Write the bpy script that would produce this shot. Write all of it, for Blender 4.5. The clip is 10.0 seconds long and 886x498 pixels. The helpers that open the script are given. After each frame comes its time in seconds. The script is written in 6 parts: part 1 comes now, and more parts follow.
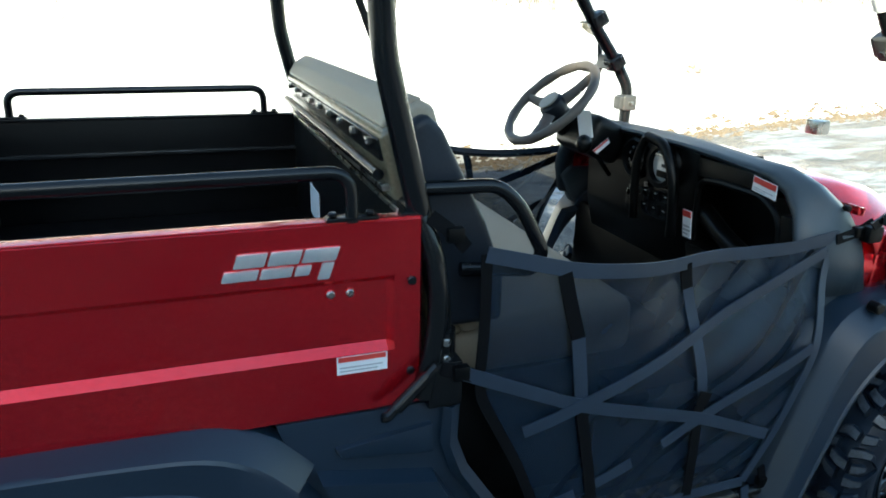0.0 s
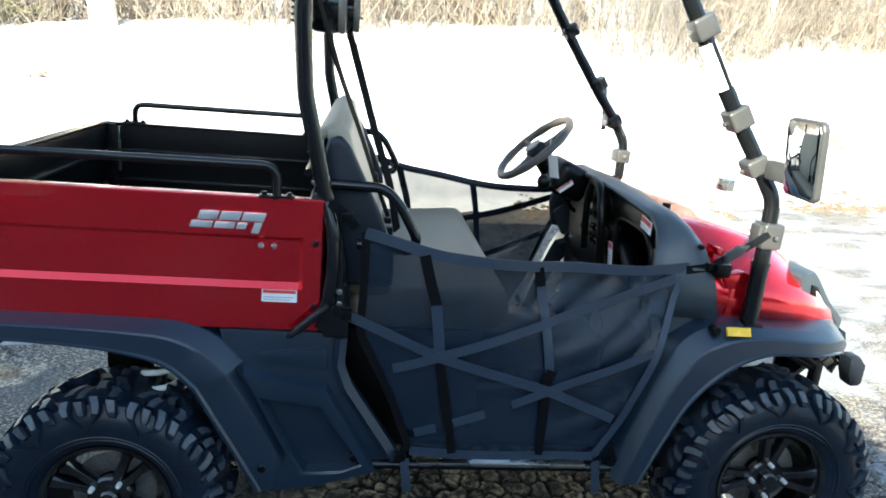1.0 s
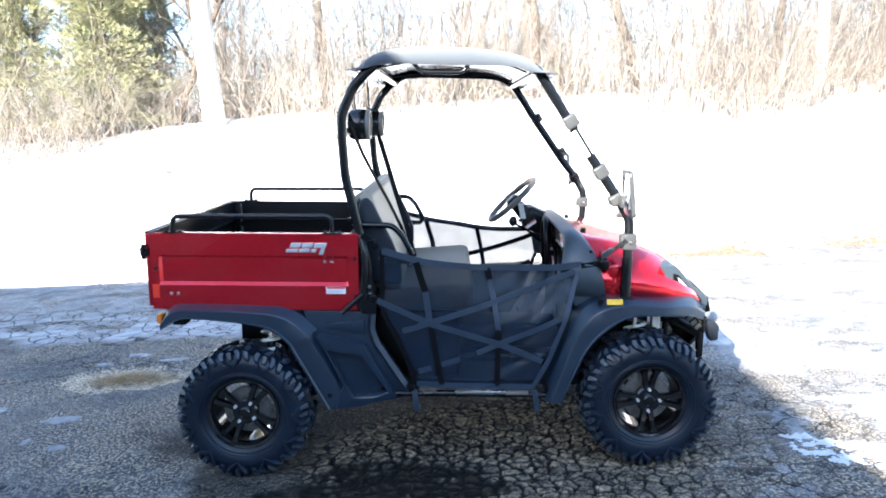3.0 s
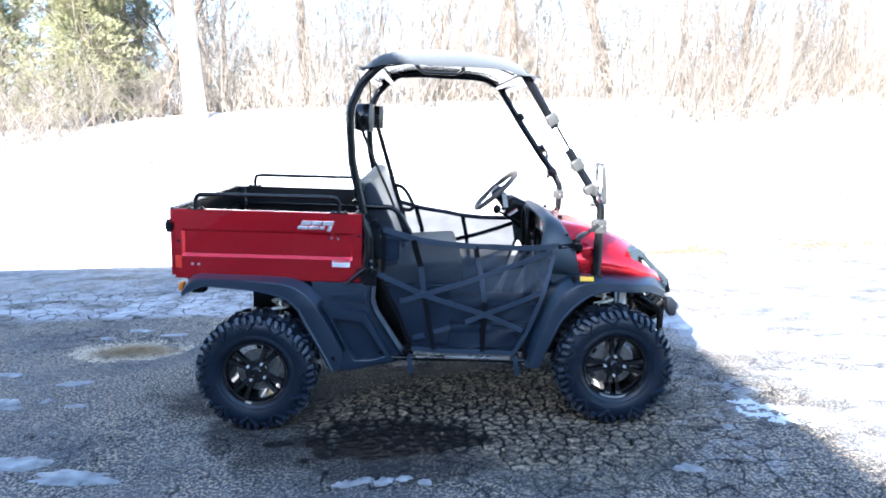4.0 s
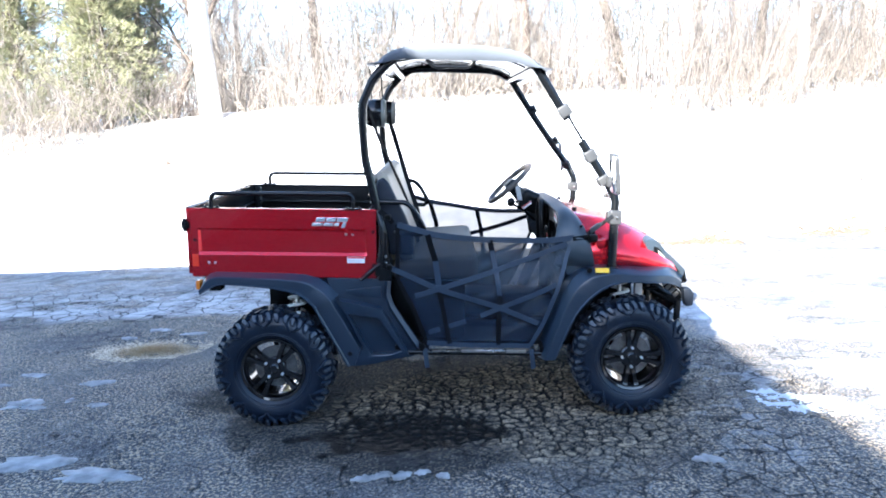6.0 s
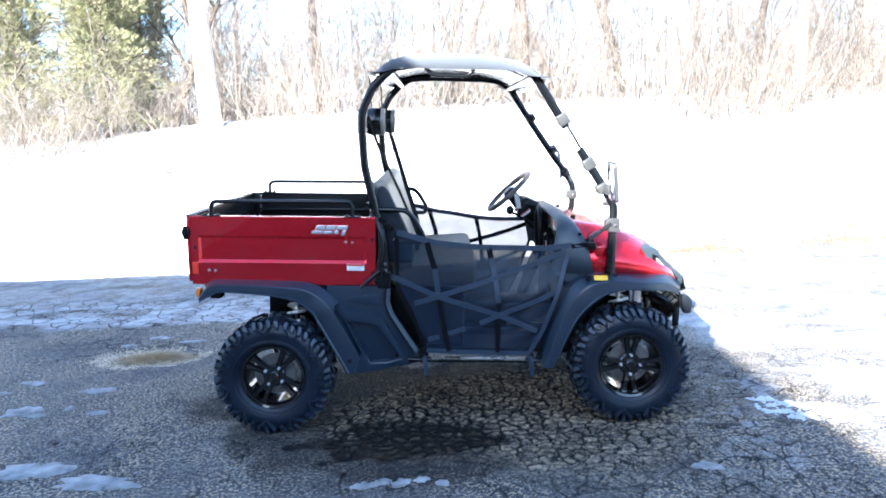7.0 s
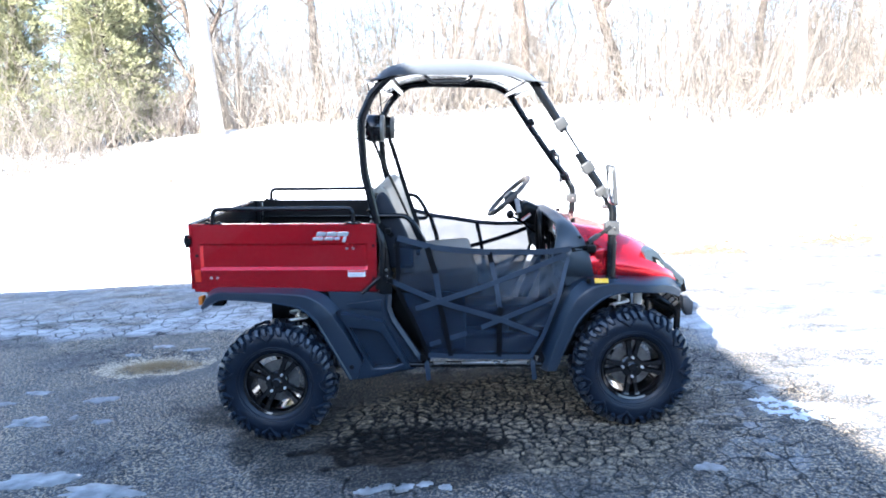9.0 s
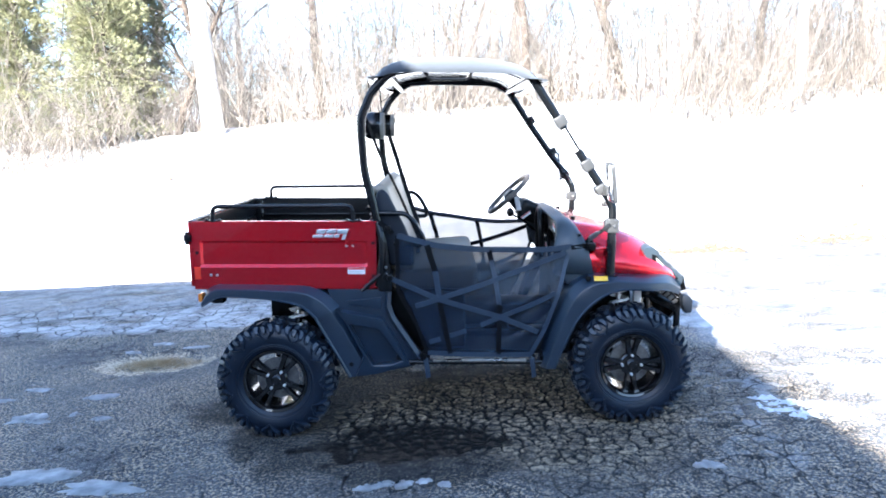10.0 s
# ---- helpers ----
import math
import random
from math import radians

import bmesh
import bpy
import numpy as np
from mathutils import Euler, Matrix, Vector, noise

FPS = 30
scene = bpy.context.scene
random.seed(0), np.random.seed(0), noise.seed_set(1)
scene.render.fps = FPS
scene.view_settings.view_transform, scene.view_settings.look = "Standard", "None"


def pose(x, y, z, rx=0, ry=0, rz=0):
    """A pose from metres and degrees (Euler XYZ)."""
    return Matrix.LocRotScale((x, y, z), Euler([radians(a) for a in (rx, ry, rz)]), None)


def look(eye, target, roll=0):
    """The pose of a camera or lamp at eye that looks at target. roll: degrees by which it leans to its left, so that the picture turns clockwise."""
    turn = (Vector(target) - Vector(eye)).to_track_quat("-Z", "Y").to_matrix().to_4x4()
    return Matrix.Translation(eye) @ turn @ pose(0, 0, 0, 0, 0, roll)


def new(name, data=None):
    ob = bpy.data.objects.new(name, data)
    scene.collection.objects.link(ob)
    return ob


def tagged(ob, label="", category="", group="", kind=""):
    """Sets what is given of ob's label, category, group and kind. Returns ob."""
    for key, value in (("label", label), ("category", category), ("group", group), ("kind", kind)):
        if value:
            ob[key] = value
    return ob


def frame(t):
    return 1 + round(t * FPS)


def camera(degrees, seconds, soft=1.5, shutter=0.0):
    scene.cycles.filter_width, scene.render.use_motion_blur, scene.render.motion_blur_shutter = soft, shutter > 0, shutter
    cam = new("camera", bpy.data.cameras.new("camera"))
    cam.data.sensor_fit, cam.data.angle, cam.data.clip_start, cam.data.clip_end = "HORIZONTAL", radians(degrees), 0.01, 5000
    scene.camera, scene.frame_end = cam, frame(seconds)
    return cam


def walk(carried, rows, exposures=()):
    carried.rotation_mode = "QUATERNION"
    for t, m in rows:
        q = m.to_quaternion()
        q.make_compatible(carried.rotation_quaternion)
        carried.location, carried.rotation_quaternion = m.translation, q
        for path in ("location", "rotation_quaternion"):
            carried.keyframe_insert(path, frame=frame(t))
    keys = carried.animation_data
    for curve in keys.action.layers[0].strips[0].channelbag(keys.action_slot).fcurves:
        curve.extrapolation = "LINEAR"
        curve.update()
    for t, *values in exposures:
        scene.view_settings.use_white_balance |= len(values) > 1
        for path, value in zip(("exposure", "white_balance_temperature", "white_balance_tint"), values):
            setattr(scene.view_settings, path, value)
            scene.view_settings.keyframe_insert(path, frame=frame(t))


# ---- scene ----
cam = camera(65.0, 10.0, soft=1.8)
PATH = [
    (0, (-0.736, -1.731, 1.444), (-0.104, 0.07, 0.848), -1.8),
    (0.5, (-0.474, -2.051, 1.445), (-0.24, -0.16, 0.836), 2.2),
    (1, (-0.283, -2.433, 1.457), (-0.052, -0.503, 0.988), 2.3),
    (1.5, (-0.079, -2.775, 1.512), (-0.061, -0.793, 1.251), -1.0),
    (2, (0.05, -3.139, 1.515), (0.011, -1.148, 1.324), -1.9),
    (2.5, (0.032, -3.507, 1.506), (0.012, -1.532, 1.191), -2.2),
    (2.7, (0.079, -3.629, 1.525), (0.039, -1.651, 1.237), -2.1),
    (3.8, (-0.054, -4.238, 1.459), (-0.01, -2.258, 1.183), -1.0),
    (4, (-0.058, -4.259, 1.466), (-0.006, -2.279, 1.187), -0.5),
    (4.5, (-0.048, -4.251, 1.463), (-0.018, -2.271, 1.183), -1.4),
    (5, (-0.044, -4.245, 1.45), (-0.054, -2.266, 1.157), -1.6),
    (5.5, (-0.046, -4.254, 1.461), (-0.044, -2.276, 1.166), -1.8),
    (7, (-0.044, -4.278, 1.459), (-0.038, -2.296, 1.191), -1.8),
    (7.5, (-0.028, -4.29, 1.442), (-0.02, -2.306, 1.186), -2.1),
    (8, (-0.027, -4.294, 1.465), (-0.02, -2.311, 1.204), -2.3),
    (8.5, (-0.022, -4.301, 1.457), (-0.022, -2.316, 1.211), -2.6),
    (9, (-0.029, -4.294, 1.458), (-0.032, -2.31, 1.206), -2.6),
    (9.5, (-0.026, -4.303, 1.463), (-0.031, -2.319, 1.21), -2.6),
    (10, (-0.026, -4.297, 1.451), (-0.03, -2.314, 1.196), -2.5),
]
EXPOSURES = [(0.0, 2.25, 6850, -6), (1.0, 2.5, 6800, 0), (2.5, 2.7, 6400, 8), (4.0, 2.83, 5870, 10), (10.0, 2.83, 5820, 10)]
walk(cam, [(t, look(eye, target, roll)) for t, eye, target, roll in PATH], EXPOSURES)

# ---- light: one low winter sun behind the eye, open sky ----
SUN_WAY = Vector((1.1, 2.17, -1.0)).normalized()
sun = new("sun", bpy.data.lights.new("sun", "SUN"))
sun.data.energy, sun.data.angle, sun.data.color = 4.6, radians(0.53), (1.0, 0.91, 0.77)
sun.matrix_world = look((0, 0, 30), Vector((0, 0, 30)) + SUN_WAY)
world = bpy.data.worlds.new("sky")
scene.world = world
world.use_nodes = True
sky = world.node_tree.nodes.new("ShaderNodeTexSky")
sky.sky_type, sky.sun_disc = "NISHITA", False
sky.sun_elevation, sky.sun_rotation = radians(22.3), radians(206.9)
sky.air_density, sky.dust_density, sky.ozone_density = 1.0, 0.6, 2.0
back = world.node_tree.nodes["Background"]
back.inputs["Strength"].default_value = 0.118
world.node_tree.links.new(sky.outputs[0], back.inputs["Color"])

# ---- materials ----
def nodes_of(name):
    m = bpy.data.materials.new(name)
    m.use_nodes = True
    return m, m.node_tree.nodes, m.node_tree.links, m.node_tree.nodes["Principled BSDF"]


def surf(name, c1, c2=None, rough=0.5, metal=0.0, scale=6.0, fine=90.0, bump=0.15, depth=0.002, coat=0.0, spread=0.1, spec=0.5, alpha=1.0):
    """A plain surface with two scales of colour change, changing roughness and fine relief."""
    m, n, l, b = nodes_of(name)
    c2 = c2 or tuple(v * 0.75 for v in c1)
    place = n.new("ShaderNodeTexCoord")
    big, small, mix = n.new("ShaderNodeTexNoise"), n.new("ShaderNodeTexNoise"), n.new("ShaderNodeMath")
    big.inputs["Scale"].default_value, small.inputs["Scale"].default_value = scale, fine
    big.inputs["Detail"].default_value, small.inputs["Detail"].default_value = 5, 3
    mix.operation = "MULTIPLY_ADD"
    mix.inputs[1].default_value, mix.inputs[2].default_value = 0.45, 0.0
    for tex in (big, small):
        l.new(place.outputs["Object"], tex.inputs["Vector"])
    l.new(small.outputs["Fac"], mix.inputs[0])
    add = n.new("ShaderNodeMath")
    add.operation = "MULTIPLY_ADD"
    add.inputs[1].default_value = 0.55
    l.new(big.outputs["Fac"], add.inputs[0])
    l.new(mix.outputs[0], add.inputs[2])
    ramp = n.new("ShaderNodeValToRGB")
    ramp.color_ramp.elements[0].position, ramp.color_ramp.elements[1].position = 0.32, 0.68
    ramp.color_ramp.elements[0].color, ramp.color_ramp.elements[1].color = (*c2, 1), (*c1, 1)
    l.new(add.outputs[0], ramp.inputs["Fac"])
    l.new(ramp.outputs["Color"], b.inputs["Base Color"])
    rr = n.new("ShaderNodeMapRange")
    rr.inputs["To Min"].default_value, rr.inputs["To Max"].default_value = max(0.02, rough - spread), min(1, rough + spread)
    l.new(big.outputs["Fac"], rr.inputs["Value"])
    l.new(rr.outputs[0], b.inputs["Roughness"])
    bm_ = n.new("ShaderNodeBump")
    bm_.inputs["Strength"].default_value, bm_.inputs["Distance"].default_value = bump, depth
    l.new(small.outputs["Fac"], bm_.inputs["Height"])
    l.new(bm_.outputs[0], b.inputs["Normal"])
    b.inputs["Metallic"].default_value, b.inputs["Coat Weight"].default_value = metal, coat
    b.inputs["Coat Roughness"].default_value = 0.06
    b.inputs["Specular IOR Level"].default_value = spec
    b.inputs["Alpha"].default_value = alpha
    return m


def paint_red():
    """Candy red metallic paint: flakes under a clear coat, a little road film."""
    m, n, l, b = nodes_of("red_metallic_paint")
    place, vor, noise_ = n.new("ShaderNodeTexCoord"), n.new("ShaderNodeTexVoronoi"), n.new("ShaderNodeTexNoise")
    vor.inputs["Scale"].default_value, noise_.inputs["Scale"].default_value, noise_.inputs["Detail"].default_value = 900, 3.5, 6
    for tex in (vor, noise_):
        l.new(place.outputs["Object"], tex.inputs["Vector"])
    ramp = n.new("ShaderNodeValToRGB")
    ramp.color_ramp.elements[0].color, ramp.color_ramp.elements[1].color = (0.58, 0.003, 0.010, 1), (0.88, 0.008, 0.028, 1)
    l.new(vor.outputs["Color"], ramp.inputs["Fac"])
    film = n.new("ShaderNodeMapRange")
    film.inputs["From Min"].default_value, film.inputs["From Max"].default_value = 0.45, 0.75
    film.inputs["To Min"].default_value, film.inputs["To Max"].default_value = 0.0, 0.03
    l.new(noise_.outputs["Fac"], film.inputs["Value"])
    mix = n.new("ShaderNodeMixRGB")
    mix.inputs["Color2"].default_value = (0.45, 0.38, 0.36, 1)
    l.new(film.outputs[0], mix.inputs["Fac"])
    l.new(ramp.outputs[0], mix.inputs["Color1"])
    l.new(mix.outputs[0], b.inputs["Base Color"])
    rr = n.new("ShaderNodeMapRange")
    rr.inputs["To Min"].default_value, rr.inputs["To Max"].default_value = 0.19, 0.31
    l.new(noise_.outputs["Fac"], rr.inputs["Value"])
    l.new(rr.outputs[0], b.inputs["Roughness"])
    b.inputs["Metallic"].default_value, b.inputs["Coat Weight"].default_value, b.inputs["Coat Roughness"].default_value = 0.80, 1.0, 0.02
    return m


def see_through(name, tint, clear, rough=0.6, swing=0.06, spec=0.12):
    """Woven cloth or thin ice: a share of it, uneven by swing, lets the light through."""
    m, n, l, b = nodes_of(name)
    place, noise_ = n.new("ShaderNodeTexCoord"), n.new("ShaderNodeTexNoise")
    noise_.inputs["Scale"].default_value, noise_.inputs["Detail"].default_value = 9, 4
    l.new(place.outputs["Object"], noise_.inputs["Vector"])
    ramp = n.new("ShaderNodeValToRGB")
    ramp.color_ramp.elements[0].color, ramp.color_ramp.elements[1].color = (*[v * 0.7 for v in tint], 1), (*[v * 1.2 for v in tint], 1)
    l.new(noise_.outputs["Fac"], ramp.inputs["Fac"])
    l.new(ramp.outputs[0], b.inputs["Base Color"])
    b.inputs["Roughness"].default_value = rough
    b.inputs["Specular IOR Level"].default_value = spec
    rr = n.new("ShaderNodeMapRange")
    rr.inputs["To Min"].default_value, rr.inputs["To Max"].default_value = 1 - clear - swing, 1 - clear + swing
    l.new(noise_.outputs["Fac"], rr.inputs["Value"])
    l.new(rr.outputs[0], b.inputs["Alpha"])
    return m


def clear_sheet(name):
    """Thin clear plastic: almost all of it lets light straight through, the rest is gloss."""
    m, n, l, b = nodes_of(name)
    b.inputs["Base Color"].default_value, b.inputs["Roughness"].default_value, b.inputs["Alpha"].default_value = (0.9, 0.93, 0.95, 1), 0.05, 0.05
    return m


RED = paint_red()
PLASTIC = surf("moulded_grey_plastic", (0.0106, 0.0230, 0.0420), (0.0078, 0.0174, 0.0320), 0.36, scale=4, fine=420, bump=0.25, depth=0.0008, spec=0.55)
ROOFING = surf("grained_roof_plastic", (0.115, 0.130, 0.155), (0.096, 0.110, 0.132), 0.38, scale=3, fine=300, bump=0.2, depth=0.0008)
LINER = surf("black_liner_plastic", (0.012, 0.012, 0.013), (0.008, 0.008, 0.009), 0.16, scale=3, fine=60, bump=0.05, spread=0.06)
STEEL_BLACK = surf("black_powder_coat", (0.007, 0.008, 0.010), (0.004, 0.005, 0.006), 0.21, scale=8, fine=220, bump=0.06, depth=0.0005, spec=0.36)
BED_BLACK = surf("black_bed_paint", (0.004, 0.0045, 0.005), (0.003, 0.003, 0.0035), 0.34, scale=5, fine=150, bump=0.15, depth=0.0008, spread=0.1, spec=0.22)
DASH = surf("black_dash_plastic", (0.0035, 0.0038, 0.0042), (0.002, 0.0022, 0.0025), 0.33, scale=7, fine=350, bump=0.2, depth=0.0006, spec=0.2)
COWL = surf("satin_grey_plastic", (0.040, 0.055, 0.070), (0.031, 0.044, 0.057), 0.38, scale=4, fine=420, bump=0.2, depth=0.0008)
RUBBER = surf("tyre_rubber", (0.0065, 0.0140, 0.0275), (0.003, 0.007, 0.015), 0.36, scale=9, fine=160, bump=0.25, depth=0.001, spec=0.38)
TREAD = surf("dusty_tread_rubber", (0.070, 0.082, 0.100), (0.006, 0.009, 0.014), 0.40, scale=24, fine=190, bump=0.35, depth=0.0012, spread=0.14)
TREAD_BLACK = surf("black_tread_rubber", (0.009, 0.018, 0.033), (0.004, 0.008, 0.016), 0.4, scale=18, fine=190, bump=0.3, depth=0.001, spec=0.3)
RIM = surf("gloss_black_alloy", (0.006, 0.006, 0.007), (0.004, 0.004, 0.005), 0.12, scale=6, fine=80, bump=0.03, coat=0.6, spread=0.06)
ALLOY = surf("bright_alloy", (0.62, 0.61, 0.58), (0.42, 0.41, 0.39), 0.28, 1.0, scale=20, fine=160, bump=0.1)
RIB = surf("gloss_black_edge", (0.02, 0.021, 0.022), (0.014, 0.014, 0.015), 0.16, scale=8, fine=120, bump=0.05)
# grip grey is lifted to put glare into the colour of black rubber
GRIP = surf("glare_grey_grip", (0.11, 0.095, 0.088), (0.07, 0.062, 0.057), 0.5, scale=12, fine=260, bump=0.25, depth=0.0008)
CHROME = surf("chromed_emblem", (0.82, 0.83, 0.85), (0.7, 0.71, 0.74), 0.22, 0.7, scale=12, fine=90, bump=0.05, spread=0.05)
RUSTY = surf("raw_steel", (0.26, 0.26, 0.26), (0.11, 0.105, 0.10), 0.45, 0.8, scale=25, fine=140, bump=0.3)
BEIGE = surf("beige_vinyl", (0.27, 0.222, 0.165), (0.22, 0.18, 0.13), 0.5, scale=5, fine=260, bump=0.25, depth=0.001)
NAVY = surf("dark_vinyl", (0.014, 0.019, 0.029), (0.009, 0.012, 0.018), 0.42, scale=6, fine=240, bump=0.25, depth=0.001, spec=0.3)
TAN = surf("tan_back_board", (0.20, 0.165, 0.11), (0.10, 0.08, 0.05), 0.22, scale=9, fine=120, bump=0.2)
MESH = see_through("black_mesh_cloth", (0.0078, 0.0175, 0.0325), 0.17, 0.38, 0.05, 0.32)
WEB = surf("grey_webbing", (0.022, 0.038, 0.064), (0.014, 0.025, 0.044), 0.5, scale=14, fine=500, bump=0.4, depth=0.0008)
WEB_BLACK = surf("black_webbing", (0.003, 0.0035, 0.0045), (0.002, 0.002, 0.003), 0.75, scale=14, fine=500, bump=0.4, depth=0.0008, spec=0.12)
PALE = surf("pale_clamp_plastic", (0.25, 0.24, 0.21), (0.20, 0.19, 0.17), 0.4, scale=18, fine=150, bump=0.1)
CLAMP_DARK = surf("dark_clamp_plastic", (0.055, 0.057, 0.060), (0.040, 0.042, 0.045), 0.35, scale=18, fine=150, bump=0.1)
CREAM = surf("cream_vinyl", (0.34, 0.29, 0.22), (0.28, 0.235, 0.18), 0.5, scale=5, fine=260, bump=0.25, depth=0.001)
LABEL = surf("white_label", (0.78, 0.79, 0.80), (0.72, 0.73, 0.75), 0.35, scale=20, fine=120, bump=0.03)
LABEL_RED = surf("red_label_band", (0.62, 0.06, 0.05), (0.55, 0.05, 0.04), 0.35, scale=20, fine=120, bump=0.03)
LABEL_GREY = surf("printed_grey_lines", (0.42, 0.44, 0.47), (0.36, 0.38, 0.4), 0.4, scale=20, fine=120, bump=0.03)
REFLECT_RED = surf("red_reflector", (0.75, 0.045, 0.02), (0.65, 0.035, 0.015), 0.2, scale=40, fine=300, bump=0.3, coat=0.5)
AMBER = surf("amber_lens", (0.75, 0.22, 0.03), (0.65, 0.18, 0.02), 0.2, scale=40, fine=300, bump=0.2, coat=0.5)
YELLOW = surf("yellow_reflector", (0.85, 0.50, 0.02), (0.78, 0.44, 0.02), 0.25, scale=40, fine=300, bump=0.15)
MIRROR = surf("mirror_glass", (0.86, 0.88, 0.9), (0.84, 0.86, 0.88), 0.02, 1.0, scale=3, fine=30, bump=0.0, spread=0.01)
CLEAR = clear_sheet("clear_windshield")
LENS = surf("ribbed_lens", (0.62, 0.63, 0.62), (0.5, 0.5, 0.5), 0.12, 0.3, scale=30, fine=90, bump=0.3, coat=0.8)
SPRING = surf("white_coil_paint", (0.88, 0.88, 0.86), (0.78, 0.77, 0.75), 0.35, scale=14, fine=120, bump=0.1)
SNOW = surf("old_snow", (0.86, 0.86, 0.87), (0.76, 0.76, 0.77), 0.6, scale=1.2, fine=14, bump=0.5, depth=0.03)
ICE = see_through("thin_white_ice", (0.50, 0.50, 0.50), 0.40, 0.3, 0.55)
NUT = surf("zinc_plated_steel", (0.74, 0.74, 0.72), (0.6, 0.6, 0.58), 0.3, 0.25, scale=40, fine=200, bump=0.05)
# colour of the added backdrop out of view
BACKDROP_DARK = surf("unseen_dark_backdrop", (0.10, 0.085, 0.07), (0.035, 0.03, 0.026), 0.95, scale=0.4, fine=2.5, bump=0.6, depth=0.3, spec=0.05)
SLUSH = surf("frozen_slush", (0.62, 0.65, 0.68), (0.40, 0.43, 0.47), 0.4, scale=9, fine=120, bump=0.4, depth=0.003)
BARK = surf("pale_bark", (0.66, 0.62, 0.57), (0.42, 0.39, 0.35), 0.85, scale=5, fine=40, bump=0.6, depth=0.02)
BARK_DARK = surf("brown_bark", (0.115, 0.088, 0.070), (0.055, 0.043, 0.036), 0.85, scale=5, fine=40, bump=0.6, depth=0.02)
TWIG = surf("dry_twig", (0.33, 0.285, 0.245), (0.17, 0.148, 0.128), 0.8, scale=0.6, fine=9, bump=0.1)
TWIG_DARK = surf("grey_twig", (0.13, 0.112, 0.098), (0.065, 0.057, 0.05), 0.8, scale=0.6, fine=9, bump=0.1)
STRAW = surf("dry_straw", (0.52, 0.38, 0.21), (0.26, 0.18, 0.09), 0.75, scale=3, fine=40, bump=0.1)
LEAF = surf("cedar_foliage", (0.36, 0.345, 0.18), (0.12, 0.135, 0.085), 0.7, scale=1.1, fine=16, bump=0.2)
WALL = surf("weathered_siding", (0.42, 0.40, 0.37), (0.34, 0.32, 0.30), 0.75, scale=1.5, fine=30, bump=0.3, depth=0.004)
DIRT = surf("road_edge_dirt", (0.17, 0.13, 0.09), (0.08, 0.06, 0.042), 0.9, scale=6, fine=60, bump=0.3)
DEAD = surf("dead_leaf", (0.42, 0.33, 0.25), (0.28, 0.21, 0.15), 0.8, scale=9, fine=60, bump=0.2)


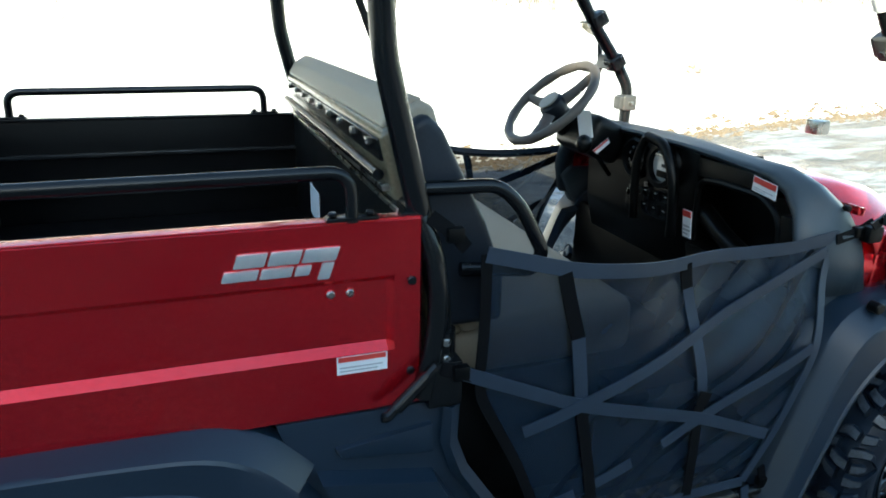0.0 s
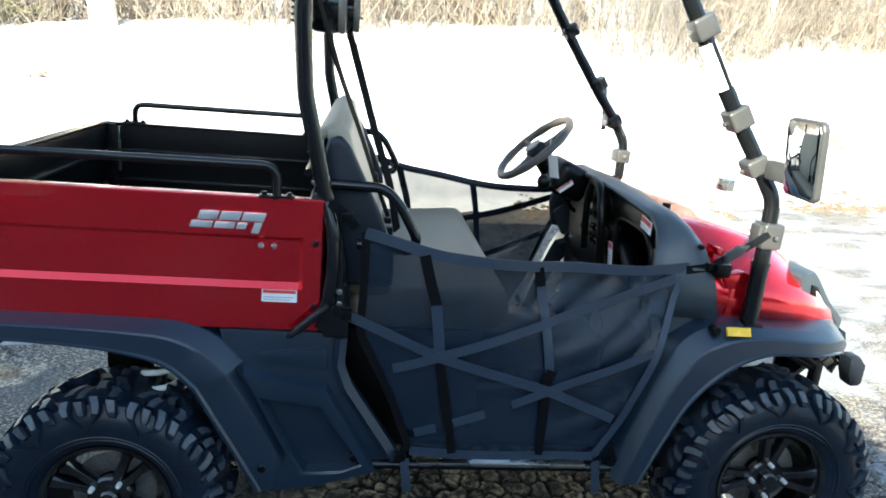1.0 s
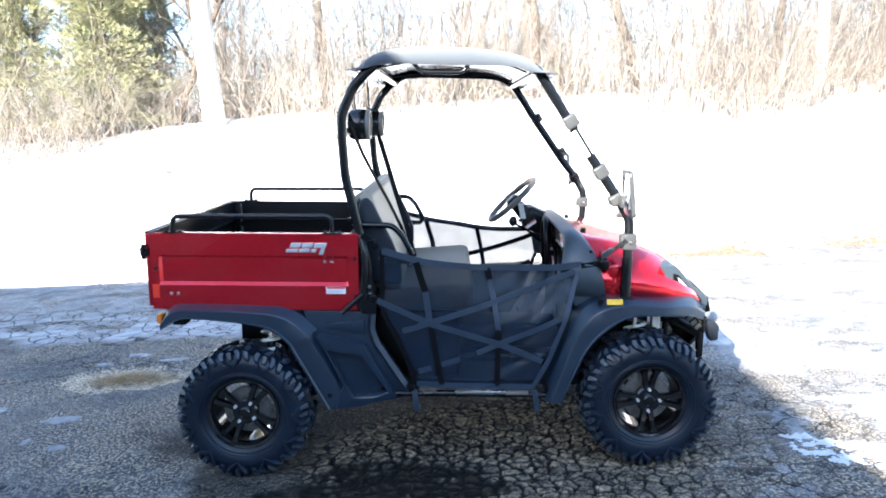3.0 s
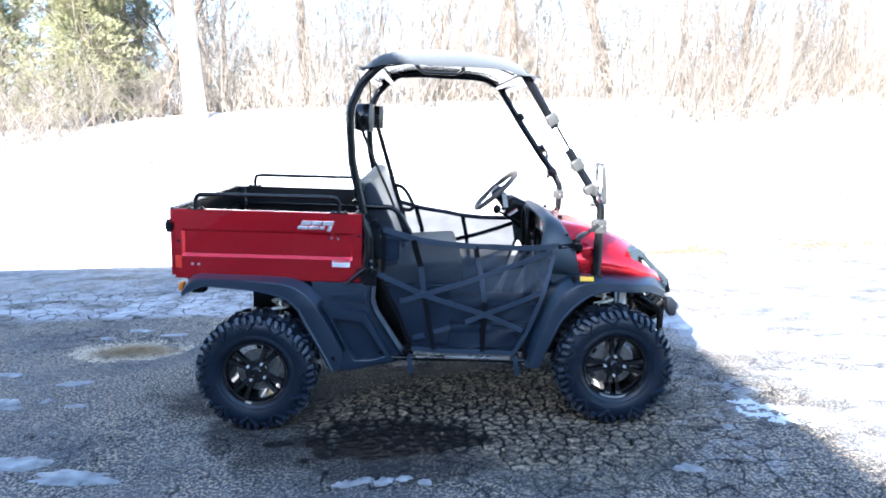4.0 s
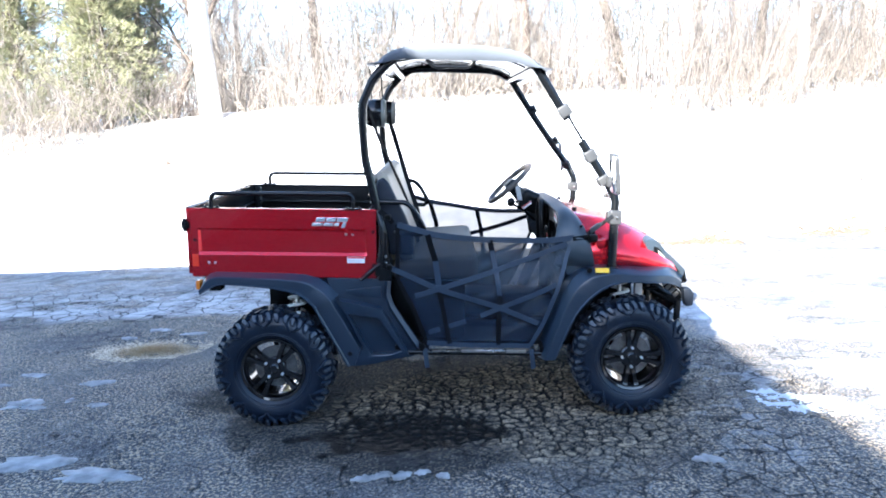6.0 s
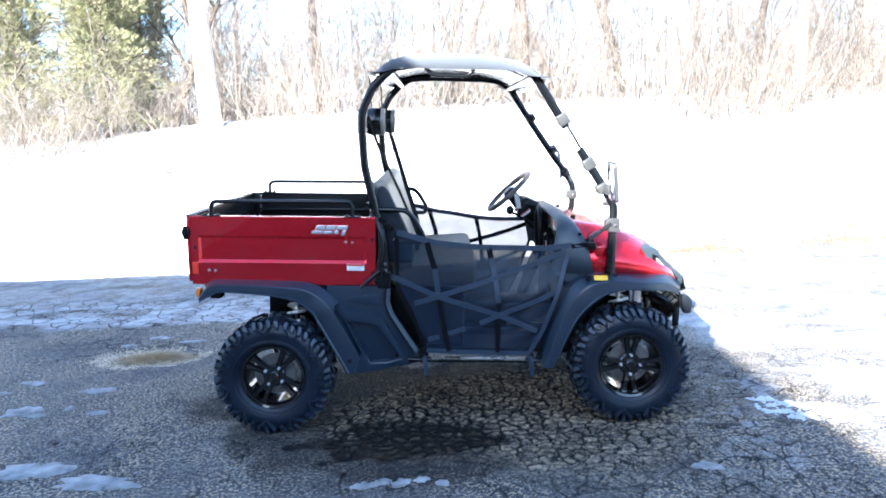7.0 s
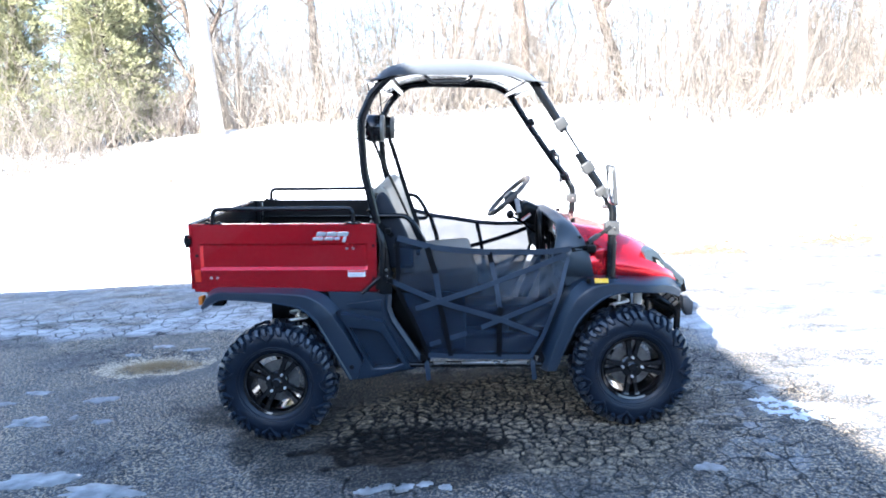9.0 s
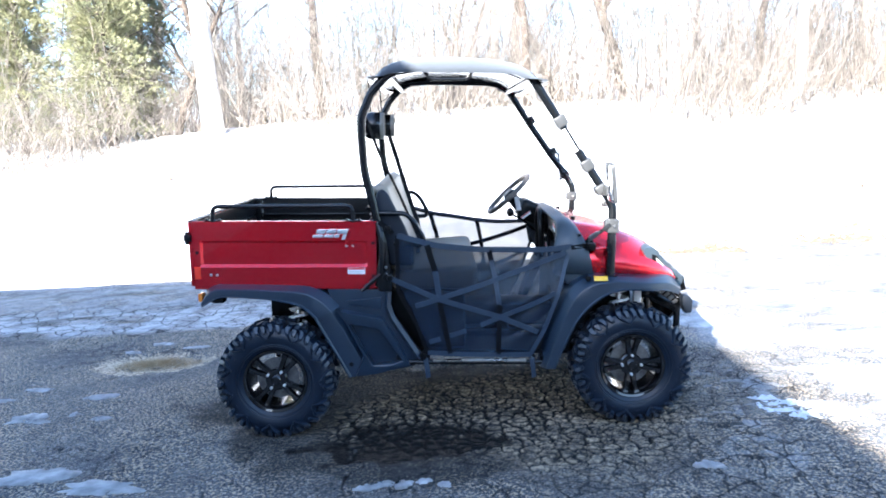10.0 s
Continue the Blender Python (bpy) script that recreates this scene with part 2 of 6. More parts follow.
def asphalt():
    """Old cracked asphalt with aggregate, ice glaze, loose gravel and a wet stain, each in its own patch; sunlit
    whitening and shade under the vehicle are painted in.
    """
    m, n, l, b = nodes_of("cracked_asphalt")
    place = n.new("ShaderNodeTexCoord")

    def tex(scale, detail=4, kind="ShaderNodeTexNoise"):
        t = n.new(kind)
        t.inputs["Scale"].default_value = scale
        if kind == "ShaderNodeTexNoise":
            t.inputs["Detail"].default_value = detail
        l.new(place.outputs["Object"], t.inputs["Vector"])
        return t

    def blend(fac, a, c):
        mix = n.new("ShaderNodeMixRGB")
        l.new(fac, mix.inputs["Fac"])
        for value, slot in ((a, "Color1"), (c, "Color2")):
            if isinstance(value, tuple):
                mix.inputs[slot].default_value = (*value, 1)
            else:
                l.new(value, mix.inputs[slot])
        return mix.outputs[0]

    def band(value, lo, hi, to=1.0):
        r = n.new("ShaderNodeMapRange")
        r.inputs["From Min"].default_value, r.inputs["From Max"].default_value, r.inputs["To Max"].default_value = lo, hi, to
        l.new(value, r.inputs["Value"])
        return r.outputs[0]

    def patch(name):
        a = n.new("ShaderNodeAttribute")
        a.attribute_name = name
        return a.outputs["Fac"]

    big, mid, grit = tex(0.9, 5), tex(7, 5), tex(170, 2)
    fleck, patchy, lace = tex(62, 8), tex(1.3, 6), tex(24, 6)
    stone = tex(95, kind="ShaderNodeTexVoronoi")
    hair = n.new("ShaderNodeTexVoronoi")
    hair.feature = "DISTANCE_TO_EDGE"
    hair.inputs["Scale"].default_value = 17
    slab = n.new("ShaderNodeTexVoronoi")
    slab.feature = "DISTANCE_TO_EDGE"
    slab.inputs["Scale"].default_value = 5.8
    warp = n.new("ShaderNodeMixRGB")
    warp.blend_type = "ADD"
    warp.inputs["Fac"].default_value = 0.07
    l.new(place.outputs["Object"], warp.inputs["Color1"])
    l.new(mid.outputs["Color"], warp.inputs["Color2"])
    l.new(warp.outputs[0], hair.inputs["Vector"])
    l.new(warp.outputs[0], slab.inputs["Vector"])

    def times(u, v):
        t = n.new("ShaderNodeMath")
        t.operation = "MULTIPLY"
        for k, value in enumerate((u, v)):
            if isinstance(value, float):
                t.inputs[k].default_value = value
            else:
                l.new(value, t.inputs[k])
        return t.outputs[0]

    colour = blend(band(mid.outputs["Fac"], 0.3, 0.7), (0.080, 0.082, 0.087), (0.165, 0.164, 0.164))
    colour = blend(band(big.outputs["Fac"], 0.4, 0.7, 0.5), colour, (0.19, 0.18, 0.165))
    colour = blend(band(grit.outputs["Fac"], 0.54, 0.40, 0.9), colour, (0.022, 0.022, 0.023))
    # darkens for damp and for the shade painted under the vehicle
    colour = blend(times(patch("damp_shade"), 0.88), colour, (0.013, 0.0115, 0.010))
    colour = blend(times(patch("rim"), band(lace.outputs["Fac"], 0.36, 0.58)), colour, (0.42, 0.33, 0.22))
    tan = times(band(fleck.outputs["Fac"], 0.52, 0.58), band(patchy.outputs["Fac"], 0.34, 0.54, 1.0))
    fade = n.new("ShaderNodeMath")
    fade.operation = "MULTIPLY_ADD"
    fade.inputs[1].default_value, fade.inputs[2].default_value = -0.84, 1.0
    l.new(patch("damp_shade"), fade.inputs[0])
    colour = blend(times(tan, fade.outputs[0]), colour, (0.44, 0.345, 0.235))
    colour = blend(times(band(stone.outputs["Color"], 0.70, 0.88, 0.6), fade.outputs[0]), colour, (0.40, 0.37, 0.33))
    colour = blend(times(band(hair.outputs["Distance"], 0.035, 0.012), patch("worn")), colour, (0.025, 0.024, 0.024))
    colour = blend(patch("crack"), colour, (0.010, 0.010, 0.010))
    straw = blend(band(fleck.outputs["Fac"], 0.38, 0.56), (0.12, 0.09, 0.06), (0.62, 0.50, 0.36))
    colour = blend(patch("gravel"), colour, straw)
    # one pale colour for the ice glaze and for the painted sunlit whitening
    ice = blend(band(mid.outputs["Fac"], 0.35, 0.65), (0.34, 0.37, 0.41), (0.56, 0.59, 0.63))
    colour = blend(patch("frost_sun"), colour, ice)
    colour = blend(times(times(band(slab.outputs["Distance"], 0.042, 0.012), band(lace.outputs["Fac"], 0.24, 0.40)), patch("split")), colour, (0.016, 0.016, 0.017))
    colour = blend(patch("wet"), colour, (0.006, 0.006, 0.006))
    l.new(colour, b.inputs["Base Color"])
    rough = n.new("ShaderNodeMath")
    rough.operation = "MULTIPLY_ADD"
    rough.inputs[1].default_value, rough.inputs[2].default_value = -0.45, 0.85
    l.new(patch("frost_sun"), rough.inputs[0])
    wetr = n.new("ShaderNodeMath")
    wetr.operation = "MULTIPLY_ADD"
    wetr.inputs[1].default_value = -0.25
    l.new(patch("wet"), wetr.inputs[0])
    l.new(rough.outputs[0], wetr.inputs[2])
    l.new(wetr.outputs[0], b.inputs["Roughness"])
    b.inputs["Specular IOR Level"].default_value = 0.12
    h = n.new("ShaderNodeMath")
    h.operation = "ADD"
    l.new(fleck.outputs["Fac"], h.inputs[0])
    l.new(grit.outputs["Fac"], h.inputs[1])
    bump = n.new("ShaderNodeBump")
    bump.inputs["Strength"].default_value, bump.inputs["Distance"].default_value = 0.8, 0.006
    l.new(h.outputs[0], bump.inputs["Height"])
    l.new(bump.outputs[0], b.inputs["Normal"])
    return m


ASPHALT = asphalt()

# ---- small makers ----
def finish(bm, name, material, angle=38):
    bmesh.ops.recalc_face_normals(bm, faces=bm.faces[:])
    me = bpy.data.meshes.new(name)
    bm.to_mesh(me)
    bm.free()
    me.polygons.foreach_set("use_smooth", [True] * len(me.polygons))
    me.set_sharp_from_angle(angle=radians(angle))
    me.materials.append(material)
    return me


def part(name, bm, material, parent=None, label="", at=None, angle=38):
    """One mesh object under a thing or a part."""
    me = bm if isinstance(bm, bpy.types.Mesh) else finish(bm, name, material, angle)
    ob = new(name, me)
    ob.parent = parent
    if at is not None:
        ob.matrix_basis = at
    return tagged(ob, label) if label else ob


def rounded(points, radius, steps=6):
    """A polyline with its corners rounded off."""
    pts = [Vector(p) for p in points]
    if radius <= 0 or len(pts) < 3:
        return pts
    out = [pts[0]]
    for a, p, c in zip(pts, pts[1:], pts[2:]):
        u, v = a - p, c - p
        r = min(radius, u.length * 0.48, v.length * 0.48)
        s, e = p + u.normalized() * r, p + v.normalized() * r
        for k in range(steps + 1):
            f = k / steps
            out.append(s * (1 - f) ** 2 + p * 2 * f * (1 - f) + e * f * f)
    return out + [pts[-1]]


def sweep(bm, pts, radii, sides=10, caps=True, flat=1.0):
    """A tube along points; radii one number or one a point."""
    pts = [Vector(p) for p in pts]
    n = len(pts)
    radii = radii if hasattr(radii, "__len__") else [radii] * n
    rings, up = [], None
    for i, p in enumerate(pts):
        d = (pts[min(i + 1, n - 1)] - pts[max(i - 1, 0)]).normalized()
        if up is None:
            up = d.orthogonal().normalized()
        up = (up - d * up.dot(d)).normalized()
        side = d.cross(up)
        rings.append([bm.verts.new(p + (up * math.cos(a) + side * math.sin(a) * flat) * radii[i]) for a in (2 * math.pi * k / sides for k in range(sides))])
    for r0, r1 in zip(rings, rings[1:]):
        for k in range(sides):
            bm.faces.new((r0[k], r0[(k + 1) % sides], r1[(k + 1) % sides], r1[k]))
    if caps:
        bm.faces.new(rings[0][::-1])
        bm.faces.new(rings[-1])
    return bm


def tube(points, r, radius=0.05, sides=12, bm=None):
    return sweep(bm or bmesh.new(), rounded(points, radius), r, sides)


def plate(poly, y0, y1, bevel=0.006, segments=2, bm=None):
    """An outline in x and z, thick from y0 to y1, with rounded edges."""
    own = bmesh.new()
    a = [own.verts.new((x, y0, z)) for x, z in poly]
    c = [own.verts.new((x, y1, z)) for x, z in poly]
    own.faces.new(a)
    own.faces.new(c[::-1])
    n = len(poly)
    for i in range(n):
        own.faces.new((a[i], c[i], c[(i + 1) % n], a[(i + 1) % n]))
    bmesh.ops.recalc_face_normals(own, faces=own.faces[:])
    if bevel > 0:
        bmesh.ops.bevel(own, geom=own.edges[:], offset=bevel, segments=segments, affect="EDGES", profile=0.6, clamp_overlap=True)
    return join(bm, own)


def join(bm, own):
    if bm is None:
        return own
    keep = {v: bm.verts.new(v.co) for v in own.verts}
    for f in own.faces:
        bm.faces.new([keep[v] for v in f.verts])
    own.free()
    return bm


def block(x0, x1, y0, y1, z0, z1, bevel=0.006, segments=2, bm=None, turn=None):
    own = plate([(x0, z0), (x1, z0), (x1, z1), (x0, z1)], y0, y1, bevel, segments)
    if turn is not None:
        mid = Vector(((x0 + x1) / 2, (y0 + y1) / 2, (z0 + z1) / 2))
        bmesh.ops.transform(own, matrix=Matrix.Translation(mid) @ turn @ Matrix.Translation(-mid), verts=own.verts[:])
    return join(bm, own)


def loft(rings, closed=True, caps=True, bm=None):
    bm = bm or bmesh.new()
    vs = [[bm.verts.new(p) for p in ring] for ring in rings]
    n = len(rings[0])
    for a, c in zip(vs, vs[1:]):
        for k in range(n if closed else n - 1):
            bm.faces.new((a[k], a[(k + 1) % n], c[(k + 1) % n], c[k]))
    if caps and closed:
        bm.faces.new(vs[0][::-1])
        bm.faces.new(vs[-1])
    return bm


def lathe(profile, n=48, bm=None, axis="y"):
    """Turns (radius, along) pairs round the y axis (or x)."""
    bm = bm or bmesh.new()
    rings = []
    for k in range(n):
        a = 2 * math.pi * k / n
        rings.append([bm.verts.new((r * math.cos(a), y, r * math.sin(a)) if axis == "y" else (y, r * math.cos(a), r * math.sin(a))) for r, y in profile])
    for k in range(n):
        a, c = rings[k], rings[(k + 1) % n]
        for i in range(len(profile) - 1):
            bm.faces.new((a[i], a[i + 1], c[i + 1], c[i]))
    return bm


def disc(r, y0, y1, n=24, edge=0.003, bm=None, axis="y"):
    return lathe([(0.0004, y0), (r - edge, y0), (r, y0 + (edge if y1 > y0 else -edge)), (r, y1 - (edge if y1 > y0 else -edge)), (r - edge, y1), (0.0004, y1)], n, bm, axis)


def moved(bm, m):
    bmesh.ops.transform(bm, matrix=m, verts=bm.verts[:])
    return bm


def lerp(a, c, f):
    return a + (c - a) * f


def curve_at(pts, f):
    """A point at share f of a polyline's length."""
    seg = [math.dist(a, c) for a, c in zip(pts, pts[1:])]
    want = f * sum(seg)
    for i, s in enumerate(seg):
        if want <= s or i == len(seg) - 1:
            k = min(1.0, want / s)
            return tuple(lerp(u, v, k) for u, v in zip(pts[i], pts[i + 1]))
        want -= s

# ---- the ground ----
def wave(x, y, scale, seed=0):
    """Smooth value noise, 0 to 1."""
    rs = np.random.RandomState(seed)
    table = rs.rand(128, 128)
    u, v = np.asarray(x) / scale + 400.0, np.asarray(y) / scale + 400.0
    i, j = np.floor(u).astype(int), np.floor(v).astype(int)
    f, g = u - i, v - j
    f, g = f * f * (3 - 2 * f), g * g * (3 - 2 * g)
    pick = lambda a, c: table[a % 128, c % 128]
    return (pick(i, j) * (1 - f) + pick(i + 1, j) * f) * (1 - g) + (pick(i, j + 1) * (1 - f) + pick(i + 1, j + 1) * f) * g


def rough(x, y, scale, seed=0, octaves=4):
    total = sum(wave(x, y, scale / 2 ** k, seed + k) * 0.5 ** k for k in range(octaves))
    return total / sum(0.5 ** k for k in range(octaves))


def plates(x, y, cell, seed):
    """Distance to the nearest crack between irregular plates, in metres, and a value for each plate."""
    rs = np.random.RandomState(seed)
    jx, jy, tone = rs.rand(96, 96), rs.rand(96, 96), rs.rand(96, 96)
    i0, j0 = np.floor(x / cell).astype(int), np.floor(y / cell).astype(int)
    d1, d2 = np.full(x.shape, 9.0), np.full(x.shape, 9.0)
    val = np.zeros(x.shape)
    for di in (-1, 0, 1):
        for dj in (-1, 0, 1):
            i, j = (i0 + di), (j0 + dj)
            px, py = (i + 0.1 + 0.8 * jx[i % 96, j % 96]) * cell, (j + 0.1 + 0.8 * jy[i % 96, j % 96]) * cell
            d = np.hypot(x - px, y - py)
            near = d < d1
            d2 = np.where(near, d1, np.minimum(d2, d))
            val = np.where(near, tone[i % 96, j % 96], val)
            d1 = np.where(near, d, d1)
    return (d2 - d1) / 2, val


def smooth(lo, hi, v):
    t = np.clip((v - lo) / (hi - lo), 0, 1)
    return t * t * (3 - 2 * t)


def sheet(name, xs, ys, height, material, values=None):
    """A grid sheet over xs and ys; height(x, y) gives z and, if asked, named patches."""
    gx, gy = np.meshgrid(np.array(xs), np.array(ys), indexing="ij")
    x, y = gx.ravel(), gy.ravel()
    z, patches = height(x, y)
    nx, ny = len(xs), len(ys)
    idx = np.arange(nx * ny).reshape(nx, ny)
    quads = np.stack([idx[:-1, :-1], idx[1:, :-1], idx[1:, 1:], idx[:-1, 1:]], -1).reshape(-1, 4)
    me = bpy.data.meshes.new(name)
    me.vertices.add(nx * ny)
    me.vertices.foreach_set("co", np.stack([x, y, z], -1).ravel())
    me.loops.add(quads.size)
    me.loops.foreach_set("vertex_index", quads.ravel())
    me.polygons.add(len(quads))
    me.polygons.foreach_set("loop_start", np.arange(0, quads.size, 4))
    me.polygons.foreach_set("use_smooth", np.ones(len(quads), bool))
    me.update()
    for key, v in patches.items():
        a = me.attributes.new(key, "FLOAT", "POINT")
        a.data.foreach_set("value", np.clip(v, 0, 1).astype(np.float32))
    me.materials.append(material)
    return new(name, me)


def lot_edge(x):
    """Where the pavement ends and the snow begins."""
    return np.interp(x, [-60, -8, -2, 3.5, 7, 14, 60], [4.2, 4.75, 5.0, 5.8, 6.4, 6.8, 7.0]) + 0.5 * (rough(x, x * 0 + 3.0, 1.3, 11) - 0.5)


def blob(x, y, cx, cy, rx, ry, seed, wob=0.5):
    """About 1 inside an uneven patch, 0 outside."""
    d = np.hypot((x - cx) / rx, (y - cy) / ry) + wob * (rough(x, y, 0.22, seed, 3) - 0.5)
    return smooth(1.08, 0.88, d)


def lot_height(x, y):
    dx, dy = 0.07 * (rough(x, y, 0.10, 21, 3) - 0.5), 0.07 * (rough(x, y, 0.10, 31, 3) - 0.5)
    fine_d, fine_v = plates(x + dx, (y + dy) * 1.1, 0.080, 5)
    mid_d, mid_v = plates(x + 1.4 * dx, (y + 1.4 * dy) * 1.15, 0.15, 6)
    wide_d, wide_v = plates(x + 4 * dx, (y + 4 * dy) * 1.3, 0.55, 7)
    uneven = rough(x, y, 0.8, 41)
    near = np.exp(-(((x - 0.10) / 1.15) ** 2 + ((y + 0.45) / 0.72) ** 2)) + 0.10 * smooth(-0.6, 0.5, x) * smooth(1.9, 0.6, y) * smooth(3.0, 2.2, x)
    # worn: small loose plates; split: larger plates with hairline joints
    worn = smooth(0.42, 0.62, 0.50 * uneven + 0.62 * np.minimum(near, 1.0))
    split = smooth(0.30, 0.50, uneven - 0.25 + 0.35 * smooth(-0.9, 0.4, x) + 0.25 * near)
    band = smooth(1.5, 2.0, y) * smooth(-1.2, -2.2, x) * (1 - 0.6 * smooth(2.8, 3.6, y))
    width = 0.0022 + 0.0052 * rough(x, y, 0.35, 51, 3) + 0.006 * np.exp(-(((x + 0.25) / 0.5) ** 2 + ((y + 0.75) / 0.28) ** 2))
    crack = smooth(width * 1.25, width * 0.45, fine_d) * worn
    crack = np.maximum(crack, smooth(0.0065, 0.0025, mid_d) * 0.6 * split * smooth(0.33, 0.50, rough(x, y, 0.3, 52, 3)))
    crack = np.maximum(crack, 0.8 * smooth(0.008, 0.002, wide_d) * smooth(0.42, 0.55, rough(x, y, 0.9, 61)))
    dome = worn * smooth(0.0, 0.018, fine_d) * (0.0005 + 0.0028 * fine_v) + split * smooth(0, 0.02, mid_d) * (0.001 + 0.002 * mid_v)
    rim = worn * smooth(width * 0.9, width * 1.5, fine_d) * (0.25 + 0.75 * smooth(0.030, 0.012, fine_d)) * (0.4 + 0.6 * fine_v)
    # fine cracks only where the sheet is finely divided
    fine = smooth(-2.75, -2.40, y) * smooth(-6.0, -5.2, x) * smooth(6.4, 5.4, x)
    crack, rim, worn, split, band = crack * fine, rim * fine, worn * fine, split * fine, band * fine
    gravel = blob(x, y, -2.24, 0.86, 0.46, 0.30, 71, 0.9)
    wet = np.maximum(blob(x, y, -0.40, -0.84, 0.38, 0.24, 81, 1.3), blob(x, y, -0.10, -0.78, 0.32, 0.20, 82, 1.4))
    wet = np.maximum(wet * np.maximum(smooth(0.026, 0.010, fine_d), smooth(0.30, 0.52, rough(x, y, 0.11, 86, 3) + 0.14 * fine_v)), crack * blob(x, y, -0.1, -0.72, 1.1, 0.55, 83, 0.8))
    # first patch puts shade under the vehicle into the colour; the rest is damp
    damp_shade = blob(x, y, -0.05, -0.12, 1.5, 0.62, 84, 0.5) * (0.88 + 0.12 * rough(x, y, 0.3, 85, 3))
    damp_shade = np.maximum(damp_shade, 0.85 * blob(x, y, -0.20, -0.85, 1.0, 0.46, 87, 0.9))
    damp_shade = np.maximum(damp_shade, 0.72 * smooth(-1.15, -0.85, x + 0.35 * (rough(x, y, 0.5, 89) - 0.5)) * smooth(1.6, 0.9, x) * smooth(-0.25, -0.5, y) * (1 - 0.7 * smooth(-1.05, -1.45, y)))
    damp_shade = np.maximum(damp_shade, 0.35 * smooth(-1.4, -0.6, x) * smooth(1.5, 1.0, x) * smooth(0.45, 0.7, rough(x, y, 1.4, 88)))
    glaze = smooth(1.75, 2.0, y + 0.5 * (rough(x, y, 0.9, 91) - 0.5)) * smooth(-1.4, -2.0, x)
    glaze = np.maximum(glaze * smooth(0.30, 0.52, rough(x, y * 1.8, 0.8, 92) + 0.10), 0.7 * blob(x, y, 2.10, 1.62, 0.28, 0.36, 93))
    glaze = glaze * (0.80 - 0.35 * smooth(2.5, 3.2, y))
    flakes = smooth(0.58, 0.68, rough(x, y * 1.5, 0.13, 95)) * smooth(0.42, 0.6, rough(x, y, 0.9, 96))
    # whitens the sunlit side of the lot; sunlight is put into the colour
    sun_white = smooth(1.95, 2.6, x + 0.1 * y + 1.2 * (rough(x, y, 1.1, 97) - 0.5)) * (0.25 + 0.75 * smooth(0.35, 0.6, rough(x, y * 1.6, 0.35, 98)))
    frost_sun = np.clip(0.58 * sun_white + glaze * (0.38 + 0.47 * smooth(0.30, 0.62, rough(x, y, 0.16, 99, 4))) + 0.34 * flakes * smooth(1.0, 1.7, x) * smooth(0.4, -0.2, y), 0, 1)
    z = -0.010 * crack + dome - 0.006 * worn + 0.014 * (rough(x, y, 0.55, 101) - 0.5) + 0.005 * (rough(x, y, 0.05, 102, 3) - 0.5)
    z = z - 0.025 * gravel * (0.6 + 0.6 * rough(x, y, 0.06, 103, 2)) - 0.006 * np.clip(wet * 2 - 1, 0, 1)
    return z, {"crack": crack * (1 - 0.8 * gravel), "frost_sun": frost_sun, "wet": wet, "damp_shade": damp_shade, "rim": rim, "split": np.maximum(band, 0.9 * (1 - 0.85 * np.clip(1.6 * sun_white, 0, 1)) * smooth(2.4, 1.2, y) * split * smooth(0.28, 0.5, rough(x, y, 0.3, 53, 3)) * (1 - 0.6 * worn)), "worn": np.maximum(0.18 * split, worn), "gravel": gravel * smooth(0.30, 0.50, rough(x, y, 0.09, 104, 4))}


def steps(*runs):
    out = []
    for a, c, d in runs:
        out += list(np.arange(a, c, d))
    return out + [runs[-1][1]]


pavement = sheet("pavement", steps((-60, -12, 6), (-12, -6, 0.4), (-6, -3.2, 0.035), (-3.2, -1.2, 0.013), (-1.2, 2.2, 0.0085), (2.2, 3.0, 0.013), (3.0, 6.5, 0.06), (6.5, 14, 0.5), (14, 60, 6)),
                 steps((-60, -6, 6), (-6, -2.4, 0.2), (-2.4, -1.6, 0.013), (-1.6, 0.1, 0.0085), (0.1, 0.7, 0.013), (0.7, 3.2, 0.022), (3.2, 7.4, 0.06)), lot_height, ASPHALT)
tagged(pavement, "old grey asphalt lot with alligator cracks, ice and a wet stain", "pavement", kind="structure")


def snow_height(x, y):
    d = y - lot_edge(x)
    top = np.interp(x, [-60, -10, -3.6, 4, 12, 60], [1.7, 2.05, 2.55, 2.85, 2.95, 3.2])
    f = np.clip(d / 9.0, 0, 1)
    z = 0.07 * smooth(-0.08, 0.25, d) + (top - 0.07) * (0.75 * f + 0.25 * f * f)
    z = z + np.clip(d - 9.0, 0, 45) * 0.11
    lump = smooth(0.0, 2.0, d)
    z = z + lump * (0.22 * (rough(x, y, 3.2, 111) - 0.5) + 0.06 * (rough(x, y, 0.5, 112) - 0.5)) + smooth(-0.1, 0.2, d) * 0.05 * (rough(x, y, 0.25, 113) - 0.4)
    return np.where(d < -0.08, -0.12, z), {}


ground = sheet("ground", steps((-900, -60, 120), (-60, -14, 3), (-14, 16, 0.11), (16, 60, 3), (60, 900, 120)),
               steps((-900, -60, 120), (-60, 4.0, 8), (4.0, 9.0, 0.08), (9.0, 18, 0.25), (18, 60, 2), (60, 900, 120)), snow_height, SNOW)
tagged(ground, "bank of old white snow rising behind the lot", "snow", kind="structure")


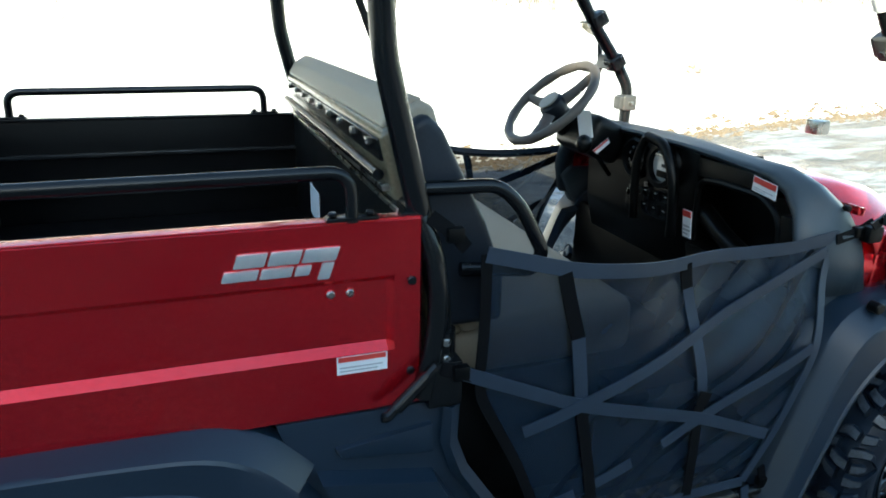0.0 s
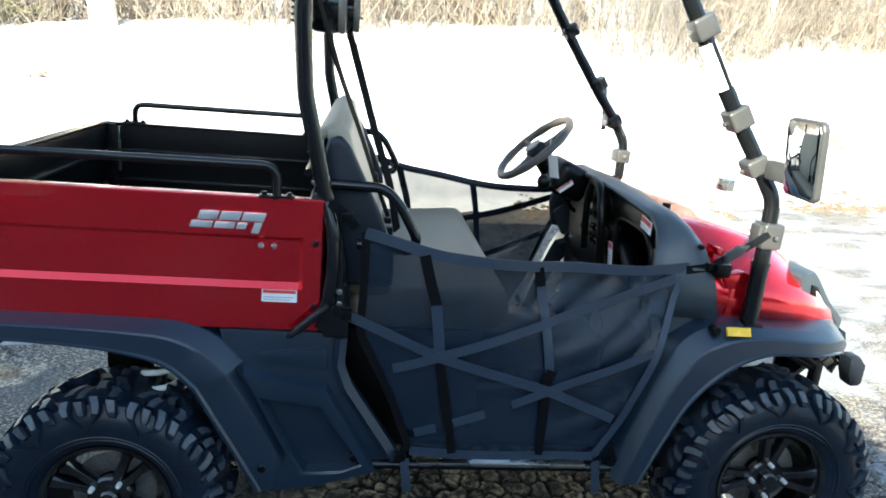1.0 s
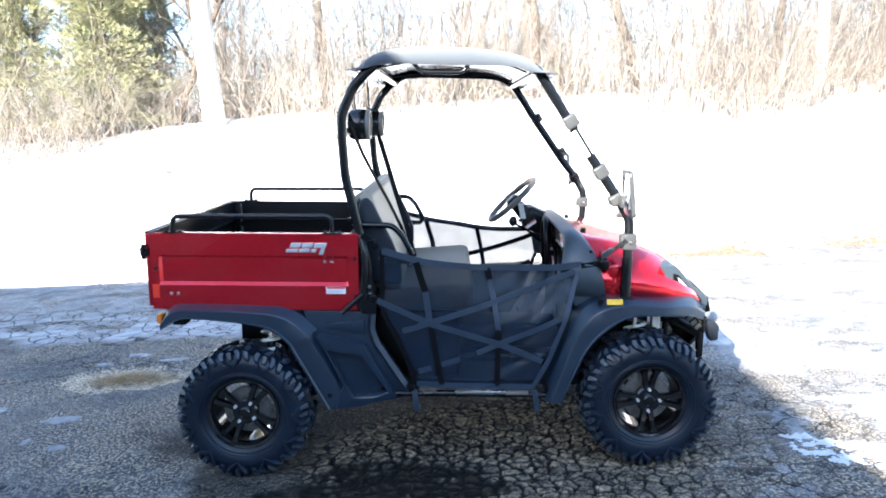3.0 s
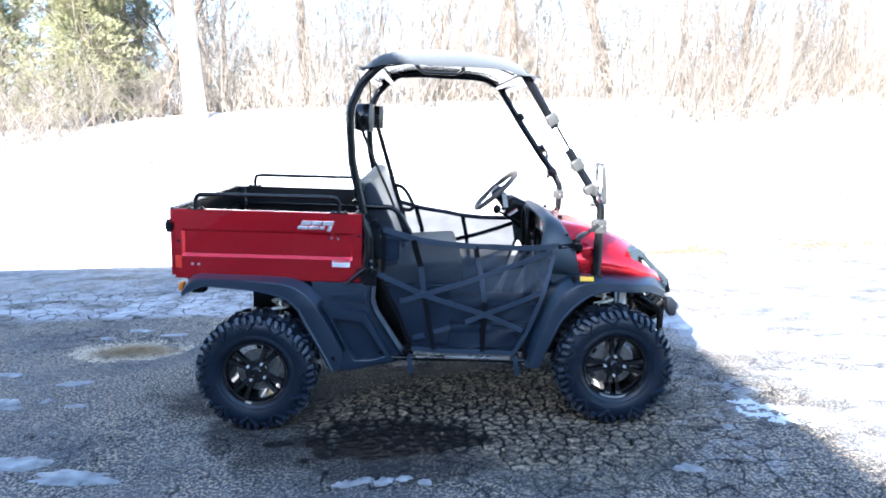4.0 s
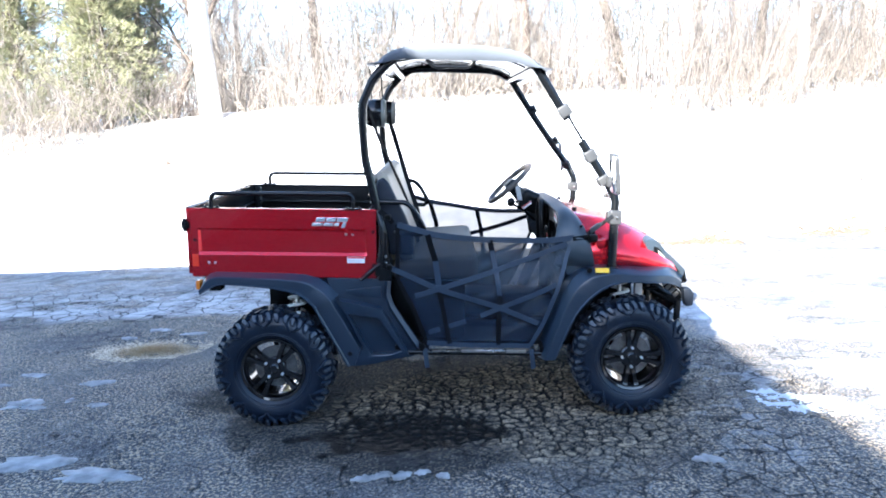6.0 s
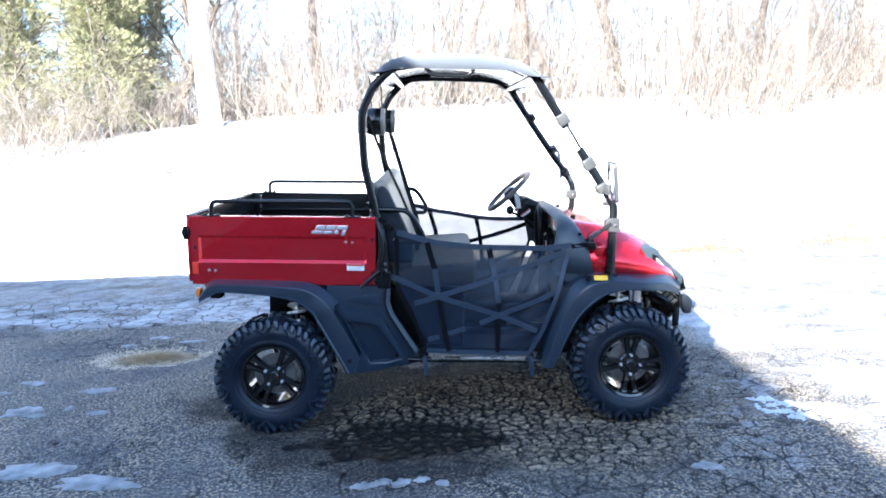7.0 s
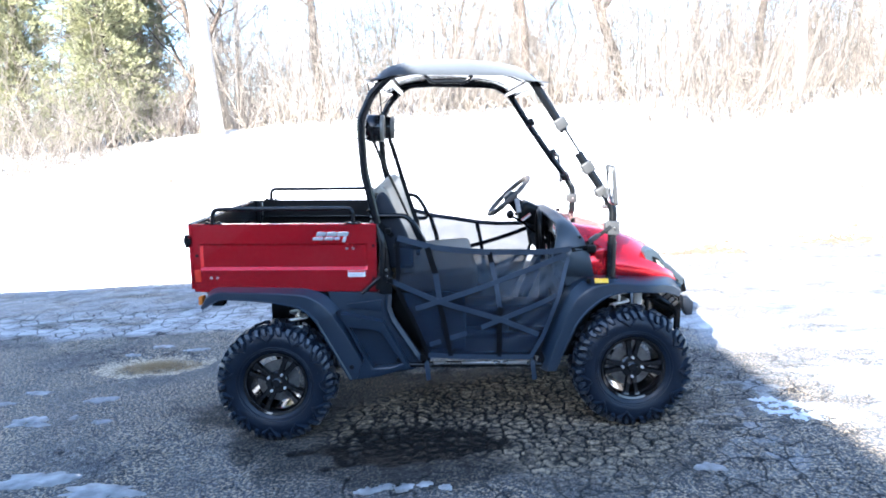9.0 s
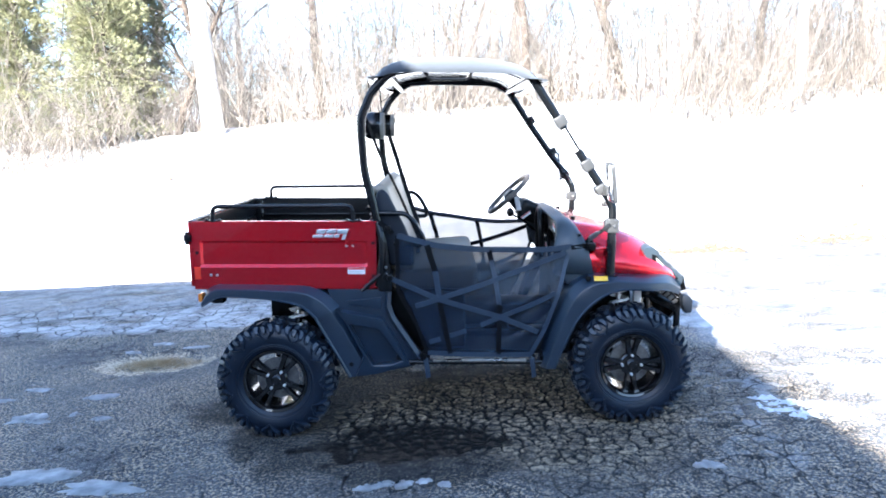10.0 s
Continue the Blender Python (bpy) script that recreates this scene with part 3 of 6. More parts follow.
def spot_of_ice(cx, cy, rx, ry, seed, thick=0.008, material=ICE, kind="ice_patch", words="thin patch of white ice on asphalt"):
    """An uneven, thin plate of ice lying on the asphalt."""
    rs = random.Random(seed)
    bm = bmesh.new()
    n, rings = 72, []
    wob = [1 + 0.22 * math.sin(k * 2 + rs.random() * 6) + 0.16 * math.sin(k * 5 + rs.random() * 6) for k in (0, 1, 2)]
    phase = [rs.random() * 6.28 for _ in range(12)]
    for share, lift in ((1.0, -0.012), (0.97, thick * 0.5), (0.86, thick), (0.5, thick * 1.2), (0.2, thick * 1.1)):
        ring = []
        for k in range(n):
            a = 2 * math.pi * k / n
            r = share * (1 + sum(0.19 / (j + 1) ** 0.75 * math.sin((j + 2) * a + phase[j]) for j in range(12)))
            ring.append((cx + rx * r * math.cos(a), cy + ry * r * math.sin(a), lift + 0.003 * math.sin(7 * a + 9 * share)))
        rings.append(ring)
    loft(rings, True, True, bm)
    ob = new(kind, finish(bm, kind, material, 60))
    return tagged(ob, words, "ice", "ice patches on the lot")


for k, (cx, cy, rx, ry) in enumerate(((-2.08, -1.07, 0.19, 0.10), (-1.68, -1.22, 0.19, 0.075), (-2.60, -0.23, 0.12, 0.07), (-2.50, -0.30, 0.07, 0.04), (-2.32, 0.12, 0.09, 0.055),
                                      (-2.12, -0.29, 0.05, 0.035), (-2.84, 0.32, 0.10, 0.035), (-2.98, 0.12, 0.08, 0.03), (-2.33, -0.20, 0.03, 0.025), (-0.42, -1.33, 0.05, 0.03),
                                      (-0.345, -1.30, 0.04, 0.03), (-0.255, -1.31, 0.042, 0.028), (-0.165, -1.29, 0.035, 0.022), (-0.07, -1.33, 0.035, 0.022), (1.15, -1.245, 0.062, 0.04),
                                      (-2.44, 1.45, 0.08, 0.05), (-2.60, 1.22, 0.06, 0.035), (-2.10, 1.30, 0.10, 0.03))):
    spot_of_ice(cx, cy, rx, ry, 40 + k)


def slush():
    """Streaks of small frozen clumps along old wheel marks."""
    rs = np.random.RandomState(66)
    ball = bmesh.new()
    bmesh.ops.create_icosphere(ball, subdivisions=1, radius=1.0)
    shape = np.array([v.co[:] for v in ball.verts])
    tris = np.array([[v.index for v in f.verts] for f in ball.faces])
    ball.free()
    pts, faces, count = [], [], 0
    for cx, cy, half, thick, n in ((1.76, -0.42, 0.13, 0.012, 50), (1.86, -0.50, 0.18, 0.014, 70), (1.80, -0.60, 0.19, 0.016, 80), (1.92, -0.69, 0.18, 0.014, 70), (2.00, -0.57, 0.14, 0.025, 40), (1.72, -0.52, 0.10, 0.02, 26)):
        for k in range(int(n * 2.6)):
            u = rs.uniform(-1, 1)
            r = rs.gamma(1.6, 0.0034) + 0.003
            p = np.array([cx + 0.08 + half * u, cy - 0.05 - 0.06 * u + 0.03 * math.sin(7 * u + cx * 9) + rs.normal(0, thick), -0.003])
            v = shape * (1 + rs.normal(0, 0.28, (len(shape), 1))) * np.array([r * rs.uniform(1.0, 1.8), r, r])
            pts.append(v + p)
            faces.append(tris + count)
            count += len(shape)
    me = bpy.data.meshes.new("slush")
    me.from_pydata(np.concatenate(pts).tolist(), [], np.concatenate(faces).tolist())
    me.materials.append(SLUSH)
    tagged(new("slush", me), "streaks of grey-white frozen slush on asphalt", "slush", kind="stuff")


slush()


def edge_dirt():
    """Brown clods and grit that a plough left along the edge of the snow."""
    rs = np.random.RandomState(67)
    n = 5200
    x = rs.uniform(1.5, 13.0, n)
    keep = rough(x, x * 0 + 5.0, 1.6, 141, 2) > 0.42
    x = x[keep]
    n = len(x)
    y = lot_edge(x) + rs.normal(0.0, 0.20, n) - 0.16
    z, _ = snow_height(x, y)
    z = np.maximum(z, 0.0)
    r = rs.gamma(1.6, 0.009, n) + 0.005
    a = rs.rand(n) * 6.283
    base = np.stack([x, y, z], 1)
    ring = []
    for k in range(5):
        t = a + 6.283 * k / 5
        ring.append(base + np.stack([np.cos(t) * r * 1.6, np.sin(t) * r, 0 * r - 0.004], 1))
    ring.append(base + np.stack([0 * r, 0 * r, r * 0.7], 1))
    pts = np.stack(ring, 1).reshape(-1, 3)
    tri = np.array([(k, (k + 1) % 5, 5) for k in range(5)])
    faces = (np.arange(n)[:, None, None] * 6 + tri[None]).reshape(-1, 3)
    me = bpy.data.meshes.new("road_edge_dirt")
    me.from_pydata(pts.tolist(), [], faces.tolist())
    me.materials.append(DIRT)
    tagged(new("road_edge_dirt", me), "brown grit and clods along the snow's edge", "dirt", kind="stuff")


edge_dirt()


def strands(name, rows, material, words, category, seed):
    """Many thin bent stems in one mesh: rows of base, length, radius, lean, count of stems."""
    rs = np.random.RandomState(seed)
    pts, faces = [], []
    for base, length, r, lean in rows:
        a = rs.rand() * 6.283
        tip = np.array([math.cos(a) * lean, math.sin(a) * lean, 1.0])
        side = np.array([-math.sin(a), math.cos(a), 0])
        out = np.array([math.cos(a), math.sin(a), 0])
        bend = rs.rand() * 0.35
        start = len(pts)
        for f in (0.0, 0.4, 0.75, 1.0):
            mid = np.array(base) + length * (tip * f + out * bend * f * f + side * 0.08 * math.sin(5 * f + a))
            w = r * (1.0 - 0.8 * f)
            pts += [mid + side * w, mid + out * w - side * 0.5 * w, mid - out * w - side * 0.5 * w]
        for s in range(3):
            q = start + 3 * s
            for e in range(3):
                faces.append((q + e, q + (e + 1) % 3, q + 3 + (e + 1) % 3, q + 3 + e))
    me = bpy.data.meshes.new(name)
    me.from_pydata([tuple(p) for p in pts], [], faces)
    me.materials.append(material)
    return tagged(new(name, me), words, category, kind="stuff")


rs_ = np.random.RandomState(5)
tuft = []
for k in range(1700):
    a, r = rs_.rand() * 6.283, rs_.rand() ** 0.6
    tuft.append(((-2.26 + 0.34 * r * math.cos(a), 0.90 + 0.18 * r * math.sin(a), -0.03), 0.015 + 0.085 * rs_.rand() * max(0.1, 0.9 - r), 0.0017, 0.6 + 1.8 * rs_.rand()))
strands("dry_grass", tuft, STRAW, "dry yellow grass in a pothole of the lot", "grass", 3)


# ---- the building behind the eye, whose shade lies on the lot ----
def building():
    ob = tagged(new("wall_south"), "plain weathered siding building beside the lot", "building", kind="structure")
    part("wall", block(-26.0, -2.97, -20.0, -5.0, -0.05, 4.35, 0.02, 1), WALL, ob)
    part("roof", block(-26.0, -2.97, -20.0, -5.0, 4.35, 4.5, 0.02, 1), STEEL_BLACK, ob)
    for k in range(20):
        part("board", block(-25.3, -3.0, -4.998, -4.975, 0.1 + 0.21 * k, 0.29 + 0.21 * k, 0.006, 1), WALL, ob)


building()


def backdrop_behind():
    """A low dark backdrop, added out of view to darken reflections, closes the lot on the sun's side."""
    xs, rows = np.linspace(-90, 90, 241), []
    bend = -27 - 0.004 * xs ** 2 * 0.5
    tops = 4.2 + 4.0 * rough(xs, xs * 0 + 7, 9.0, 131) + 2.2 * rough(xs, xs * 0 + 2, 1.4, 132)
    for f in (0.0, 0.2, 0.4, 0.6, 0.8, 1.0):
        rows.append([(float(x), float(y0 - 2.2 * f + 1.6 * (wave(x, f * 9.0, 1.2, 133) - 0.5)), float(-0.3 + f * t)) for x, y0, t in zip(xs, bend, tops)])
    rows.append([(x, y - 3.0, -0.3) for x, y, z in rows[-1]])
    ob = new("backdrop", finish(loft(rows, closed=False, caps=False), "backdrop", BACKDROP_DARK, 60))
    tagged(ob, "unseen dark backdrop added across the lot", "woods", kind="structure")


backdrop_behind()

# ---- the vehicle: x ahead, y to its left, z up from the ground under its middle ----
BODY = Matrix.Translation((0, 0.09, 0)) @ Matrix.Rotation(radians(2.4), 4, "X") @ Matrix.Rotation(radians(2.4), 4, "Y")
utv = new("utility_vehicle")
utv.matrix_world = BODY
tagged(utv, "dark red two-seat utility vehicle with cargo bed, parked on asphalt", "utility vehicle")
SIDES = (-1, 1)


def hex_bolt(parent, x, y, z, r=0.009, s=-1, material=None):
    bm = disc(r, 0, s * 0.007, 12, 0.002)
    return part("bolt", moved(bm, Matrix.Translation((x, y, z))), material or ALLOY, parent)


def label_sheet(parent, name, corners, thick, material, bars=(), band=0.0, bar_material=None):
    """A flat label from its four corners (bottom left, bottom right, top right, top left), with printed bars."""
    a, c, d, e = [Vector(p) for p in corners]
    u, v = c - a, e - a
    nrm = u.cross(v).normalized() * thick

    def quad(u0, u1, v0, v1, lift, material_, nm, par):
        bm = bmesh.new()
        base = [a + u * p + v * q for p, q in ((u0, v0), (u1, v0), (u1, v1), (u0, v1))]
        lo, hi = [bm.verts.new(p + nrm * (lift - 1)) for p in base], [bm.verts.new(p + nrm * lift) for p in base]
        bm.faces.new(lo[::-1])
        bm.faces.new(hi)
        for k in range(4):
            bm.faces.new((lo[k], lo[(k + 1) % 4], hi[(k + 1) % 4], hi[k]))
        return part(nm, bm, material_, par)

    ob = quad(0, 1, 0, 1, 1, material, name, parent)
    if band:
        quad(0.03, 0.97, 1 - band, 0.97, 1.5, LABEL_RED, "print", ob)
    for u0, u1, v0, v1 in bars:
        quad(u0, u1, v0, v1, 1.5, bar_material or LABEL_GREY, "print", ob)
    return ob


TEXT_BARS = [(0.06, 0.9, 0.52, 0.58), (0.06, 0.82, 0.38, 0.44), (0.06, 0.88, 0.24, 0.30), (0.06, 0.6, 0.10, 0.16)]


# -- cargo bed --
def cargo_bed():
    bed = part("cargo_bed", block(-1.39, -0.44, -0.63, 0.63, 0.80, 0.83, 0.004), BED_BLACK, utv, "black painted steel bed floor")
    for s in SIDES:
        # pressed outer panel: a recessed field between two folds
        xs = [-1.412, -1.408, -1.372, -1.360, -0.492, -0.480, -0.434, -0.430]
        zs = [0.786, 0.790, 0.904, 0.920, 1.038, 1.050, 1.148, 1.152]
        bm = bmesh.new()
        grid = []
        for i, x in enumerate(xs):
            col = []
            for j, z in enumerate(zs):
                y = 0.660
                if 3 <= i <= 4 and j in (3, 4):
                    y = 0.646
                elif i in (0, 7) or j in (0, 7):
                    y = 0.656
                col.append(bm.verts.new((x, s * y, z)))
            grid.append(col)
        for i in range(7):
            for j in range(7):
                bm.faces.new((grid[i][j], grid[i + 1][j], grid[i + 1][j + 1], grid[i][j + 1]))
        panel = part("side_panel", bm, RED, bed, "dark red metallic pressed panel", angle=20)
        mod = panel.modifiers.new("thickness", "SOLIDIFY")
        mod.thickness, mod.offset = 0.004, 0
        part("inner_wall", block(-1.395, -0.45, s * 0.634 if s > 0 else -0.642, 0.642 if s > 0 else -0.634, 0.82, 1.146, 0.002), BED_BLACK, bed)
        bm = block(-1.39, -0.455, s * 0.622 - 0.012, s * 0.622 + 0.012, 1.035, 1.047, 0.003)
        part("inner_rib", bm, RIB, bed)
        part("inner_rib", block(-1.39, -0.455, s * 0.622 - 0.012, s * 0.622 + 0.012, 0.912, 0.924, 0.003), RIB, bed)
        part("top_lip", block(-1.408, -0.434, s * 0.645 - 0.016, s * 0.645 + 0.016, 1.146, 1.154, 0.002), RED if s < 0 else BED_BLACK, bed)
        # grab rail
        rail = part("side_rail", tube([(-1.297, s * 0.655, 1.15), (-1.297, s * 0.655, 1.232), (-0.553, s * 0.655, 1.236), (-0.553, s * 0.655, 1.15)], 0.0115, 0.055), STEEL_BLACK, bed, "black tubular side rail")
        for x in (-1.297, -0.553):
            part("rail_foot", block(x - 0.045, x + 0.045, s * 0.652 - 0.014, s * 0.652 + 0.014, 1.153, 1.160, 0.002), STEEL_BLACK, rail)
            for dx in (-0.032, 0.032):
                bm = moved(disc(0.008, 0, 0.008, 10, 0.002), Matrix.Translation((x + dx, s * 0.652, 1.160)) @ Matrix.Rotation(radians(90), 4, "X"))
                part("bolt", bm, STEEL_BLACK, rail)
        for x, z in ((-1.319, 0.864), (-1.287, 0.864), (-0.592, 1.020), (-0.558, 1.020)):
            hex_bolt(panel, x, s * (0.661 if z < 0.9 else 0.647), z, 0.0075, s)
        for x, z in ((-0.449, 1.036), (-0.450, 0.858), (-1.388, 0.985)):
            hex_bolt(panel, x, s * 0.661, z, 0.0085, s, STEEL_BLACK)
        part("tail_reflector", block(-1.406, -1.374, s * 0.663 - 0.004, s * 0.663 + 0.004, 0.842, 0.908, 0.003), REFLECT_RED, panel, "red reflector strip")
    part("front_wall", block(-0.458, -0.436, -0.64, 0.64, 0.82, 1.150, 0.003), BED_BLACK, bed, "black front wall of the bed")
    part("front_lip", block(-0.466, -0.428, -0.655, 0.655, 1.150, 1.158, 0.003), STEEL_BLACK, bed)
    part("lip_edge", block(-0.4685, -0.464, -0.63, 0.63, 1.151, 1.160, 0.001), ALLOY, bed, "bright edge of the front lip")
    gate = part("tailgate", block(-1.432, -1.41, -0.655, 0.655, 0.80, 1.150, 0.005), RED, bed, "dark red tailgate, shut")
    part("gate_cap", block(-1.436, -1.398, -0.650, 0.650, 1.150, 1.157, 0.002), STEEL_BLACK, gate)
    part("tailgate_lining", block(-1.409, -1.40, -0.632, 0.632, 0.82, 1.146, 0.002), BED_BLACK, gate)
    for z in (0.918, 1.041):
        part("inner_rib", block(-1.400, -1.382, -0.60, 0.60, z - 0.006, z + 0.006, 0.003), RIB, gate)
    for s in SIDES:
        latch = part("latch", block(-1.452, -1.415, s * 0.655 - 0.02, s * 0.655 + 0.02, 1.045, 1.085, 0.006), STEEL_BLACK, gate, "black tailgate latch")
        part("latch_lever", block(-1.444, -1.424, s * 0.672 - 0.006, s * 0.672 + 0.006, 1.03, 1.10, 0.004), STEEL_BLACK, latch)
        part("corner_post", block(-1.405, -1.365, s * 0.62 - 0.014, s * 0.62 + 0.014, 0.83, 1.15, 0.003), BED_BLACK, bed)
        part("post_edge", block(-1.362, -1.352, s * 0.628 - 0.003, s * 0.628 + 0.003, 0.95, 1.14, 0.001), ALLOY, bed)
        part("under_rail", block(-1.36, -0.45, s * 0.60 - 0.03, s * 0.60 + 0.03, 0.752, 0.80, 0.006), STEEL_BLACK, bed)
    # long label with red band, low on the side that shows
    label_sheet(bed, "warning_label", [(-0.587, -0.6612, 0.868), (-0.494, -0.6612, 0.868), (-0.494, -0.6612, 0.903), (-0.587, -0.6612, 0.903)], 0.0012, LABEL, [(0.05, 0.9, 0.34, 0.42), (0.05, 0.8, 0.14, 0.22)], 0.30)
    label_sheet(bed, "paper_label", [(-0.4585, 0.345, 0.888), (-0.4585, 0.195, 0.888), (-0.4585, 0.195, 0.982), (-0.4585, 0.345, 0.982)], 0.0012, LABEL)
    # emblem of slanted bright blocks
    emblem = None
    for x0, x1, z0, z1 in ((-0.752, -0.702, 1.088, 1.112), (-0.698, -0.646, 1.088, 1.112), (-0.642, -0.584, 1.088, 1.112),
                           (-0.764, -0.708, 1.066, 1.084), (-0.704, -0.652, 1.066, 1.084), (-0.648, -0.622, 1.066, 1.084), (-0.606, -0.585, 1.056, 1.086)):
        k = 0.35
        off = lambda z: (z - 1.088) * k
        bm = plate([(x0 + off(z0), z0), (x1 + off(z0), z0), (x1 + off(z1), z1), (x0 + off(z1), z1)], -0.6575, -0.668, 0.003)
        ob = part("emblem" if emblem is None else "emblem_block", bm, CHROME, bed if emblem is None else emblem, "" if emblem else "chromed emblem of slanted blocks")
        emblem = emblem or ob


cargo_bed()


# -- fenders and side panels --
def fender(s, up, low, yo, yin, rise, name, words):
    """A moulded fender: up and low are its upper and lower edges in x and z, yo its reach at each station."""
    rings = []
    for k, (u, w) in enumerate(zip(up, low)):
        out = yo[k] if isinstance(yo, list) else yo
        inn = yin[k] if isinstance(yin, list) else yin
        d = Vector((w[0] - u[0], w[1] - u[1]))
        dn = d.normalized()
        at = lambda f, y: (u[0] + d.x * f, s * y, u[1] + d.y * f)
        rings.append([(u[0] - dn.x * rise, s * inn, u[1] - dn.y * rise), (u[0], s * (out - 0.055), u[1]), at(0.04, out - 0.047), at(0.27, out - 0.011), at(0.31, out - 0.004), at(0.37, out), at(0.90, out + 0.004), at(0.94, out + 0.010), at(1.0, out + 0.009), at(1.01, out + 0.004),
                      at(1.0, out - 0.02), at(0.75, out - 0.026), (u[0] + dn.x * 0.022, s * (out - 0.06), u[1] + dn.y * 0.022), (u[0] + dn.x * 0.02, s * inn, u[1] + dn.y * 0.02)])
    return part(name, loft(rings), PLASTIC, utv, words, angle=24)


def mould(points, n):
    """n even points along a smoothed outline."""
    pts = [tuple(p)[0::2] for p in rounded([(x, 0, z) for x, z in points], 0.05, 5)]
    return [curve_at(pts, k / (n - 1)) for k in range(n)]


for s in SIDES:
    up = mould([(-1.372, 0.728), (-1.335, 0.795), (-1.295, 0.815), (-1.02, 0.812), (-0.79, 0.806), (-0.70, 0.765), (-0.632, 0.692)], 26)
    low = mould([(-1.36, 0.700), (-1.315, 0.728), (-1.262, 0.757), (-1.13, 0.752), (-0.98, 0.738), (-0.83, 0.704), (-0.755, 0.628)], 26)
    rear = fender(s, up, low, 0.715, 0.44, 0.02, "rear_fender", "dark grey moulded plastic rear fender")
    part("amber_marker", moved(block(-0.011, 0.011, s * 0.655 - 0.03, s * 0.655 + 0.03, -0.022, 0.022, 0.005), Matrix.Translation((-1.378, 0, 0.742))), AMBER, rear, "amber marker lens")
    part("fender_stay", block(-1.335, -1.27, s * 0.60 - 0.04, s * 0.60 + 0.04, 0.700, 0.745, 0.01), STEEL_BLACK, rear)
    # leg that runs down behind the rear wheel's front
    leg_up = mould([(-0.645, 0.690), (-0.580, 0.60), (-0.50, 0.46), (-0.425, 0.312)], 14)
    leg_low = mould([(-0.775, 0.640), (-0.705, 0.51), (-0.64, 0.394), (-0.590, 0.300)], 14)
    fender(s, leg_up, leg_low, 0.690, 0.55, 0.01, "fender_leg", "dark grey moulded plastic panel behind the wheel")
    side = part("rocker_panel", plate([(-0.70, 0.785), (-0.36, 0.782), (-0.366, 0.706), (-0.345, 0.636), (-0.188, 0.400), (-0.232, 0.350), (-0.46, 0.306), (-0.60, 0.292), (-0.655, 0.43), (-0.66, 0.66)],
                                      s * 0.60, s * 0.662, 0.008), PLASTIC, utv, "dark grey moulded plastic side panel")
    ring_out = [(-0.632, 0.678), (-0.402, 0.634), (-0.252, 0.368), (-0.445, 0.312), (-0.560, 0.302), (-0.51, 0.42)]
    ring_in = [(-0.578, 0.592), (-0.420, 0.568), (-0.302, 0.398), (-0.340, 0.380), (-0.450, 0.372), (-0.485, 0.415)]
    bm = bmesh.new()
    rows = [[bm.verts.new((x, s * y, z)) for x, z in poly] for poly, y in ((ring_out, 0.655), ([(lerp(a[0], c[0], 0.12), lerp(a[1], c[1], 0.12)) for a, c in zip(ring_out, ring_in)], 0.700),
                                                                           ([(lerp(a[0], c[0], 0.8), lerp(a[1], c[1], 0.8)) for a, c in zip(ring_out, ring_in)], 0.704), ([(lerp(a[0], c[0], 0.93), lerp(a[1], c[1], 0.93)) for a, c in zip(ring_out, ring_in)], 0.700), (ring_in, 0.664), (ring_in, 0.655))]
    for a, c in zip(rows, rows[1:]):
        for k in range(6):
            bm.faces.new((a[k], a[(k + 1) % 6], c[(k + 1) % 6], c[k]))
    part("panel_ridge", bm, PLASTIC, side, angle=30)
    bm = loft([[(x, s * y, z) for x, z, y in ((-0.362, 0.775, 0.655), (-0.385, 0.772, 0.668), (-0.372, 0.772, 0.682), (-0.352, 0.775, 0.672))],
               [(x, s * y, z) for x, z, y in ((-0.368, 0.700, 0.655), (-0.391, 0.697, 0.672), (-0.377, 0.695, 0.69), (-0.357, 0.700, 0.676))],
               [(x, s * y, z) for x, z, y in ((-0.345, 0.632, 0.655), (-0.368, 0.622, 0.672), (-0.352, 0.626, 0.69), (-0.334, 0.636, 0.676))],
               [(x, s * y, z) for x, z, y in ((-0.196, 0.408, 0.655), (-0.220, 0.396, 0.672), (-0.205, 0.400, 0.69), (-0.186, 0.412, 0.676))]])
    part("front_lip", bm, PLASTIC, side, angle=50)
    part("air_scoop", plate([(-0.595, 0.720), (-0.408, 0.742), (-0.406, 0.678), (-0.585, 0.700)], s * 0.655, s * 0.676, 0.004), PLASTIC, side)
    for x, z in ((-0.575, 0.372), (-0.318, 0.412)):
        part("push_pin", moved(disc(0.013, s * 0.655, s * 0.697, 14, 0.003), Matrix.Translation((x, 0, z))), DASH, side)
    # front fender arch
    up = mould([(0.455, 0.352), (0.492, 0.482), (0.542, 0.633), (0.584, 0.742), (0.632, 0.815), (0.70, 0.850), (0.804, 0.860), (1.016, 0.840), (1.170, 0.832), (1.262, 0.77)], 34)
    low = mould([(0.530, 0.358), (0.581, 0.482), (0.640, 0.618), (0.706, 0.696), (0.790, 0.760), (0.868, 0.787), (1.019, 0.785), (1.150, 0.770), (1.245, 0.72)], 34)
    reach = [lerp(0.725, 0.71, k / 24) if k < 24 else lerp(0.71, 0.53, ((k - 24) / 9) ** 1.6) for k in range(34)]
    inner = [lerp(0.56, 0.50, k / 33) if k > 12 else 0.60 for k in range(34)]
    front = fender(s, up, low, reach, inner, 0.012, "front_fender", "dark grey moulded plastic front fender")
    part("side_reflector", moved(block(-0.037, 0.037, -0.005, 0.005, -0.0135, 0.0135, 0.003), Matrix.Translation((0.766, s * 0.700, 0.848)) @ Matrix.Rotation(radians(s * 28), 4, "X")), YELLOW, front, "yellow reflector")
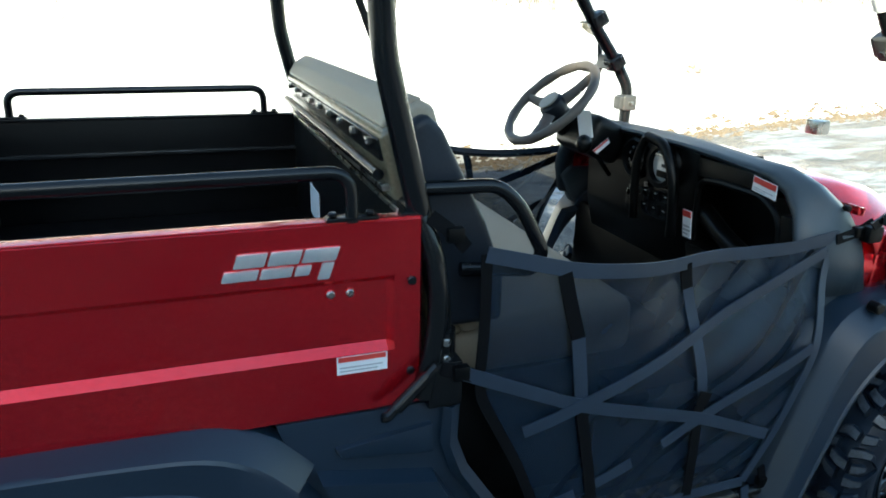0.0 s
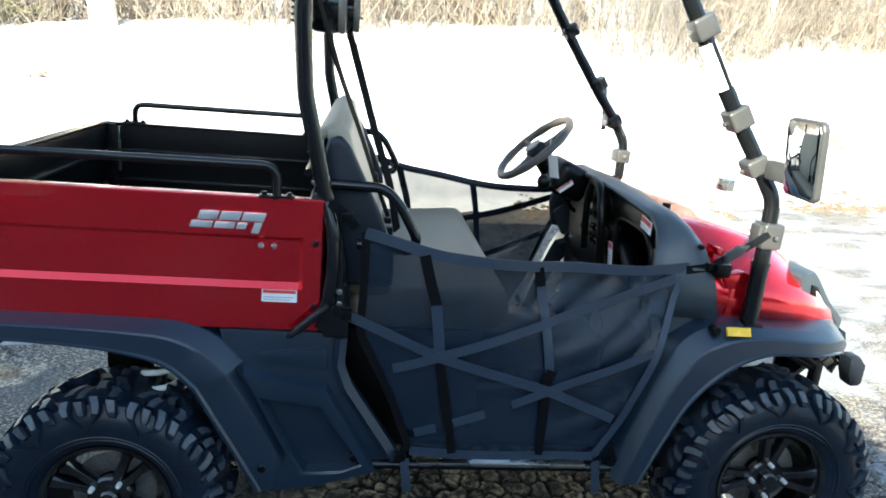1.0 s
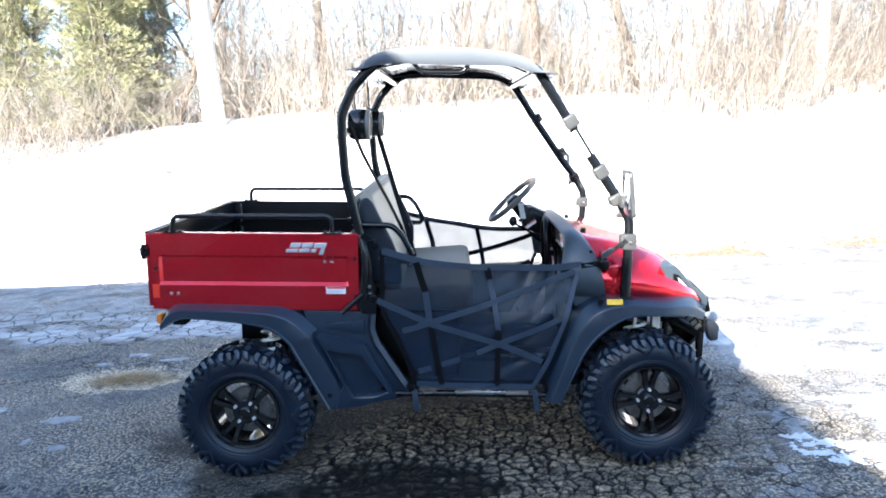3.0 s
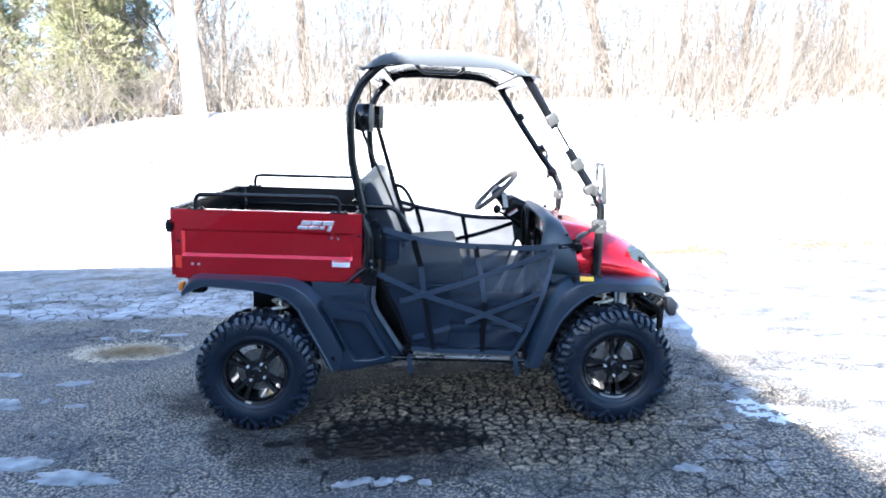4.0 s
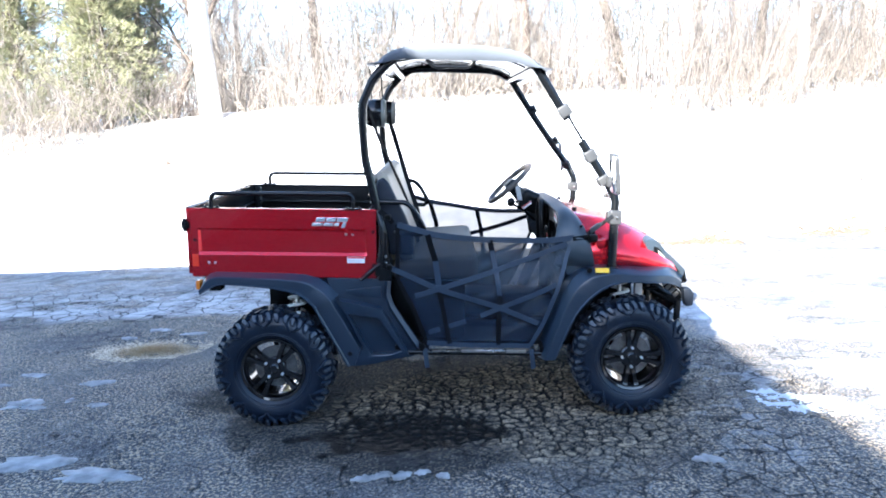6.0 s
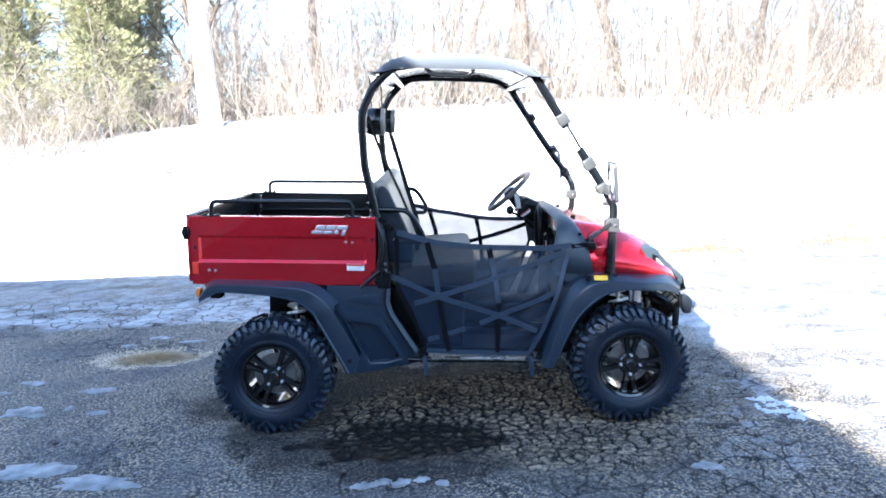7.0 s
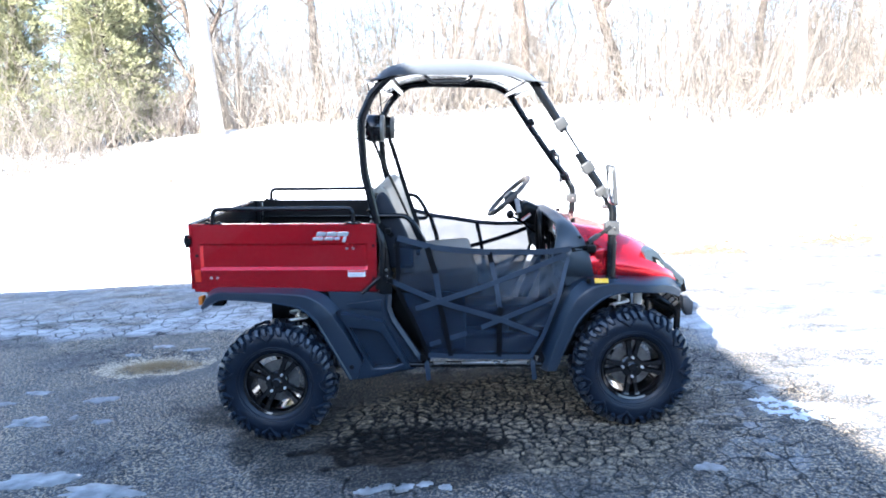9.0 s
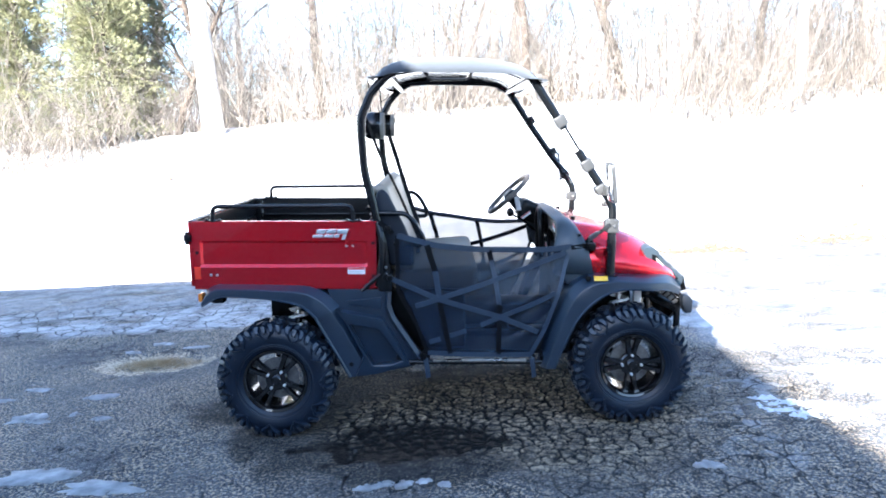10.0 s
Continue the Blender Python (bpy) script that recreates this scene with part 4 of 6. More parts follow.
    part("push_pin", moved(disc(0.014, s * 0.67, s * 0.702, 16, 0.003), Matrix.Translation((0.700, 0, 0.848))), DASH, front)
    part("inner_guard", plate([(0.60, 0.42), (0.70, 0.66), (0.75, 0.74), (0.78, 0.74), (0.74, 0.64), (0.64, 0.42)], s * 0.42, s * 0.60, 0.01), DASH, front)


# -- hood, cowl and lamps --
def hood():
    rings = []
    for x, zc, ys, zs, yb, zb in ((0.59, 1.144, 0.41, 1.118, 0.560, 0.85), (0.68, 1.130, 0.42, 1.100, 0.572, 0.85), (0.78, 1.112, 0.45, 1.088, 0.602, 0.845), (0.92, 1.082, 0.447, 1.056, 0.602, 0.838),
                                  (1.04, 1.044, 0.405, 1.012, 0.572, 0.828), (1.13, 1.002, 0.365, 0.962, 0.538, 0.812), (1.21, 0.945, 0.32, 0.898, 0.488, 0.795), (1.28, 0.872, 0.27, 0.824, 0.42, 0.77),
                                  (1.315, 0.800, 0.25, 0.77, 0.35, 0.75), (1.335, 0.74, 0.2, 0.725, 0.27, 0.71)):
        half = [(yb, zb), (yb + 0.006, zb + (zs - zb) * 0.28), (yb - 0.012, zb + (zs - zb) * 0.55), (lerp(yb, ys, 0.62), zb + (zs - zb) * 0.82), (ys + 0.015, zs - 0.004), (ys - 0.03, zs + 0.012),
                (ys * 0.72, lerp(zs, zc, 0.35) + 0.002), (ys * 0.4, lerp(zs, zc, 0.8)), (0, zc)]
        ring = [(x, -y, z) for y, z in half] + [(x, y, z) for y, z in half[-2::-1]]
        rings.append(ring)
    top = part("hood", loft(rings, closed=False, caps=False), RED, utv, "dark red metallic hood", angle=60)
    mod = top.modifiers.new("thickness", "SOLIDIFY")
    mod.thickness, mod.offset = 0.004, -1
    for s in SIDES:
        vent = part("hood_scoop", plate([(0.735, 0.99), (0.80, 1.005), (0.835, 0.985), (0.80, 0.955), (0.76, 0.945)], s * 0.565, s * 0.612, 0.006), RED, top)
        part("vent_slot", plate([(0.728, 1.062), (0.752, 1.056), (0.748, 1.034), (0.726, 1.040)], s * 0.50, s * 0.566, 0.003), RED, top)
        part("vertical_flute", plate([(0.772, 0.955), (0.800, 0.952), (0.800, 0.85), (0.765, 0.85)], s * 0.58, s * 0.606, 0.006), RED, top)
        # bezel and lens
        bezel = part("headlight", plate([(1.030, 0.972), (1.048, 0.988), (1.095, 0.989), (1.130, 0.960), (1.158, 0.929), (1.214, 0.872), (1.275, 0.824), (1.307, 0.797), (1.303, 0.762), (1.283, 0.752), (1.192, 0.795), (1.143, 0.824), (1.100, 0.860), (1.055, 0.912)],
                                                s * 0.36, s * 0.545, 0.012), COWL, utv, "grey headlight bezel")
        shear = Matrix.Identity(4)
        shear[1][0] = -s * 0.46
        bezel.data.transform(Matrix.Translation((0.0, s * 0.46 * 1.04, 0.0)) @ shear)
        lens = part("lens", plate([(1.085, 0.950), (1.120, 0.938), (1.165, 0.890), (1.232, 0.832), (1.272, 0.792), (1.257, 0.779), (1.192, 0.813), (1.138, 0.850), (1.095, 0.895)], s * 0.40, s * 0.552, 0.008), DASH, bezel, "dark glossy lamp lens")
        lens.data.transform(Matrix.Translation((0.0, s * 0.46 * 1.04, 0.0)) @ shear)
        bar = part("lens_bar", plate([(1.108, 0.930), (1.130, 0.916), (1.218, 0.830), (1.205, 0.825), (1.122, 0.902)], s * 0.42, s * 0.556, 0.004), LENS, bezel, "bright bar in the lamp")
        bar.data.transform(Matrix.Translation((0.0, s * 0.46 * 1.04, 0.0)) @ shear)
        part("latch_knob", moved(disc(0.014, 0, 0.022, 14, 0.003), Matrix.Translation((0.69, s * 0.26, 1.108)) @ Matrix.Rotation(radians(90), 4, "X")), DASH, top)
    part("grille", plate([(1.22, 0.90), (1.375, 0.76), (1.395, 0.68), (1.33, 0.66), (1.20, 0.70)], -0.24, 0.24, 0.01), DASH, utv, "black front grille")


hood()


def cowl():
    """The grey surround between hood and dash: one shell from cheek over brow to cheek."""
    rim = [(0.548, 0.0, 1.142), (0.548, 0.12, 1.142), (0.552, 0.25, 1.136), (0.556, 0.36, 1.128), (0.562, 0.44, 1.122), (0.558, 0.505, 1.098), (0.548, 0.550, 1.055), (0.534, 0.578, 1.00), (0.528, 0.586, 0.94), (0.545, 0.588, 0.85)]
    edge = [(0.628, 0.0, 1.150), (0.628, 0.12, 1.149), (0.630, 0.25, 1.144), (0.632, 0.36, 1.138), (0.640, 0.44, 1.134), (0.664, 0.515, 1.102), (0.690, 0.568, 1.056), (0.712, 0.596, 1.00), (0.728, 0.608, 0.94), (0.745, 0.613, 0.855)]
    bulge = [(0, 0.006), (0, 0.006), (0.001, 0.007), (0.004, 0.010), (0.008, 0.013), (0.014, 0.014), (0.020, 0.011), (0.022, 0.006), (0.018, 0.002), (0.010, 0.0)]
    rings = []
    for k in list(range(9, -1, -1)) + list(range(1, 10)):
        s = -1 if len(rings) < 10 else 1
        r, e, (by, bz) = rim[k], edge[k], bulge[k]
        ring = [(r[0] + 0.05, r[1] - 0.02, r[2] - 0.02), (r[0] + 0.004, r[1] - 0.016, r[2] - 0.014), (r[0] - 0.004, r[1] - 0.004, r[2] - 0.003), (r[0], r[1] + 0.004, r[2] + 0.004)]
        for f in (0.2, 0.4, 0.6, 0.8):
            g = 4 * f * (1 - f)
            ring.append((lerp(r[0], e[0], f), lerp(r[1], e[1], f) + by * g, lerp(r[2], e[2], f) + bz * g))
        ring += [e, (e[0] + 0.002, e[1] - 0.012, e[2] - 0.012)]
        rings.append([(x, s * y, z) for x, y, z in ring])
    top = part("dash_cowl", loft(rings, closed=False, caps=False), COWL, utv, "grey moulded cowl over the dash", angle=55)
    mod = top.modifiers.new("thickness", "SOLIDIFY")
    mod.thickness, mod.offset = 0.004, -1
    for s in SIDES:
        part("cowl_flank", plate([(0.54, 0.90), (0.60, 0.79), (0.74, 0.855), (0.73, 0.90), (0.70, 0.93), (0.58, 0.94)], s * 0.555, s * 0.600, 0.012, 3), COWL, top, angle=60)
        part("push_pin", moved(disc(0.008, s * 0.572, s * 0.590, 12, 0.002), Matrix.Translation((0.668, 0, 1.066))), DASH, top)


cowl()


def dash():
    # face in pieces round an open glove box
    body = part("dashboard", plate([(0.566, 1.128), (0.580, 0.86), (0.61, 0.74), (0.70, 0.74), (0.70, 1.10), (0.62, 1.128)], -0.17, 0.43, 0.012), DASH, utv, "black plastic dashboard with an open glove box")
    part("glove_top", plate([(0.558, 1.062), (0.66, 1.062), (0.62, 1.116), (0.562, 1.116)], -0.455, -0.17, 0.008), DASH, body)
    part("glove_floor", plate([(0.55, 0.865), (0.58, 0.74), (0.70, 0.74), (0.70, 0.865)], -0.56, -0.17, 0.01), DASH, body)
    part("glove_end", plate([(0.556, 0.80), (0.68, 0.80), (0.65, 1.035), (0.556, 1.035)], -0.548, -0.495, 0.008), DASH, body)
    part("glove_back", plate([(0.68, 0.80), (0.695, 0.80), (0.675, 1.07), (0.66, 1.07)], -0.50, -0.16, 0.003), DASH, body)
    part("glove_bar", tube([(0.60, -0.18, 0.955), (0.585, -0.30, 0.905), (0.57, -0.50, 0.85)], 0.028, 0.05), DASH, body)
    part("glove_rim", tube([(0.570, -0.185, 0.87), (0.562, -0.185, 1.05), (0.558, -0.26, 1.064), (0.558, -0.43, 1.064), (0.558, -0.495, 1.02), (0.566, -0.505, 0.86)], 0.009, 0.05, 8), DASH, body)
    panel = moved(disc(0.068, 0, -0.022, 32, 0.006, axis="x"), Matrix.Translation((0.575, -0.035, 1.062)))
    gauge = part("gauge", panel, DASH, body, "round instrument with a pale face")
    part("gauge_face", moved(disc(0.050, 0, -0.004, 32, 0.001, axis="x"), Matrix.Translation((0.552, -0.035, 1.062))), LENS, gauge)
    bm = moved(lathe([(0.048, 0), (0.064, -0.004), (0.068, -0.022), (0.052, -0.024), (0.048, -0.008)], 32, axis="x"), Matrix.Translation((0.555, -0.035, 1.062)))
    part("gauge_bezel", bm, DASH, gauge)
    octagon = [(0.062 * math.cos(radians(22.5 + 45 * k)), 0.062 * math.sin(radians(22.5 + 45 * k))) for k in range(8)]
    rim8 = loft([[(x, -0.035 + y * f, 1.062 + z * f) for y, z in octagon] for x, f in ((0.552, 1.0), (0.536, 1.0), (0.534, 0.93), (0.546, 0.86))], caps=False)
    part("octagon_bezel", rim8, STEEL_BLACK, gauge, "eight-sided black bezel", angle=25)
    part("trim_sliver", block(0.538, 0.543, -0.066, -0.004, 1.090, 1.097, 0.001), ALLOY, gauge)
    part("needle", block(0.543, 0.547, -0.075, -0.033, 1.058, 1.068, 0.001), DASH, gauge)
    part("hour_window", block(0.544, 0.552, -0.060, -0.010, 1.026, 1.046, 0.002), DASH, gauge)
    # curved shroud that sweeps from the gauge down beside the switches
    part("binnacle_rib", tube([(0.535, -0.125, 0.865), (0.528, -0.130, 0.96), (0.520, -0.120, 1.06), (0.525, -0.060, 1.135), (0.530, 0.03, 1.142)], 0.016, 0.06, 10), DASH, body)
    part("binnacle_rib", tube([(0.540, 0.075, 0.870), (0.530, 0.072, 0.97), (0.522, 0.062, 1.08), (0.527, 0.035, 1.138)], 0.014, 0.06, 10), DASH, body)
    # dark round dial beside the gauge, set in the binnacle
    dial = part("dial", moved(lathe([(0.0005, -0.006), (0.046, -0.006), (0.050, -0.018), (0.058, -0.022), (0.066, -0.016), (0.070, 0.0)], 32, axis="x"), Matrix.Translation((0.572, 0.125, 1.055))), DASH, body, "dark round dial")
    part("dial_face", moved(disc(0.044, -0.007, -0.010, 28, 0.001, axis="x"), Matrix.Translation((0.572, 0.125, 1.055))), LINER, dial)
    for k in range(7):
        a = radians(220 - 40 * k)
        part("tick", block(0.5605, 0.5618, 0.125 + 0.036 * math.cos(a) - 0.002, 0.125 + 0.036 * math.cos(a) + 0.002, 1.055 + 0.036 * math.sin(a) - 0.004, 1.055 + 0.036 * math.sin(a) + 0.004, 0), LABEL_GREY, dial)
    part("switch_panel", block(0.562, 0.585, -0.095, 0.065, 0.885, 0.995, 0.008, turn=Matrix.Rotation(radians(-6), 4, "Y")), LINER, body)
    key = part("key_switch", moved(disc(0.013, 0, -0.018, 16, 0.002, axis="x"), Matrix.Translation((0.572, 0.095, 0.955))), ALLOY, body, "ignition lock with a key in it")
    part("key", block(0.520, 0.556, 0.0935, 0.0965, 0.944, 0.966, 0.001), ALLOY, key)
    part("key_tag", block(0.528, 0.531, 0.080, 0.110, 0.895, 0.938, 0.002), DASH, key)
    for k in range(6):
        y, z = 0.035 - 0.05 * (k % 3), 0.965 - 0.045 * (k // 3)
        part("rocker_switch", block(0.548, 0.585, y - 0.017, y + 0.017, z - 0.015, z + 0.015, 0.004, turn=Matrix.Rotation(radians(-10), 4, "Y")), LINER, body)
        part("switch_mark", block(0.5465, 0.549, y - 0.006, y + 0.006, z + 0.004, z + 0.009, 0.0), LABEL_GREY, body)
    for y, z in ((0.13, 0.96), (0.14, 0.91)):
        part("socket", moved(disc(0.014, 0, -0.014, 16, 0.002, axis="x"), Matrix.Translation((0.575, y, z))), ALLOY, body)
    # instrument pod in front of the driver
    pod = part("instrument_pod", block(0.43, 0.58, 0.20, 0.43, 1.03, 1.165, 0.04, 4, turn=Matrix.Rotation(radians(24), 4, "Y")), DASH, body)
    label_sheet(pod, "warning_label", [(0.447, 0.196, 1.05), (0.504, 0.196, 1.093), (0.495, 0.196, 1.108), (0.437, 0.196, 1.067)], 0.002, LABEL, (), 0.35)
    # labels on the glove box surround
    label_sheet(body, "warning_label", [(0.553, -0.395, 1.074), (0.553, -0.475, 1.064), (0.553, -0.475, 1.102), (0.553, -0.395, 1.112)], 0.002, LABEL, TEXT_BARS[2:], 0.42)
    label_sheet(body, "warning_label", [(0.560, -0.150, 0.875), (0.560, -0.188, 0.875), (0.552, -0.185, 0.958), (0.552, -0.147, 0.958)], 0.002, LABEL, TEXT_BARS[1:], 0.25)
    part("pedal_plate", block(0.600, 0.612, -0.055, 0.045, 0.545, 0.635, 0.006, turn=Matrix.Rotation(radians(25), 4, "X")), PALE, body, "pale plate on the firewall")
    part("firewall", block(0.62, 0.65, -0.56, 0.56, 0.42, 0.80, 0.01), DASH, utv, "black firewall")


dash()


def steering():
    centre = Vector((0.374, 0.378, 1.204))
    turn = Matrix.Translation(centre) @ Matrix.Rotation(radians(43.7), 4, "Y").inverted() @ Matrix.Identity(4)
    rim = bmesh.new()
    n, m = 48, 10
    rings = []
    for k in range(n):
        a = 2 * math.pi * k / n
        r = 0.0165 + 0.0012 * math.cos(12 * a)
        rings.append([rim.verts.new(((0.176 + r * math.cos(c)) * math.cos(a), (0.176 + r * math.cos(c)) * math.sin(a), r * math.sin(c))) for c in (2 * math.pi * j / m for j in range(m))])
    for k in range(n):
        for j in range(m):
            rim.faces.new((rings[k][j], rings[k][(j + 1) % m], rings[(k + 1) % n][(j + 1) % m], rings[(k + 1) % n][j]))
    wheel = part("steering_wheel", moved(rim, turn), GRIP, utv, "black steering wheel with a tag hung on it")
    for a in (90, 210, 330):
        c, d = math.cos(radians(a)), math.sin(radians(a))
        bm = sweep(bmesh.new(), [(0.03 * c, 0.03 * d, -0.02), (0.10 * c, 0.10 * d, -0.015), (0.173 * c, 0.173 * d, 0)], [0.022, 0.018, 0.014], 8, True, 0.45)
        part("spoke", moved(bm, turn), GRIP, wheel)
    hub = moved(lathe([(0.0005, 0.012), (0.03, 0.010), (0.044, 0.0), (0.048, -0.02), (0.04, -0.045), (0.0005, -0.05)], 28), Matrix.Rotation(radians(90), 4, "X"))
    part("hub_pad", moved(hub, turn), NAVY, wheel)
    cap = moved(disc(0.038, 0, 0.006, 24, 0.002), Matrix.Translation((0, 0, 0.010)) @ Matrix.Rotation(radians(90), 4, "X"))
    part("hub_badge", moved(cap, turn), PALE, wheel)
    down = Vector((0.69, 0, -0.72))
    part("steering_column", sweep(bmesh.new(), [centre + down * 0.03, centre + down * 0.10, centre + down * 0.17], [0.036, 0.045, 0.05], 14), DASH, wheel)
    part("column_stalk", sweep(bmesh.new(), [(0.43, 0.27, 1.10), (0.405, 0.20, 1.10)], [0.008, 0.010], 8), DASH, wheel)
    label_sheet(wheel, "hang_tag", [(0.418, 0.245, 1.108), (0.442, 0.200, 1.112), (0.425, 0.200, 1.196), (0.40, 0.245, 1.196)], 0.002, LABEL)
    part("tag_string", tube([(0.412, 0.222, 1.196), (0.395, 0.225, 1.235), (0.40, 0.23, 1.26)], 0.0015, 0.01, 5), LABEL, wheel)
    lever = part("shift_lever", sweep(bmesh.new(), [(0.53, 0.22, 0.98), (0.45, 0.17, 1.05), (0.375, 0.13, 1.092)], 0.008, 8), STEEL_BLACK, utv, "black shift lever with a round knob")
    knob = bmesh.new()
    bmesh.ops.create_uvsphere(knob, u_segments=16, v_segments=10, radius=0.026)
    for v in knob.verts:
        v.co.z *= 1.15
    part("knob", moved(knob, Matrix.Translation((0.36, 0.12, 1.108))), DASH, lever)


steering()


# -- seat --
def seat():
    cushion = block(-0.36, 0.118, -0.56, 0.58, 0.755, 0.890, 0.045, 4)
    for v in cushion.verts:
        if v.co.z > 0.84:
            v.co.z += 0.012 * math.cos(v.co.y * 2.6) - 0.03 * smooth(0.0, -0.3, v.co.x)
    bench = part("bench_seat", cushion, BEIGE, utv, "beige vinyl bench seat with a dark backrest shell", angle=60)
    part("seat_piping", tube([(0.112, -0.53, 0.815), (0.118, -0.4, 0.812), (0.118, 0.4, 0.812), (0.112, 0.55, 0.815)], 0.005, 0.03, 6), BEIGE, bench)
    back_ = plate([(-0.235, 0.87), (-0.250, 0.95), (-0.375, 1.325), (-0.405, 1.34), (-0.44, 1.32), (-0.40, 1.18), (-0.335, 0.90), (-0.30, 0.86)], -0.56, 0.60, 0.028, 4)
    part("backrest", back_, CREAM, bench, "cream vinyl backrest", angle=60)
    part("backrest_shell", plate([(-0.305, 0.87), (-0.345, 0.92), (-0.41, 1.18), (-0.452, 1.30), (-0.480, 1.28), (-0.44, 1.10), (-0.385, 0.90), (-0.34, 0.86)], -0.57, 0.61, 0.012, 2), TAN, bench, "tan painted board behind the backrest", angle=60)
    for s in SIDES:
        y = s * 0.575 + (0.02 if s > 0 else 0)
        part("backrest_end", plate([(-0.44, 1.268), (-0.43, 1.302), (-0.40, 1.318), (-0.37, 1.29), (-0.278, 1.11), (-0.236, 1.0), (-0.235, 0.90), (-0.37, 0.90), (-0.41, 1.10)], y - 0.022, y + 0.022, 0.016, 3), NAVY, bench, "dark vinyl end of the backrest", angle=60)
        arm = part("armrest", tube([(-0.43, s * 0.625, 1.192), (-0.275, s * 0.635, 1.192), (-0.232, s * 0.64, 1.152), (-0.178, s * 0.64, 1.055), (-0.195, s * 0.635, 1.02), (-0.34, s * 0.62, 1.03)], 0.014, 0.045), STEEL_BLACK, utv, "black tubular hip rail")
    part("back_flap", plate([(-0.452, 1.272), (-0.474, 1.290), (-0.455, 1.325), (-0.42, 1.346), (-0.395, 1.340), (-0.41, 1.325), (-0.438, 1.303)], -0.55, 0.59, 0.007, 3), CREAM, bench, "cream cover folded over the seat back", angle=60)
    strip = part("clip_strip", plate([(-0.452, 1.225), (-0.476, 1.228), (-0.482, 1.268), (-0.455, 1.273)], -0.55, 0.59, 0.004), STEEL_BLACK, bench, "dark strip with small bright clips")
    for k in range(9):
        part("clip", block(-0.490, -0.478, -0.5 + 0.125 * k, -0.486 + 0.125 * k, 1.250, 1.264, 0.002), ALLOY, strip)
    part("back_rail", tube([(-0.482, -0.56, 1.206), (-0.482, 0.60, 1.206)], 0.011, 0, 10), STEEL_BLACK, bench)
    part("back_rib", plate([(-0.455, 1.172), (-0.472, 1.172), (-0.474, 1.182), (-0.457, 1.184)], -0.55, 0.59, 0.002), ALLOY, bench, "bright folded edge of the back board")
    part("seat_base", block(-0.38, 0.05, -0.55, 0.55, 0.42, 0.757, 0.02), DASH, utv, "black seat base")
    part("floor_pan", block(-0.38, 0.64, -0.60, 0.60, 0.40, 0.425, 0.008), DASH, utv, "black floor pan")
    part("tunnel", block(0.05, 0.62, -0.10, 0.16, 0.42, 0.56, 0.03, 3), DASH, utv)
    for s in SIDES:
        # the webbing comes down from the hoop's cross tube to a latch between the seats
        run = [(-0.470, -0.60, 1.66), (-0.422, -0.46, 1.50), (-0.335, -0.10, 1.24), (-0.285, 0.10, 1.08), (-0.22, 0.06, 0.93)] if s < 0 else [(-0.46, 0.17, 1.74), (-0.391, 0.035, 1.562), (-0.30, -0.04, 1.28), (-0.236, -0.092, 1.096), (-0.20, -0.06, 0.93)]
        belt = part("seat_belt", ribbon(run, 0.020 if s < 0 else 0.036, 0.004, Vector((0.75, -0.65, 0.2))), WEB_BLACK, utv, "black seat belt webbing")
        part("buckle", block(-0.265, -0.215, s * 0.07 - 0.03, s * 0.07 + 0.03, 0.88, 0.95, 0.01), DASH, belt)
        part("belt_reel", block(-0.35, -0.26, s * 0.53 - 0.03, s * 0.53 + 0.03, 0.90, 1.03, 0.012), NAVY, belt)
        part("release_button", block(-0.33, -0.30, s * 0.53 - 0.012, s * 0.53 + 0.012, 1.025, 1.045, 0.004), REFLECT_RED, belt)


def ribbon(points, width, thick, facing):
    """A flat strap along points, its broad side turned to facing."""
    pts = rounded(points, 0.03, 3)
    rings = []
    for i, p in enumerate(pts):
        d = (pts[min(i + 1, len(pts) - 1)] - pts[max(i - 1, 0)]).normalized()
        f = (facing - d * facing.dot(d)).normalized()
        w = d.cross(f).normalized()
        rings.append([p + w * width / 2 + f * thick / 2, p - w * width / 2 + f * thick / 2, p - w * width / 2 - f * thick / 2, p + w * width / 2 - f * thick / 2])
    return loft(rings)


seat()


# -- side nets --
def net_depth(x, z):
    return 0.682 - 0.078 * float(smooth(0.0, 0.32, x)) * float(smooth(0.72, 0.98, z)) - 0.012 * float(smooth(-0.1, 0.3, x)) + 0.006 * math.sin(9 * x + 3 * z)


